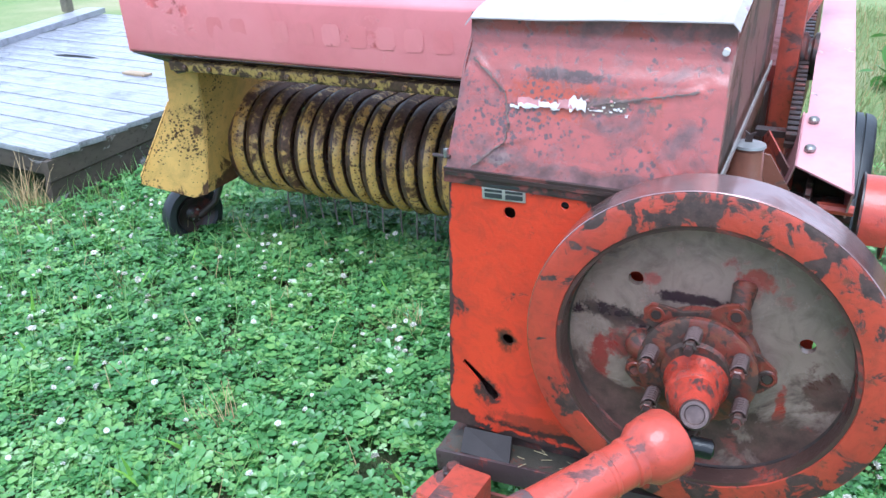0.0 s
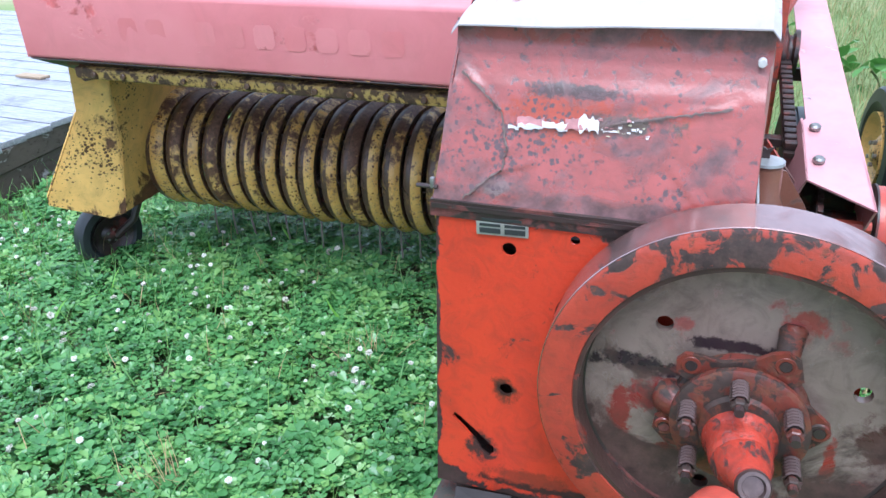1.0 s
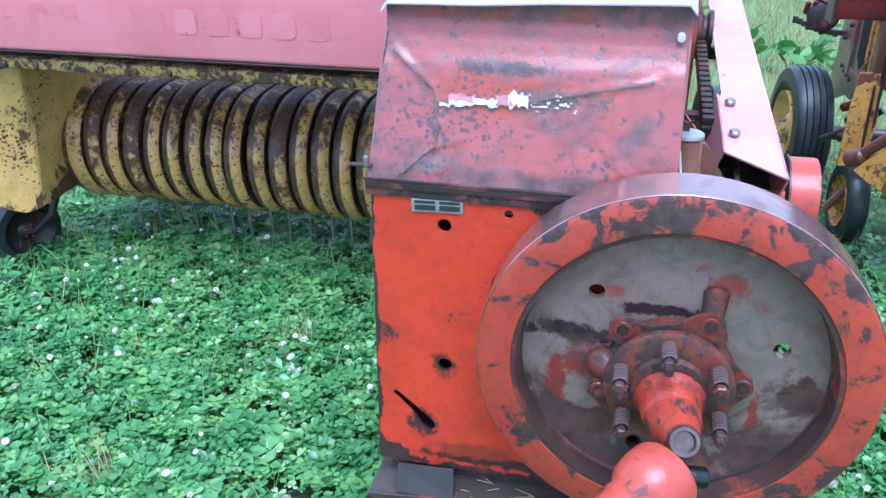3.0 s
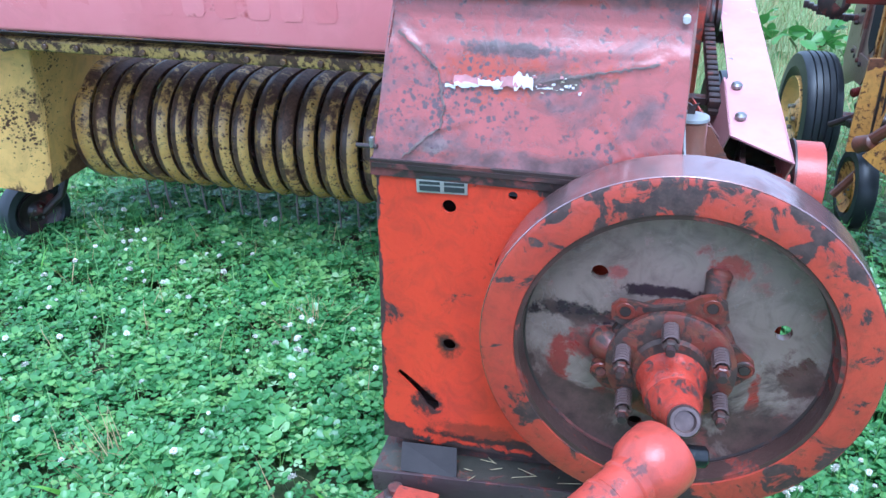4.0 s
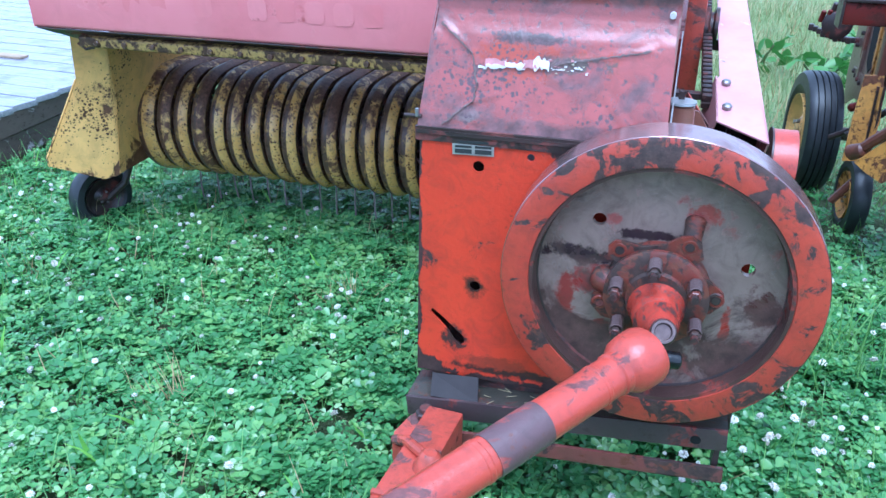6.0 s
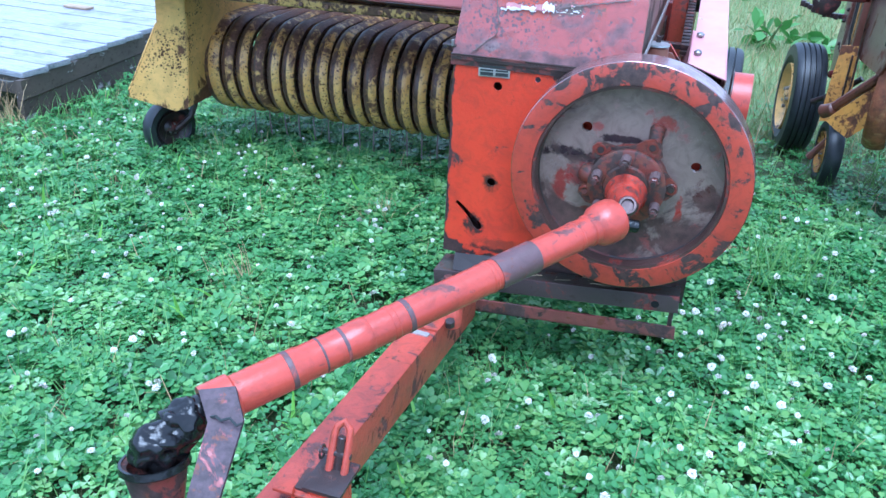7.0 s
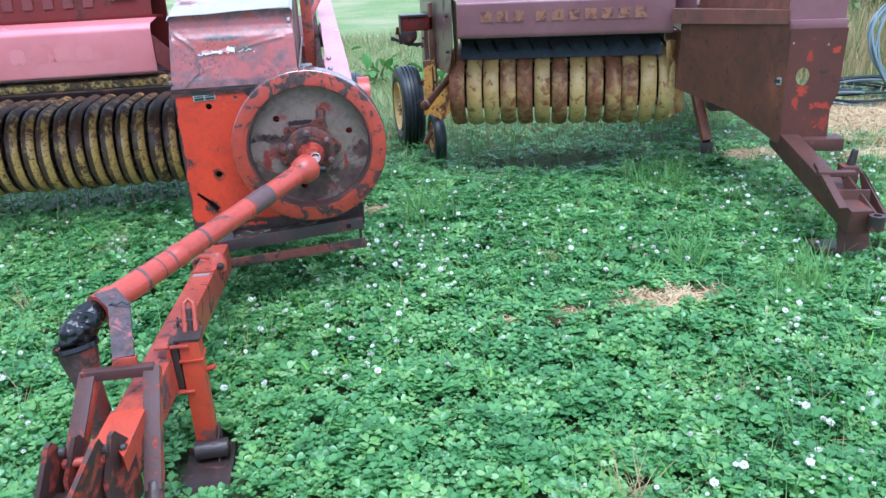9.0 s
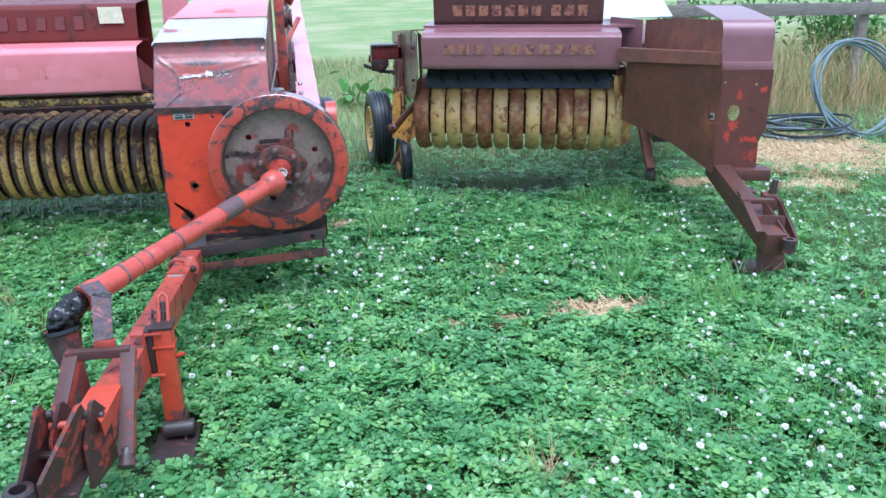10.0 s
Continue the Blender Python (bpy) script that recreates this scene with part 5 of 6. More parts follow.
part("edge_strip", box(B(), 0.3705, 0.374, 0.06, 0.9, 1.02, 1.035, Matrix.Rotation(radians(3), 4, "X")), TIN, hood)
part("bale_chamber", box(B(), 0.0, 0.42, 1.3, 3.2, 0.5, 0.98, None, 0.01), RED_LID, baler, "red bale chamber stretching back")
road_wheel(baler, (0.60, 1.75, 0.37), (1, 0, 0), 0.37, 0.18, YELLOW_RAIL, "road_wheel", "large black ribbed rubber tyre")
part("axle", rod(B(), (0.2, 1.75, 0.37), (0.6, 1.75, 0.37), 0.035, 14), DARK_STEEL, baler)
part("axle_stay", box(B(), 0.2, 0.28, 1.71, 1.79, 0.33, 0.55), DARK_STEEL, baler)

# ---------------------------------------------------------------- the brown baler beyond
PIN = Vector((1.38, 1.33, 1.10))
FAR_M = Matrix.Translation(PIN) @ Matrix.Scale(0.965, 4) @ Matrix.Translation(-PIN) @ pose(2.93, 0.61, 0, 0, 0, -15)
far = thing("hay_baler", "weathered brown hay baler with rusty yellow pickup on lawn", "baler", FAR_M, group="hay balers")
BROWN = painted("weathered_brown_paint", (0.16, 0.055, 0.036), (0.115, 0.044, 0.032), (0.21, 0.07, 0.036), 0.46, rusty=0.37, rust=(0.07, 0.034, 0.025), patch=3, speck=26, stretch=(1.5, 1.5, 0.6), rough=0.34, dirt=0.55, soft=0.14)
BROWN_FRONT = painted("brown_front_paint", (0.1, 0.038, 0.029), (0.13, 0.046, 0.033), (0.4, 0.055, 0.03), 0.34, rusty=0.32, rust=(0.05, 0.03, 0.025), patch=8, speck=14, rough=0.48, sheen=0.25, spot=[((0.09, 0.0, 0.66), (0.05, 1.0, 0.045), (0.42, 0.055, 0.03)), ((0.06, 0.0, 0.58), (0.03, 1.0, 0.05), (0.4, 0.05, 0.03)), ((0.19, 0.0, 0.57), (0.07, 1.0, 0.03), (0.4, 0.05, 0.03)), ((0.22, 0.0, 0.47), (0.035, 1.0, 0.06), (0.3, 0.045, 0.03)), ((0.25, 0.0, 0.87), (0.03, 1.0, 0.03), (0.45, 0.06, 0.03)), ((0.11, 0.0, 0.84), (0.02, 1.0, 0.05), (0.36, 0.05, 0.03))])
FAR_TONGUE = painted("dark_brown_tongue_paint", (0.085, 0.036, 0.028), (0.11, 0.045, 0.034), (0.2, 0.05, 0.03), 0.4, rusty=0.36, rust=(0.05, 0.03, 0.024), patch=9, rough=0.45, dirt=0.5, sheen=0.3)
PURPLE = painted("purplish_faded_paint", (0.205, 0.085, 0.094), (0.25, 0.112, 0.122), (0.11, 0.045, 0.047), 0.34, rusty=0.28, rust=(0.085, 0.036, 0.035), patch=4, rough=0.28, dirt=0.2, bump=0.1)
YELLOW_FAR = painted("rust_streaked_yellow_paint", (0.6, 0.41, 0.16), (0.52, 0.32, 0.11), (0.22, 0.075, 0.03), 0.455, rusty=0.41, rust=(0.25, 0.09, 0.024), patch=7, speck=20, rough=0.3, dirt=0.3, tone=0.34, soft=0.1)
ORANGE_RUST = painted("orange_rust_yellow_paint", (0.66, 0.33, 0.06), (0.56, 0.25, 0.045), (0.16, 0.06, 0.025), 0.45, rusty=0.42, rust=(0.11, 0.045, 0.02), patch=9, rough=0.5)
GOLD = painted("faded_gold_letter_paint", (0.36, 0.16, 0.085), (0.27, 0.115, 0.07), (0.15, 0.06, 0.058), 0.47, rusty=0.38, patch=22, rough=0.5, dirt=0.1, bump=0.05)

fpanel = part("front_panel", plate_with_holes(B(), [(0.0, 0.36), (0.10, 0.33), (0.255, 0.37), (0.25, 0.55), (0.285, 0.65), (0.285, 0.80), (0.29, 0.985), (0.0, 0.985)], 0.0, 0.008, [ring_loop(0.085, 0.73, 0.036, 16, 1.35), ring_loop(0.20, 0.90, 0.008), ring_loop(0.02, 0.91, 0.006)]), BROWN_FRONT, far, "brown steel front panel with red paint remains")
part("side_wall", slab(B(), [(0.0, 0.004, 1.012), (-0.53, 0.26, 1.008), (-0.507, 0.423, 0.945), (-0.515, 0.43, 0.60), (-0.23, 0.2, 0.50), (0.0, 0.004, 0.36)], (0.004, 0.005, 0)), BROWN, far, "wide brown side sheet")
part("side_back", slab(B(), [(-0.507, 0.423, 0.945), (-0.52, 0.95, 0.945), (-0.52, 0.95, 0.6), (-0.515, 0.43, 0.60)], (0.005, 0, 0)), BROWN, far)
tag = part("maker_plate", slab(B(), [(-0.075, 0.058, 0.685), (-0.02, 0.0125, 0.685), (-0.02, 0.0125, 0.725), (-0.075, 0.058, 0.725)], (-0.003, -0.004, 0)), TIN, far, "small maker's plate with dark fields")
part("print_bar", slab(B(), [(-0.072, 0.051, 0.693), (-0.026, 0.0135, 0.693), (-0.026, 0.0135, 0.714), (-0.072, 0.051, 0.714)], (-0.003, -0.004, 0)), INK, tag)
part("orange_strip", slab(B(), [(-0.08, 0.0605, 0.655), (0.0, -0.004, 0.655), (0.0, -0.004, 0.664), (-0.08, 0.0605, 0.664)], (-0.002, -0.003, 0)), ORANGE_RUST, far)
part("lower_box", slab(B(), [(-0.20, 0.20, 0.50), (-0.02, 0.04, 0.36), (0.10, 0.02, 0.30), (0.10, 0.02, 0.40), (-0.15, 0.18, 0.56)], (0.03, 0.1, 0)), BROWN, far)
part("case_back", box(B(), -0.3, 0.02, 0.45, 1.4, 0.45, 0.93), DARK_STEEL, far)
part("under_strut", box(B(), -0.03, 0.03, -0.02, 0.02, 0, 0.36, basis((-0.36, 0.66, 0.56), (-0.30, 0.48, 0.26)), 0.004), BROWN, far, "brown strut under the case")
part("strut_foot", box(B(), -0.335, -0.265, 0.43, 0.50, 0.185, 0.25, None, 0.005), DARK_STEEL, far)
fhood = part("hood", swept(B(), rounded([(0.018, 0.99), (0.02, 1.20), (0.06, 1.262), (0.45, 1.285), (0.9, 1.30)], 0.06, 6), 0.0, 0.275, 0.004, lambda i: (-0.02, 0.275), 8), PURPLE, far, "rounded purplish red hood")
part("hood_side", slab(B(), [(-0.021, 0.02, 1.03), (-0.022, 0.024, 1.2), (-0.024, 0.065, 1.262), (-0.21, 0.3, 1.262), (-0.40, 0.5, 1.235), (-0.40, 0.5, 1.0), (-0.1, 0.12, 1.0)], (0.004, 0.003, 0)), BROWN, fhood, "brown side sheet of the hood")
part("hood_lip", box(B(), -0.01, 0.285, 0.005, 0.03, 0.975, 1.03, None, 0.006), PURPLE, fhood)
part("side_beam", slab(B(), [(-0.59, 0.25, 1.005), (-0.02, 0.0, 1.01), (-0.02, 0.0, 1.082), (-0.59, 0.25, 1.085)], (0.03, 0.06, 0)), BROWN, far, "brown box beam beside the hood")
part("hood_rear", slab(B(), [(-0.42, 0.48, 1.0), (-0.6, 0.75, 1.0), (-0.6, 0.75, 1.24), (-0.42, 0.5, 1.235)], (0.005, 0.005, 0)), PURPLE, far)
part("white_sheet", slab(B(), [(-0.75, 1.0, 1.20), (-0.2, 0.7, 1.24), (-0.15, 1.6, 1.33), (-0.9, 1.8, 1.33)], (0, 0, 0.006)), plain("pale_tin_sheet", (0.62, 0.64, 0.66), 0.3, 0.0, 0.15, 8), far, "pale sheet metal top catching the sky")
# wind guard with lettering bars
fg = part("wind_guard", swept(B(), rounded([(0.50, 0.93), (0.315, 0.945), (0.305, 0.965), (0.29, 1.15), (0.33, 1.175), (0.62, 1.19)], 0.012), -1.83, -0.57, 0.004, None, 20, lambda x, y, z: 0.004 * noise.noise((x * 2.5, z * 4, 7.0))), PURPLE, far, "purplish faded sheet guard with gold lettering bars")
part("guard_end", slab(B(), [(-1.835, 0.31, 0.94), (-1.835, 0.29, 1.165), (-1.90, 0.42, 1.19), (-1.90, 0.60, 1.15), (-1.875, 0.52, 0.75)], (0.004, 0.0, 0)), BROWN, fg)
x = -1.69
for i in range(11):
    if i != 3:
        part("letter_bar", slab(B(), [(x, 0.2965, 1.04), (x + 0.066, 0.2965, 1.04), (x + 0.066, 0.2925, 1.10), (x, 0.2925, 1.10)], (0, -0.003, 0)), GOLD, fg, "faded gold painted letter as a plain bar" if i == 0 else "", smooth=0)
    x += 0.095 if i != 3 else 0.04
part("guard_shelf", box(B(), -1.85, -0.45, 0.55, 1.0, 1.185, 1.2), PURPLE, fg)
flid = part("feeder_lid", swept(B(), rounded([(0.66, 1.20), (0.64, 1.22), (0.60, 1.42), (0.63, 1.44), (1.0, 1.45)], 0.015), -1.79, -0.66, 0.004), painted("dark_brown_lid_paint", (0.075, 0.034, 0.028), (0.095, 0.04, 0.032), (0.08, 0.035, 0.028), 0.42, rusty=0.3, patch=4), far, "dark brown upturned lid with upside-down lettering bars")
x = -1.66
for i in range(11):
    if i != 7:
        part("letter_bar", slab(B(), [(x, 0.6265, 1.255), (x + 0.062, 0.6265, 1.255), (x + 0.062, 0.6145, 1.325), (x, 0.6145, 1.325)], (0, -0.003, 0)), GOLD, flid, smooth=0)
    x += 0.088 if i != 7 else 0.04
# pickup
fp = part("pickup_frame", box(B(), -1.9, -0.5, 0.95, 1.02, 0.6, 0.7), YELLOW_RAIL, far, "yellow pickup frame")
pickup_reel(fp, -1.925, 13, 0.109, 0.097, 0.72, 0.585, 0.245, 0.3, [YELLOW_FAR, BAND_EDGE], (0, 7), False)
part("rear_sheet", swept(B(), [(1.12, 0.93), (1.15, 0.6), (1.0, 0.38)], -1.9, -0.5, 0.004), DARK_STEEL, fp)
part("dark_rail", swept(B(), [(0.70, 0.915), (0.52, 0.925), (0.5, 0.94)], -1.85, -0.52, 0.004), YELLOW_RAIL, fp)
part("end_cheek", slab(B(), [(-0.58, 0.50, 0.88), (-0.56, 0.46, 0.62), (-0.54, 0.52, 0.40), (-0.42, 0.70, 0.40), (-0.44, 0.66, 0.86)], (0.005, 0.004, 0)), YELLOW_FAR, fp, "rusty yellow end cheek of the pickup")
# guide tines over the reel
for i in range(11):
    x = -1.78 + i * 0.115
    part("guide_finger", pipe(B(), [(x, 0.98, 0.92), (x + 0.01, 0.8, 0.915), (x + 0.03, 0.62, 0.885), (x + 0.06, 0.52, 0.84)], 0.011, 6), RUBBER, fp, "dark curved guide finger" if i == 0 else "")
part("dark_curtain", swept(B(), rounded([(1.0, 0.95), (0.7, 0.93), (0.56, 0.85), (0.53, 0.79)], 0.03), -1.84, -0.6, 0.006), plain("dark_rubber_curtain", (0.07, 0.08, 0.1), 0.25), fp, "dark rubber curtain above the reel")
# left end: end sheet, pointed shield, wheels and drive, laid out in the lawn's own axes
TO_FAR = FAR_M.inverted()
def lw(*p):
    return TO_FAR @ Vector(p)
EAST = TO_FAR.to_3x3() @ Vector((1, 0, 0))
NORTH = TO_FAR.to_3x3() @ Vector((0, 1, 0))
GREY_BROWN = painted("grey_brown_sheet_paint", (0.17, 0.105, 0.085), (0.21, 0.135, 0.11), (0.2, 0.07, 0.045), 0.42, rusty=0.34, rust=(0.09, 0.045, 0.035), patch=3, speck=26, rough=0.3, dirt=0.3)
sheet = part("end_sheet", slab(B(), [lw(1.215, y, z) for y, z in ((1.42, 1.16), (1.42, 0.93), (1.52, 0.80), (1.60, 0.72), (2.3, 0.66), (2.92, 0.42), (3.0, 0.55), (2.97, 1.05), (1.6, 1.166))], EAST * 0.006), GREY_BROWN, far, "grey-brown side sheet at the end of the feeder")
part("sheet_slot", slab(B(), [lw(1.211, y, z) for y, z in ((2.48, 0.94), (2.62, 0.93), (2.60, 0.70), (2.54, 0.66), (2.48, 0.70))], EAST * 0.003), HOLE, sheet, "dark slot in the end sheet")
part("sheet_stiffener", slab(B(), [lw(1.214, y, z) for y, z in ((2.40, 1.0), (2.43, 1.0), (2.42, 0.67), (2.39, 0.67))], EAST * -0.016), ORANGE_RUST, sheet)
part("sheet_stiffener", slab(B(), [lw(1.214, y, z) for y, z in ((2.66, 1.0), (2.70, 1.0), (2.72, 0.6), (2.68, 0.6))], EAST * -0.014), GREY_BROWN, sheet)
part("bolted_patch", slab(B(), [lw(1.214, y, z) for y, z in ((2.45, 0.64), (2.84, 0.63), (2.86, 0.50), (2.55, 0.52))], EAST * -0.007), GREY_BROWN, sheet)
for y, z in ((2.80, 0.615), (2.74, 0.605), (2.68, 0.60), (2.62, 0.595), (2.78, 0.80), (2.86, 0.73), (2.2, 0.80), (1.55, 1.07), (1.55, 0.86)):
    part("sheet_bolt", rod(B(), lw(1.214, y, z), lw(1.196, y, z), 0.011, 8, None, 0.003), DARK_STEEL, sheet)
part("sheet_cap", slab(B(), [lw(1.20, 1.55, 1.172), lw(1.30, 1.55, 1.172), lw(1.30, 2.97, 1.052), lw(1.20, 2.97, 1.052)], (0, 0, 0.008)), PURPLE, sheet)
nose = part("pointed_shield", slab(B(), [lw(*p) for p in ((1.245, 1.70, 0.665), (1.17, 1.76, 0.56), (1.09, 1.80, 0.455), (1.13, 1.76, 0.43), (1.185, 1.72, 0.405), (1.235, 1.69, 0.47))], EAST * 0.006 + NORTH * 0.02), ORANGE_RUST, fp, "orange-rusted pointed pickup shield")
part("nose_bar", pipe(B(), [lw(*p) for p in ((1.25, 1.70, 0.70), (1.20, 1.75, 0.63), (1.14, 1.80, 0.55), (1.09, 1.84, 0.48))], 0.022, 10), BROWN, nose, "brown slanting nose bar")
part("nose_tip", rod(B(), lw(1.075, 1.86, 0.475), lw(1.12, 1.81, 0.51), 0.034, 14, 0.03, 0.01), BROWN, nose)
slip = part("slip_plate", slab(B(), [lw(*p) for p in ((1.13, 2.17, 0.72), (1.20, 2.15, 0.73), (1.215, 2.10, 0.55), (1.19, 2.08, 0.38), (1.11, 2.12, 0.36), (1.118, 2.15, 0.54))], EAST * 0.004 + NORTH * 0.03), ORANGE_RUST, fp, "flaking orange and yellow end plate")
for dx in (0.028, 0.052):
    part("plate_rib", slab(B(), [lw(1.15 + dx, 2.135, 0.69), lw(1.158 + dx, 2.13, 0.69), lw(1.156 + dx, 2.10, 0.39), lw(1.148 + dx, 2.10, 0.39)], NORTH * -0.012), DARK_STEEL, slip)
road_wheel(far, lw(1.063, 2.78, 0.30), EAST + 0.075 * NORTH, 0.315, 0.17, YELLOW, "road_wheel", "black ribbed rubber tyre")
road_wheel(far, lw(1.2, 2.2, 0.18), EAST + 0.06 * NORTH, 0.178, 0.085, ORANGE_RUST, "gauge_wheel", "small black rubber gauge wheel", False)
part("axle", rod(B(), lw(1.08, 2.78, 0.30), lw(2.1, 2.76, 0.30), 0.035, 12), DARK_STEEL, far)
part("gauge_arm", pipe(B(), [lw(1.11, 2.16, 0.155), lw(1.2, 2.14, 0.30), lw(1.23, 2.1, 0.42)], 0.018, 8), BROWN, far)
up = part("end_upright", box(B(), 1.175, 1.205, 2.16, 2.22, 0.5, 1.10, TO_FAR, 0.005), BROWN, far, "brown rusty end upright")
part("end_rail", box(B(), 1.195, 1.208, 2.30, 2.34, 0.66, 1.09, TO_FAR, 0.003), ORANGE_RUST, up)
dr = part("drive_box", box(B(), 0.995, 1.205, 2.16, 2.26, 0.925, 1.015, TO_FAR, 0.006), RED_LID, far, "red drive box at the end of the baler")
part("box_plate", box(B(), 0.985, 1.17, 2.15, 2.27, 1.017, 1.030, TO_FAR, 0.002), DARK_STEEL, dr)
part("box_end", box(B(), 0.983, 0.993, 2.15, 2.27, 0.91, 1.017, TO_FAR), DARK_STEEL, dr)
part("drive_sprocket", turned(B(), lw(1.10, 2.87, 0.82), lw(1.10, 2.95, 0.815), [(0, 0), (0, 0.05), (0.012, 0.075), (0.03, 0.075), (0.04, 0.04), (0.08, 0.03), (0.08, 0)], 20), DARK_STEEL, dr)
for i in range(12):
    u = i / 11
    p = lw(0.985 + 0.225 * u, 2.90, 0.80 - 0.055 * u - 0.018 * math.sin(math.pi * u))
    part("chain_link", box(B(), -0.012, 0.012, -0.02, 0.02, -0.013 - 0.006 * (i % 3 == 0), 0.013, Matrix.Translation(p), 0.003), DARK_STEEL, dr)
for x, z, r in ((1.02, 0.86, 0.013), (1.05, 0.865, 0.013), (1.09, 0.87, 0.018), (1.13, 0.865, 0.014), (1.07, 0.90, 0.016)):
    part("drive_bolt", rod(B(), lw(x, 2.90, z - 0.035), lw(x + 0.008, 2.885, z + 0.02), r, 8, None, 0.003), RED_LID if r < 0.016 else DARK_STEEL, dr)
for x, y, z in ((1.13, 2.3, 0.55), (1.17, 2.35, 0.48), (1.14, 2.3, 0.42), (1.19, 2.3, 0.58)):
    part("end_knob", rod(B(), lw(x - 0.005, y, z), lw(x + 0.05, y + 0.03, z + 0.01), 0.02, 10, None, 0.006), RED_LID if z > 0.54 and x < 1.15 else DARK_STEEL, far)
part("end_link", pipe(B(), [lw(1.09, 2.4, 0.38), lw(1.2, 2.34, 0.46), lw(1.28, 2.3, 0.55)], 0.015, 8), DARK_STEEL, far)
# tongue
ta, tb = Vector((0.04, 0.15, 0.37)), Vector((0.13, -0.93, 0.22))
fm = basis(ta, tb)
ft = part("tongue", box(B(), -0.05, 0.05, -0.06, 0.06, 0, (tb - ta).length, fm, 0.006), FAR_TONGUE, far, "brown box-section drawbar tongue")
part("tongue_step", box(B(), 0.05, 0.33, -0.06, 0.06, 0.325, 0.395, None, 0.006), FAR_TONGUE, far, "brown cross step at the tongue")
part("tongue_step_under", box(B(), 0.08, 0.25, -0.10, 0.02, 0.25, 0.27, None, 0.004), FAR_TONGUE, far)
part("side_arm", box(B(), -0.02, 0.02, -0.012, 0.012, 0, 0.35, basis((0.02, -0.60, 0.41), (0.05, -0.93, 0.28)), 0.003), FAR_TONGUE, ft)
part("frame_top", box(B(), 0.0, 0.17, -0.70, -0.66, 0.37, 0.395, None, 0.003), FAR_TONGUE, ft)
part("jaw_side", slab(B(), [(0.11, -0.66, 0.40), (0.13, -0.70, 0.38), (0.19, -0.96, 0.26), (0.19, -0.97, 0.22), (0.12, -0.80, 0.22)], (0.012, 0, 0)), FAR_TONGUE, ft)
part("jaw_side", slab(B(), [(0.19, -0.66, 0.40), (0.205, -0.70, 0.38), (0.225, -0.93, 0.27), (0.225, -0.95, 0.23), (0.2, -0.80, 0.22)], (0.012, 0, 0)), FAR_TONGUE, ft)
part("hitch_eye", turned(B(), (0.185, -0.97, 0.20), (0.185, -0.97, 0.27), [(0, 0.018), (0, 0.035), (0.07, 0.035), (0.07, 0.018)], 20, True), DARK_STEEL, ft)
part("stand_plate", slab(B(), [(0.06, -0.80, 0.34), (0.20, -0.80, 0.34), (0.22, -0.84, 0.06), (0.08, -0.84, 0.04)], (0, -0.014, 0)), FAR_TONGUE, ft, "brown stand plate holding up the tongue")
part("stand_slot", box(B(), 0.12, 0.145, -0.85, -0.815, 0.16, 0.22), HOLE, ft)
part("stand_foot", box(B(), -0.02, 0.10, -0.85, -0.72, 0.035, 0.06, None, 0.004), DARK_STEEL, ft)
part("jack_handle", rod(B(), (0.22, -0.48, 0.36), (0.235, -0.48, 0.45), 0.022, 12, 0.016, 0.005), DARK_STEEL, ft)
part("jack_body", box(B(), 0.17, 0.25, -0.53, -0.44, 0.28, 0.37, None, 0.01), FAR_TONGUE, ft)
part("bale_chamber", box(B(), -0.35, 0.2, 1.4, 3.2, 0.5, 1.0, None, 0.01), BROWN, far)

# ---------------------------------------------------------------- plank deck
def wood_material(name, light, dark, wet):
    m, n, l, p = base_material(name)
    v = coordinates(n, l, (1.2, 14, 14))
    grain = noise_of(n, l, v, 6, 8, 0.7, 0.6)
    v2 = coordinates(n, l, (1, 1, 1), 2.0)
    stain = noise_of(n, l, v2, 4, 5, 0.65)
    c = blend(n, l, ramp(n, l, grain, [(0.3, 0.0), (0.7, 1.0)]), dark, light)
    c = blend(n, l, ramp(n, l, stain, [(0.5, 0.0), (0.75, 0.7)]), c, (0.05, 0.045, 0.045))
    l.new(c, p.inputs["Base Color"])
    p.inputs["Roughness"].default_value = wet
    b = n.new("ShaderNodeBump")
    b.inputs["Strength"].default_value = 0.35
    b.inputs["Distance"].default_value = 0.004
    l.new(grain, b.inputs["Height"])
    l.new(b.outputs[0], p.inputs["Normal"])
    return m


DECK_WOOD = wood_material("wet_grey_plank", (0.46, 0.46, 0.5), (0.2, 0.2, 0.23), 0.2)
SKIRT_WOOD = painted("peeling_brown_board", (0.1, 0.075, 0.06), (0.06, 0.046, 0.037), (0.4, 0.38, 0.38), wear=0.40, rusty=0.38, rust=(0.04, 0.03, 0.025), patch=6, speck=24, stretch=(1, 1, 2.2), rough=0.6, dirt=0.5)
# the deck's own x axis runs along its planks, y along its short edge
DECK_M = pose(-3.0, 1.245, 0, 0, 0, -4)
deck = thing("plank_deck", "low weathered grey plank deck, wet with rain, on the grass", "deck", DECK_M)
random.seed(7)
pw, gap = 0.178, 0.012
y = 0.035
i = 0
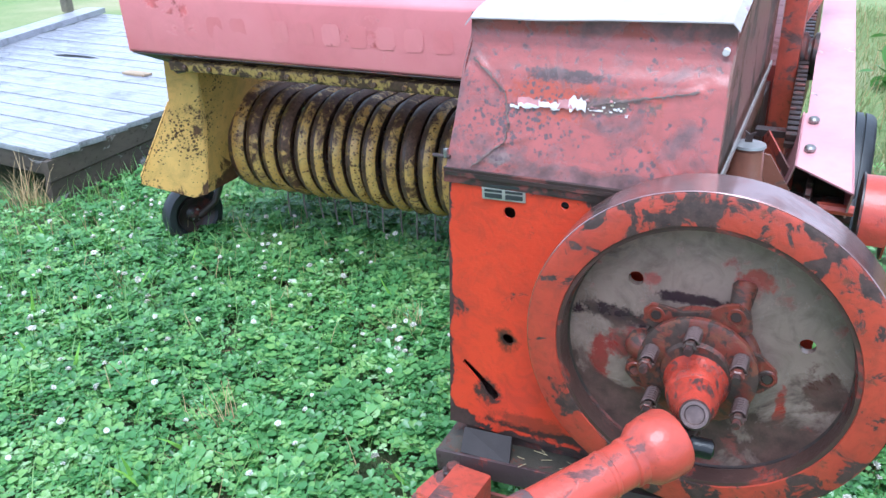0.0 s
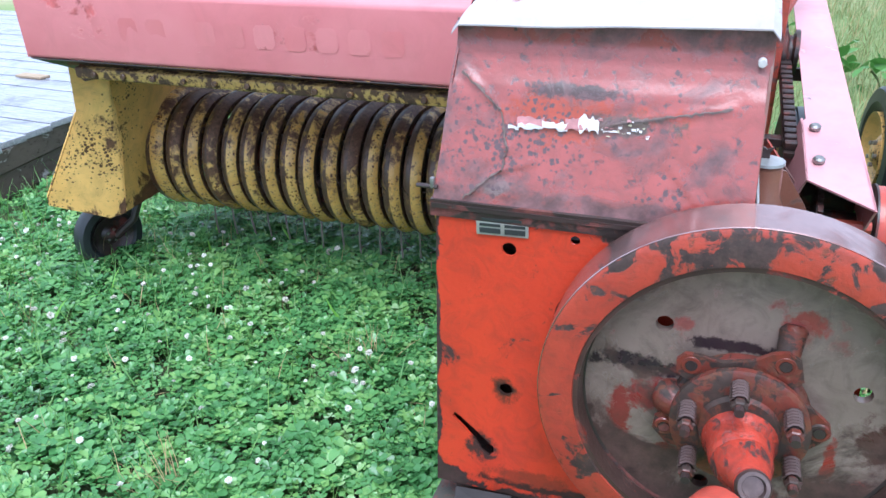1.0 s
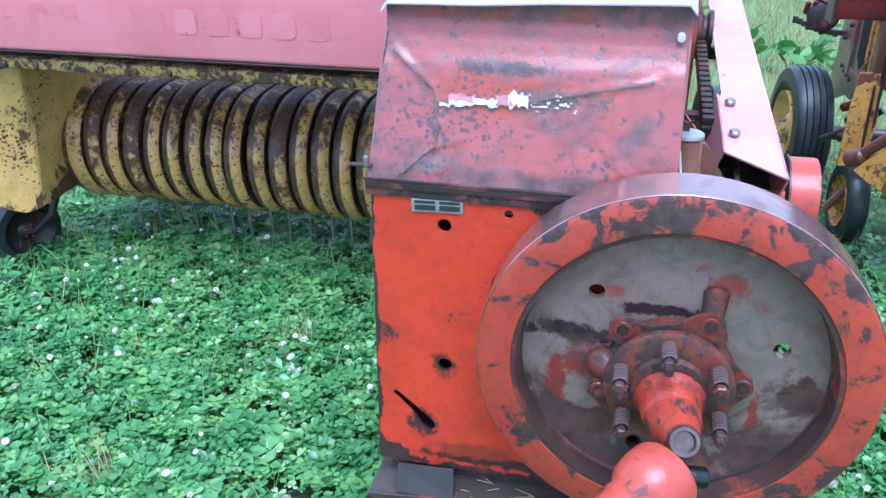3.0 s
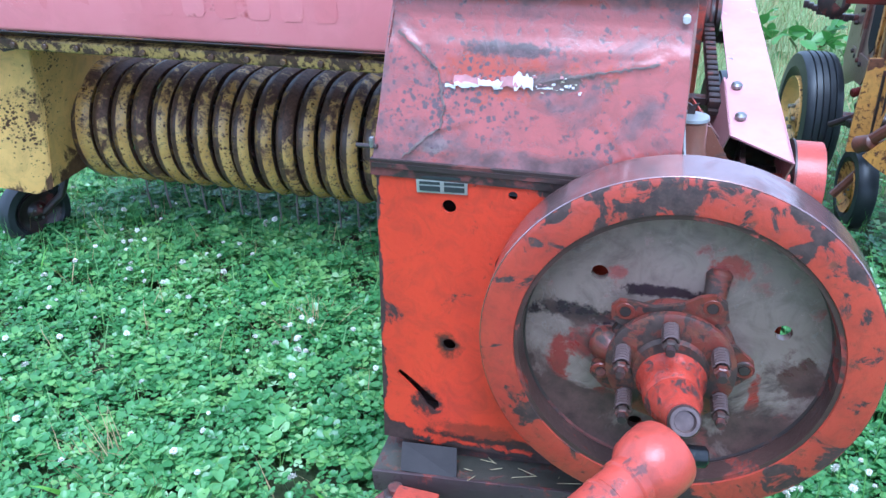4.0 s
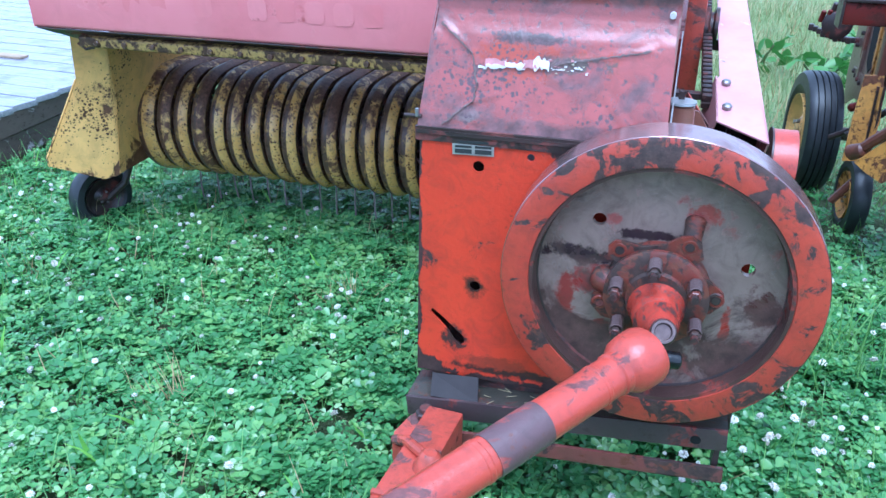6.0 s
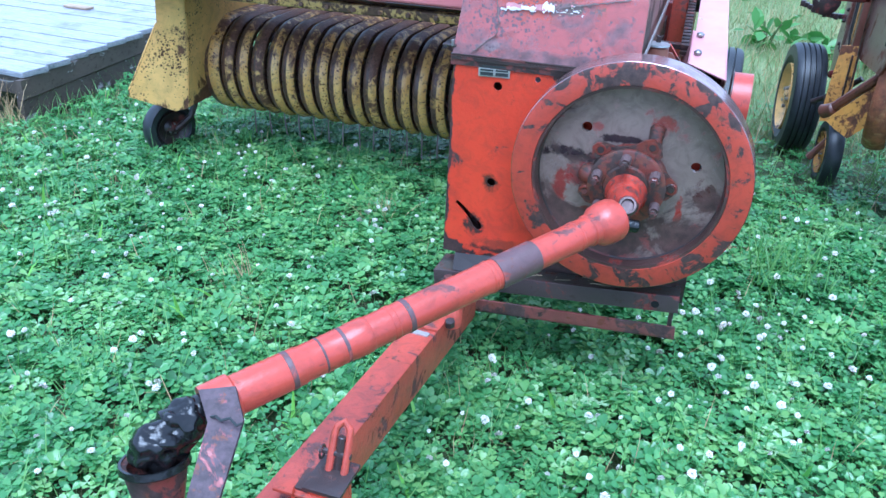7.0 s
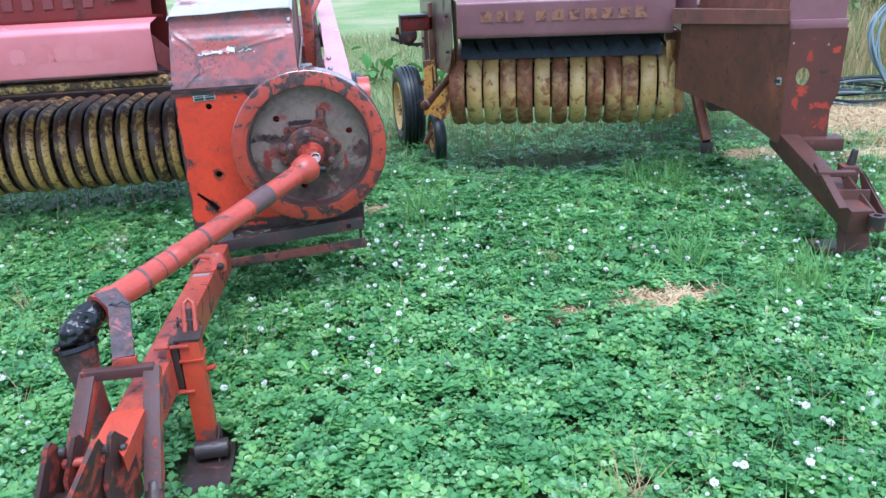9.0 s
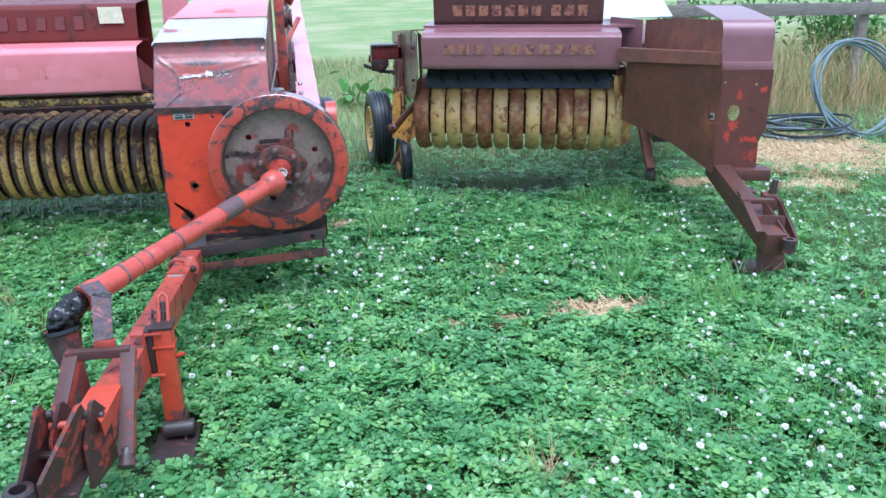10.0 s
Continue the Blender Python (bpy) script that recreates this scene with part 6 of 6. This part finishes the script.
while y < 3.6:
    inner = -0.01 - y * 0.19 + random.uniform(-0.015, 0.015)
    outer = -2.35 - 0.5 * y - random.uniform(0, 0.05)
    bm = B()
    box(bm, outer, inner, 0, pw, 0, 0.034, None, 0.004)
    for v in bm.verts:
        v.co.z += 0.004 * noise.noise((v.co.x, i * 3.1, 0.4))
    ob = part("plank", bm, DECK_WOOD, deck)
    ob.location = (0, y, 0.266)
    ob.rotation_euler = (random.uniform(-0.006, 0.006), 0, random.uniform(-0.003, 0.003))
    y += pw + gap
    i += 1
def along_edge(s, off, z):
    return Vector((-0.01 - s * 0.19 + off, s, z))
for z0, z1, off in ((0.155, 0.262, 0.0), (0.02, 0.145, -0.015)):
    part("skirt_board", slab(B(), [along_edge(-0.01, off - 0.03, z0), along_edge(3.6, off - 0.03, z0), along_edge(3.6, off - 0.03, z1), along_edge(-0.01, off - 0.03, z1)], (0.034, 0.008, 0)), SKIRT_WOOD, deck, "rough brown skirt board")
part("front_board", box(B(), -2.35, -0.06, 0.05, 0.085, 0.16, 0.262, None, 0.004), SKIRT_WOOD, deck)
part("corner_post", box(B(), -0.14, -0.05, 0.06, 0.15, 0.0, 0.26, None, 0.006), SKIRT_WOOD, deck)
for k in range(3):
    part("joist", box(B(), -0.95 - 0.6 * k, -0.87 - 0.6 * k, 0.09, 3.4, 0.10, 0.262), SKIRT_WOOD, deck)
part("end_lip", slab(B(), [(-2.30, 0.0, 0.302), (-4.15, 3.7, 0.302), (-4.36, 3.6, 0.302), (-2.51, -0.1, 0.302)], (0, 0, 0.055)), DECK_WOOD, deck, "raised plank along the far edge")
part("wood_chip", box(B(), -1.26, -1.03, 1.52, 1.60, 0.302, 0.318, None, 0.004), plain("pale_splintered_wood", (0.45, 0.33, 0.22), 0.7), deck, "pale splintered scrap of wood")
part("gap_hole", slab(B(), [(-2.44, 1.80, 0.3012), (-2.3, 1.79, 0.3012), (-1.94, 1.86, 0.3012), (-2.1, 1.88, 0.3012), (-2.35, 1.86, 0.3012)], (0, 0, 0.002)), HOLE, deck, "dark rotted gap in a plank")


# ---------------------------------------------------------------- plants on the ground
def mesh_from(name, verts, tris, material):
    me = bpy.data.meshes.new(name)
    verts = np.asarray(verts, dtype=np.float32).reshape(-1, 3)
    tris = np.asarray(tris, dtype=np.int32).reshape(-1, 3)
    me.vertices.add(len(verts))
    me.vertices.foreach_set("co", verts.ravel())
    me.loops.add(tris.size)
    me.loops.foreach_set("vertex_index", tris.ravel())
    me.polygons.add(len(tris))
    me.polygons.foreach_set("loop_start", np.arange(0, tris.size, 3, dtype=np.int32))
    me.update(calc_edges=True)
    me.materials.append(material)
    return me


def scatter(shape, tris, pos, yaw, tilt, roll, size):
    """Many copies of one small shape, each turned and scaled, as one vertex and one triangle array."""
    k, n = len(pos), len(shape)
    cz, sz, cx, sx, cy, sy = np.cos(yaw), np.sin(yaw), np.cos(tilt), np.sin(tilt), np.cos(roll), np.sin(roll)
    R = np.empty((k, 3, 3))
    R[:, 0, 0], R[:, 0, 1], R[:, 0, 2] = cz * cy - sz * sx * sy, -sz * cx, cz * sy + sz * sx * cy
    R[:, 1, 0], R[:, 1, 1], R[:, 1, 2] = sz * cy + cz * sx * sy, cz * cx, sz * sy - cz * sx * cy
    R[:, 2, 0], R[:, 2, 1], R[:, 2, 2] = -cx * sy, sx, cx * cy
    v = np.einsum("kij,nj->kni", R, np.asarray(shape)) * size[:, None, None] + pos[:, None, :]
    t = np.asarray(tris)[None] + (np.arange(k) * n)[:, None, None]
    return v.reshape(-1, 3), t.reshape(-1, 3)


def trefoil():
    """One clover leaf: three notched, folded leaflets joined at a shared middle."""
    leaflet = [(-0.36, 0.48, 0.12), (-0.45, 0.80, 0.1), (-0.24, 1.05, 0.05), (0, 0.97, -0.03), (0.24, 1.05, 0.05), (0.45, 0.80, 0.1), (0.36, 0.48, 0.12), (0, 0.55, -0.03)]
    vs, ts = [(0, 0, 0)], []
    for j in range(3):
        a = 2 * math.pi * j / 3
        c, s = math.cos(a), math.sin(a)
        b = len(vs)
        for x, yv, z in leaflet:
            vs.append((c * x - s * yv, s * x + c * yv, z + 0.12 * yv))
        m = b + 7
        ts += [(0, m, b), (b, m, b + 1), (b + 1, m, b + 2), (b + 2, m, b + 3), (b + 3, m, b + 4), (b + 4, m, b + 5), (b + 5, m, b + 6), (b + 6, m, 0)]
    return np.array(vs), ts


def simple_trefoil():
    vs, ts = [(0, 0, 0)], []
    for j in range(3):
        a = 2 * math.pi * j / 3
        c, s = math.cos(a), math.sin(a)
        b = len(vs)
        for x, yv, z in ((-0.42, 0.65, 0.12), (0, 1.02, 0.0), (0.42, 0.65, 0.12)):
            vs.append((c * x - s * yv, s * x + c * yv, z + 0.1 * yv))
        ts += [(0, b + 1, b), (0, b + 2, b + 1)]
    return np.array(vs), ts


rng = np.random.default_rng(12)
field_w = rng.uniform(0, 6.28, (10, 2))
field_k = rng.normal(0, 1, (10, 2)) * np.array([1.2, 1.2, 2, 2, 3, 3, 5, 5, 7, 7])[:, None]


def field(x, y):
    """A smooth uneven field in about 0 to 1, for patches and heights."""
    s = 0
    for (kx, ky), (p, _) in zip(field_k, field_w):
        s = s + np.sin(kx * x + ky * y + p) / (1 + 0.25 * math.hypot(kx, ky))
    return np.clip(0.5 + 0.16 * s, 0, 1)


tuft_w = rng.uniform(0, 6.28, 36)
tuft_a = rng.uniform(0, 6.28, 36)
tuft_k = np.stack([np.cos(tuft_a), np.sin(tuft_a)], 1) * rng.uniform(12, 48, 36)[:, None]


def tufts(x, y):
    """Small mounds and hollows of the leaf canopy, a hand's width to two across, about 0 to 1."""
    s = 0
    for (kx, ky), p in zip(tuft_k, tuft_w):
        s = s + np.sin(kx * x + ky * y + p)
    return np.clip(0.5 + 0.075 * s, 0, 1)


BARE = [(1.85, -0.39, 0.27, 0.13), (1.38, -0.425, 0.09, 0.06), (1.13, -0.45, 0.07, 0.05), (3.27, 1.58, 0.26, 0.14), (0.70, 1.10, 0.13, 0.1), (4.1, 1.37, 0.3, 0.15), (4.6, 2.3, 0.8, 0.7), (1.45, 0.2, 0.08, 0.06)]


CLEAR = [(1.95, 1.78, 0.75, 0.24), (0.012, -1.18, 0.15, 0.23), (3.0, -0.12, 0.12, 0.08)]


def bare(x, y):
    b = np.zeros_like(x)
    for cx, cy, rx, ry in BARE + CLEAR:
        b = np.maximum(b, 1 - ((x - cx) / rx) ** 2 - ((y - cy) / ry) ** 2)
    return b


def spots(count, x0, x1, y0, y1, keep=0.0, clear=0.0):
    x, y = rng.uniform(x0, x1, count), rng.uniform(y0, y1, count)
    c, s = math.cos(radians(4)), math.sin(radians(4))
    u, w = c * (x + 3.0) - s * (y - 1.245), s * (x + 3.0) + c * (y - 1.245)
    on_deck = (w > -0.02) & (u < 0.03 - 0.19 * w)
    ok = ~on_deck & (rng.random(count) > bare(x, y) * 1.4 + clear) & (field(x * 0.8 + 3, y * 0.8) >= keep * rng.random(count))
    return x[ok], y[ok]


# The palest stop paints whitish wet glare onto some of the leaves.
CLOVER = leafy("clover_leaf", (0.025, 0.14, 0.05), (0.17, 0.45, 0.15), 0.15, 0.34,
               [(0.04, (0.052, 0.14, 0.043)), (0.3, (0.104, 0.275, 0.088)), (0.58, (0.168, 0.375, 0.122)), (0.8, (0.27, 0.48, 0.14)), (0.94, (0.455, 0.64, 0.35))])
GRASS = leafy("grass_blade", (0.1, 0.27, 0.05), (0.27, 0.45, 0.13), 0.4, 0.35)
LAWN = leafy("lawn_blade", (0.13, 0.2, 0.06), (0.42, 0.43, 0.2), 0.5, 0.3)
STRAW = leafy("pale_straw", (0.5, 0.33, 0.17), (0.82, 0.66, 0.4), 0.6, 0.2)
DRY = leafy("dry_grass", (0.34, 0.22, 0.1), (0.6, 0.45, 0.24), 0.7, 0.2)


def clover_patch(name, count, x0, x1, y0, y1, shape, size, label, fade=0.7):
    x, y = spots(count, x0, x1, y0, y1)
    m = tufts(x, y)
    rim = np.minimum(np.minimum(x - x0, x1 - x), np.minimum(y - y0, y1 - y)) / fade
    thick = (rng.random(len(x)) < 0.5 + 0.9 * m) & (rng.random(len(x)) < rim)
    x, y, m = x[thick], y[thick], m[thick]
    k = len(x)
    h = 0.018 + (0.03 + 0.022 * field(x, y) + 0.022 * m) * rng.random(k) ** 0.4
    v, t = scatter(*shape, np.stack([x, y, h], 1), rng.uniform(0, 6.28, k), rng.normal(0, 0.24, k), rng.normal(0, 0.24, k), size * (0.75 + 0.5 * m) * rng.choice([0.6, 0.85, 1.0, 1.2, 1.45], k) * rng.uniform(0.9, 1.1, k))
    tagged(new(name, mesh_from(name, v, t, CLOVER)), label, "clover", kind="stuff")


clover_patch("clover_carpet", 104000, -3.0, 3.5, -2.4, 2.1, trefoil(), 0.0205, "dense carpet of green white-clover leaves")
clover_patch("clover_margin", 165000, -7.0, 8.5, -6.0, 4.2, simple_trefoil(), 0.0195, "green clover leaves at the edge of the lawn", 2.2)


def blades(name, count, x0, x1, y0, y1, lo, hi, width, material, label, keep=0.0, lean=0.35):
    x, y = spots(count, x0, x1, y0, y1, keep)
    k = len(x)
    shape = np.array([(-0.5, 0, 0), (0.5, 0, 0), (-0.4, 0.12, 0.4), (0.4, 0.12, 0.4), (-0.2, 0.35, 0.78), (0.2, 0.35, 0.78), (0, 0.6, 1.0)])
    tri = [(0, 1, 3), (0, 3, 2), (2, 3, 5), (2, 5, 4), (4, 5, 6)]
    length = rng.uniform(lo, hi, k)
    v, t = scatter(shape, tri, np.stack([x, y, np.zeros(k)], 1), rng.uniform(0, 6.28, k), rng.normal(0, lean, k), rng.normal(0, lean * 0.6, k), np.ones(k))
    base = np.repeat(np.stack([x, y, np.zeros(k)], 1), len(shape), 0)
    d = v - base
    stretch = np.repeat(length, len(shape))[:, None]
    local = np.tile(shape, (k, 1))
    across = d - 0
    v = base + d * stretch
    # keep the blade narrow while its length varies
    yaw_dir = (v.reshape(k, len(shape), 3)[:, 1] - v.reshape(k, len(shape), 3)[:, 0])
    yaw_dir /= np.linalg.norm(yaw_dir, axis=1)[:, None] + 1e-9
    off = np.repeat(yaw_dir, len(shape), 0) * (local[:, :1] * (width - stretch))
    v = v + off
    tagged(new(name, mesh_from(name, v, t, material)), label, "grass", kind="stuff")


blades("grass_in_clover", 24000, -3.5, 5.0, -3.0, 3.2, 0.09, 0.19, 0.005, GRASS, "thin green grass blades among the clover", 0.8)
blades("grass_tufts", 14000, 0.6, 4.6, -1.7, 1.9, 0.09, 0.2, 0.0045, GRASS, "taller green grass tufts between the clover", 1.25, 0.4)
FRESH = leafy("fresh_broad_leaf", (0.16, 0.42, 0.06), (0.34, 0.62, 0.1), 0.3, 0.35)
blades("broad_leaves", 900, -3.0, 3.6, -2.6, 2.0, 0.07, 0.15, 0.02, FRESH, "bright green broad weed leaves in the clover", 0.9, 0.6)
for kx, ky, reach, many in ((2.43, 1.15, 0.18, 130), (2.39, -0.45, 0.10, 90), (2.06, -0.07, 0.08, 60), (0.95, 0.9, 0.14, 120), (3.0, 0.2, 0.12, 80)):
    blades("grass_clump", many, kx - reach, kx + reach, ky - reach, ky + reach, 0.14, 0.3, 0.006, GRASS, "tall green grass clump standing out of the clover", 0.0, 0.3)
for kx, ky, many in ((1.23, -1.59, 50), (-0.66, 0.81, 40), (-0.95, 0.1, 30), (1.7, -1.1, 25)):
    blades("dry_tuft", many, kx - 0.07, kx + 0.07, ky - 0.07, ky + 0.07, 0.1, 0.2, 0.004, DRY, "small tuft of dry yellow grass in the clover", 0.0, 0.5)
blades("dead_bits", 4500, -3.0, 4.0, -2.6, 2.0, 0.09, 0.17, 0.004, DRY, "dry yellow grass bits among the clover", 0.95, 0.7)
blades("lawn_grass", 46000, -2.5, 8.0, 2.6, 10.0, 0.06, 0.16, 0.007, LAWN, "short lawn grass behind the balers")
blades("dry_stalks", 5000, -2.0, 8.0, 2.5, 10.0, 0.1, 0.25, 0.006, DRY, "dry yellow grass stalks in the lawn")


def straw(count):
    xs, ys = [], []
    for cx, cy, rx, ry in BARE:
        n = int(count * rx * ry)
        a, r = rng.uniform(0, 6.28, n), np.sqrt(rng.random(n)) * 1.05
        xs.append(cx + rx * r * np.cos(a))
        ys.append(cy + ry * r * np.sin(a))
    x, y = np.concatenate(xs), np.concatenate(ys)
    k = len(x)
    shape = np.array([(-0.5, 0, 0), (0.5, 0, 0), (0.5, 0.04, 0.006), (-0.5, 0.04, 0.006)])
    v, t = scatter(shape, [(0, 1, 2), (0, 2, 3)], np.stack([x, y, rng.uniform(0.012, 0.055, k)], 1), rng.uniform(0, 6.28, k), rng.normal(0, 0.3, k), rng.normal(0, 0.3, k), rng.uniform(0.05, 0.12, k))
    tagged(new("straw_litter", mesh_from("straw_litter", v, t, STRAW)), "pale dry straw lying on bare patches", "straw", kind="stuff")


straw(34000)


def flowers(count):
    """White clover heads: loose tufts of narrow petals, the lower ones drooping and turning pink-brown."""
    head, tri = [], []
    rnd = random.Random(4)
    for k in range(30):
        h = 1 - 1.55 * (k + 0.5) / 30
        a = 2.39996 * k
        w = math.sqrt(max(0.05, 1 - h * h))
        up = Vector((w * math.cos(a), w * math.sin(a), 0.75 * h)).normalized()
        side = up.cross(Vector((0, 0, 1))).normalized()
        o = up.cross(side)
        i = len(head)
        r = rnd.uniform(0.85, 1.15)
        for p in (up * 0.25 + side * 0.1, up * 0.25 - side * 0.1, up * r + side * 0.2, up * (r + 0.12) + o * 0.08, up * r - side * 0.2, up * 0.8 * r + o * 0.18):
            head.append((p.x, p.y, p.z * 0.85))
        tri += [(i, i + 2, i + 3), (i, i + 3, i + 1), (i + 1, i + 3, i + 4), (i, i + 5, i + 2), (i + 1, i + 4, i + 5)]
    cx, cy = spots(count * 2 // 3, -2.7, 4.6, -2.6, 1.6, 0.8)
    pick = rng.integers(0, len(cx), count)
    x, y = cx[pick] + rng.normal(0, 0.11, count), cy[pick] + rng.normal(0, 0.11, count)
    ok = (bare(x, y) <= 0) & ((x > 0.3) | (rng.random(count) < 0.4))
    x, y = x[ok], y[ok]
    c, sn = math.cos(radians(4)), math.sin(radians(4))
    keep = sn * (x + 3.0) + c * (y - 1.245) < -0.05
    keep |= (c * (x + 3.0) - sn * (y - 1.245)) > 0.1
    x, y = x[keep], y[keep]
    k = len(x)
    z = 0.085 + 0.05 * rng.random(k)
    white = leafy("clover_flower", (0.5, 0.33, 0.3), (0.92, 0.9, 0.88), 0.6, 0.2, [(0.0, (0.5, 0.3, 0.2)), (0.08, (0.74, 0.6, 0.48)), (0.22, (0.88, 0.83, 0.74)), (1.0, (0.95, 0.94, 0.88))])
    v, t = scatter(np.array(head), tri, np.stack([x, y, z], 1), rng.uniform(0, 6.28, k), rng.normal(0, 0.35, k), rng.normal(0, 0.35, k), rng.choice([0.0055, 0.0075, 0.009, 0.0115], k))
    tagged(new("clover_flowers", mesh_from("clover_flowers", v, t, white)), "white clover flower heads dotted over the lawn", "flowers", kind="stuff")
    stem = np.array([(-0.0012, 0, 0), (0.0012, 0, 0), (0, 0.0015, 0), (-0.0012, 0, -0.1), (0.0012, 0, -0.1), (0, 0.0015, -0.1)])
    v, t = scatter(stem, [(0, 1, 4), (0, 4, 3), (1, 2, 5), (1, 5, 4), (2, 0, 3), (2, 3, 5)], np.stack([x, y, z], 1), rng.uniform(0, 6.28, k), rng.normal(0, 0.1, k), rng.normal(0, 0.1, k), np.ones(k))
    tagged(new("flower_stems", mesh_from("flower_stems", v, t, GRASS)), "thin green clover flower stems", "stems", kind="stuff")


flowers(2300)

# ---------------------------------------------------------------- hose, fence, weeds
HOSE = plain("grey_green_hose", (0.17, 0.22, 0.22), 0.35, 0.0, 0.3, 6)
coil = thing("hose_coil", "coil of grey-green plastic water pipe leaning upright by the fence", "hose", pose(5.45, 3.05, 0))
random.seed(3)
for k in range(6):
    r = 0.41 + random.uniform(-0.03, 0.03)
    w = random.uniform(-0.05, 0.05)
    tiltx = random.uniform(-0.06, 0.06)
    pts = [(r * math.cos(a) * 1.02 + 0.02 * math.sin(3 * a + k), w + 0.03 * math.sin(2 * a + k) - 0.12 + 0.18 * math.sin(a), 0.45 + r * math.sin(a) * 0.98 + tiltx * math.cos(a)) for a in [2 * math.pi * i / 40 for i in range(40)]]
    part("pipe_loop", pipe(B(), pts, 0.011, 8, True), HOSE, coil)
flat = thing("flat_hose_coil", "flattened coil of black plastic pipe lying on the grass", "hose", pose(5.0, 3.0, 0))
DARKHOSE = plain("black_plastic_pipe", (0.03, 0.034, 0.036), 0.3, 0.0, 0.3, 6)
for k in range(9):
    rx, ry = 0.42 + random.uniform(-0.12, 0.08), 0.3 + random.uniform(-0.08, 0.06)
    zc = 0.03 + k * 0.016
    ox, oy = random.uniform(-0.06, 0.06), random.uniform(-0.06, 0.06)
    pts = [(ox + rx * math.cos(a), oy + ry * math.sin(a), zc + 0.02 * math.sin(2 * a + k)) for a in [2 * math.pi * i / 32 for i in range(32)]]
    part("pipe_loop", pipe(B(), pts, 0.011, 8, True), DARKHOSE if k % 3 else HOSE, flat)

FENCE_WOOD = wood_material("grey_fence_wood", (0.28, 0.25, 0.21), (0.12, 0.1, 0.08), 0.7)
fence = thing("rail_fence", "weathered grey wooden post and rail fence behind weeds", "fence", pose(6.0, 4.6, 0, 0, 0, -8))
for k in range(-1, 5):
    part("fence_post", box(B(), -0.05 + k * 2.0 + 0.55, 0.05 + k * 2.0 + 0.55, -0.05, 0.05, 0, 1.15, None, 0.008), FENCE_WOOD, fence)
for z in (0.98,):
    part("fence_rail", box(B(), -2.2, 9.0, -0.09, -0.055, z, z + 0.13, None, 0.006), FENCE_WOOD, fence)
pole = thing("far_post", "lone dark wooden post in the meadow", "post", pose(-9.4, 6.8, 0))
part("post", box(B(), -0.06, 0.06, -0.06, 0.06, 0, 1.4, None, 0.01), FENCE_WOOD, pole)


def weeds(name, count, x0, x1, y0, y1, hi, material, label, width=0.007):
    blades(name, count, x0, x1, y0, y1, hi * 0.4, hi, width, material, label, 0.0, 0.16)


weeds("dry_corner_grass", 70, -3.2, -2.98, 1.08, 1.22, 0.34, DRY, "dry bent grass stems at the deck corner", 0.005)
weeds("tall_dry_grass", 9000, 4.2, 13.0, 3.7, 7.5, 0.9, DRY, "tall dry grass along the fence")
weeds("tall_green_grass", 7000, 3.8, 13.0, 4.2, 8.5, 0.75, GRASS, "tall green weeds along the fence")


def bush(name, cx, cy, w, d, h, count, label, stalks=26, reach=(0.05, 0.1), tissue=None):
    b = thing(name, label, "bush", pose(cx, cy, 0))
    tips = []
    for k in range(stalks):
        stems = B()
        a, r = rng.uniform(0, 6.28), rng.uniform(0.1, 1)
        top = (w * r * math.cos(a), d * r * math.sin(a), h * rng.uniform(0.5, 1.0))
        pipe(stems, [(top[0] * 0.3, top[1] * 0.3, 0), (top[0] * 0.6, top[1] * 0.6, top[2] * 0.6), top], 0.009, 5)
        tips.append(top)
        part("stem", stems, STALK, b)
    t = np.array(tips)[rng.integers(0, len(tips), count)]
    f = rng.uniform(0.35, 1.05, count)[:, None]
    p = t * np.stack([f[:, 0] ** 0.7, f[:, 0] ** 0.7, f[:, 0]], 1) + rng.normal(0, 0.10, (count, 3))
    p[:, 2] = np.abs(p[:, 2])
    leaf = np.array([(0, 0, 0), (-0.3, 0.4, 0.06), (-0.25, 0.75, 0.05), (0, 1.1, -0.05), (0.25, 0.75, 0.05), (0.3, 0.4, 0.06), (0, 0.55, -0.02)])
    tri = [(0, 6, 1), (1, 6, 2), (2, 6, 3), (3, 6, 4), (4, 6, 5), (5, 6, 0)]
    v, tt = scatter(leaf, tri, p, rng.uniform(0, 6.28, count), rng.normal(0, 0.6, count), rng.normal(0, 0.6, count), rng.uniform(*reach, count))
    ob = new("leaves", mesh_from("leaves", v, tt, tissue or BUSH))
    ob.parent = b


DOCK = leafy("dock_leaf", (0.07, 0.2, 0.035), (0.15, 0.33, 0.07), 0.35, 0.3)
STALK = plain("green_stalk", (0.12, 0.16, 0.05), 0.6)
BUSH = leafy("bush_leaf", (0.05, 0.14, 0.03), (0.16, 0.32, 0.07), 0.45, 0.3)
for cx, cy, w, d, h in ((5.6, 6.0, 0.9, 0.6, 1.2), (7.2, 5.8, 1.0, 0.6, 1.35), (9.0, 5.6, 1.0, 0.6, 1.2), (11.0, 5.5, 1.1, 0.6, 1.4), (13.2, 5.6, 1.2, 0.7, 1.4)):
    bush("bramble_bush", cx, cy, w, d, h, 1500, "leafy green bramble bush along the fence")
for cx, cy in ((1.45, 5.3), (1.75, 5.0), (1.0, 5.6)):
    bush("dock_plant", cx, cy, 0.16, 0.14, 0.24, 34, "broad-leaved green weed in the lawn", 6, (0.1, 0.17), DOCK)
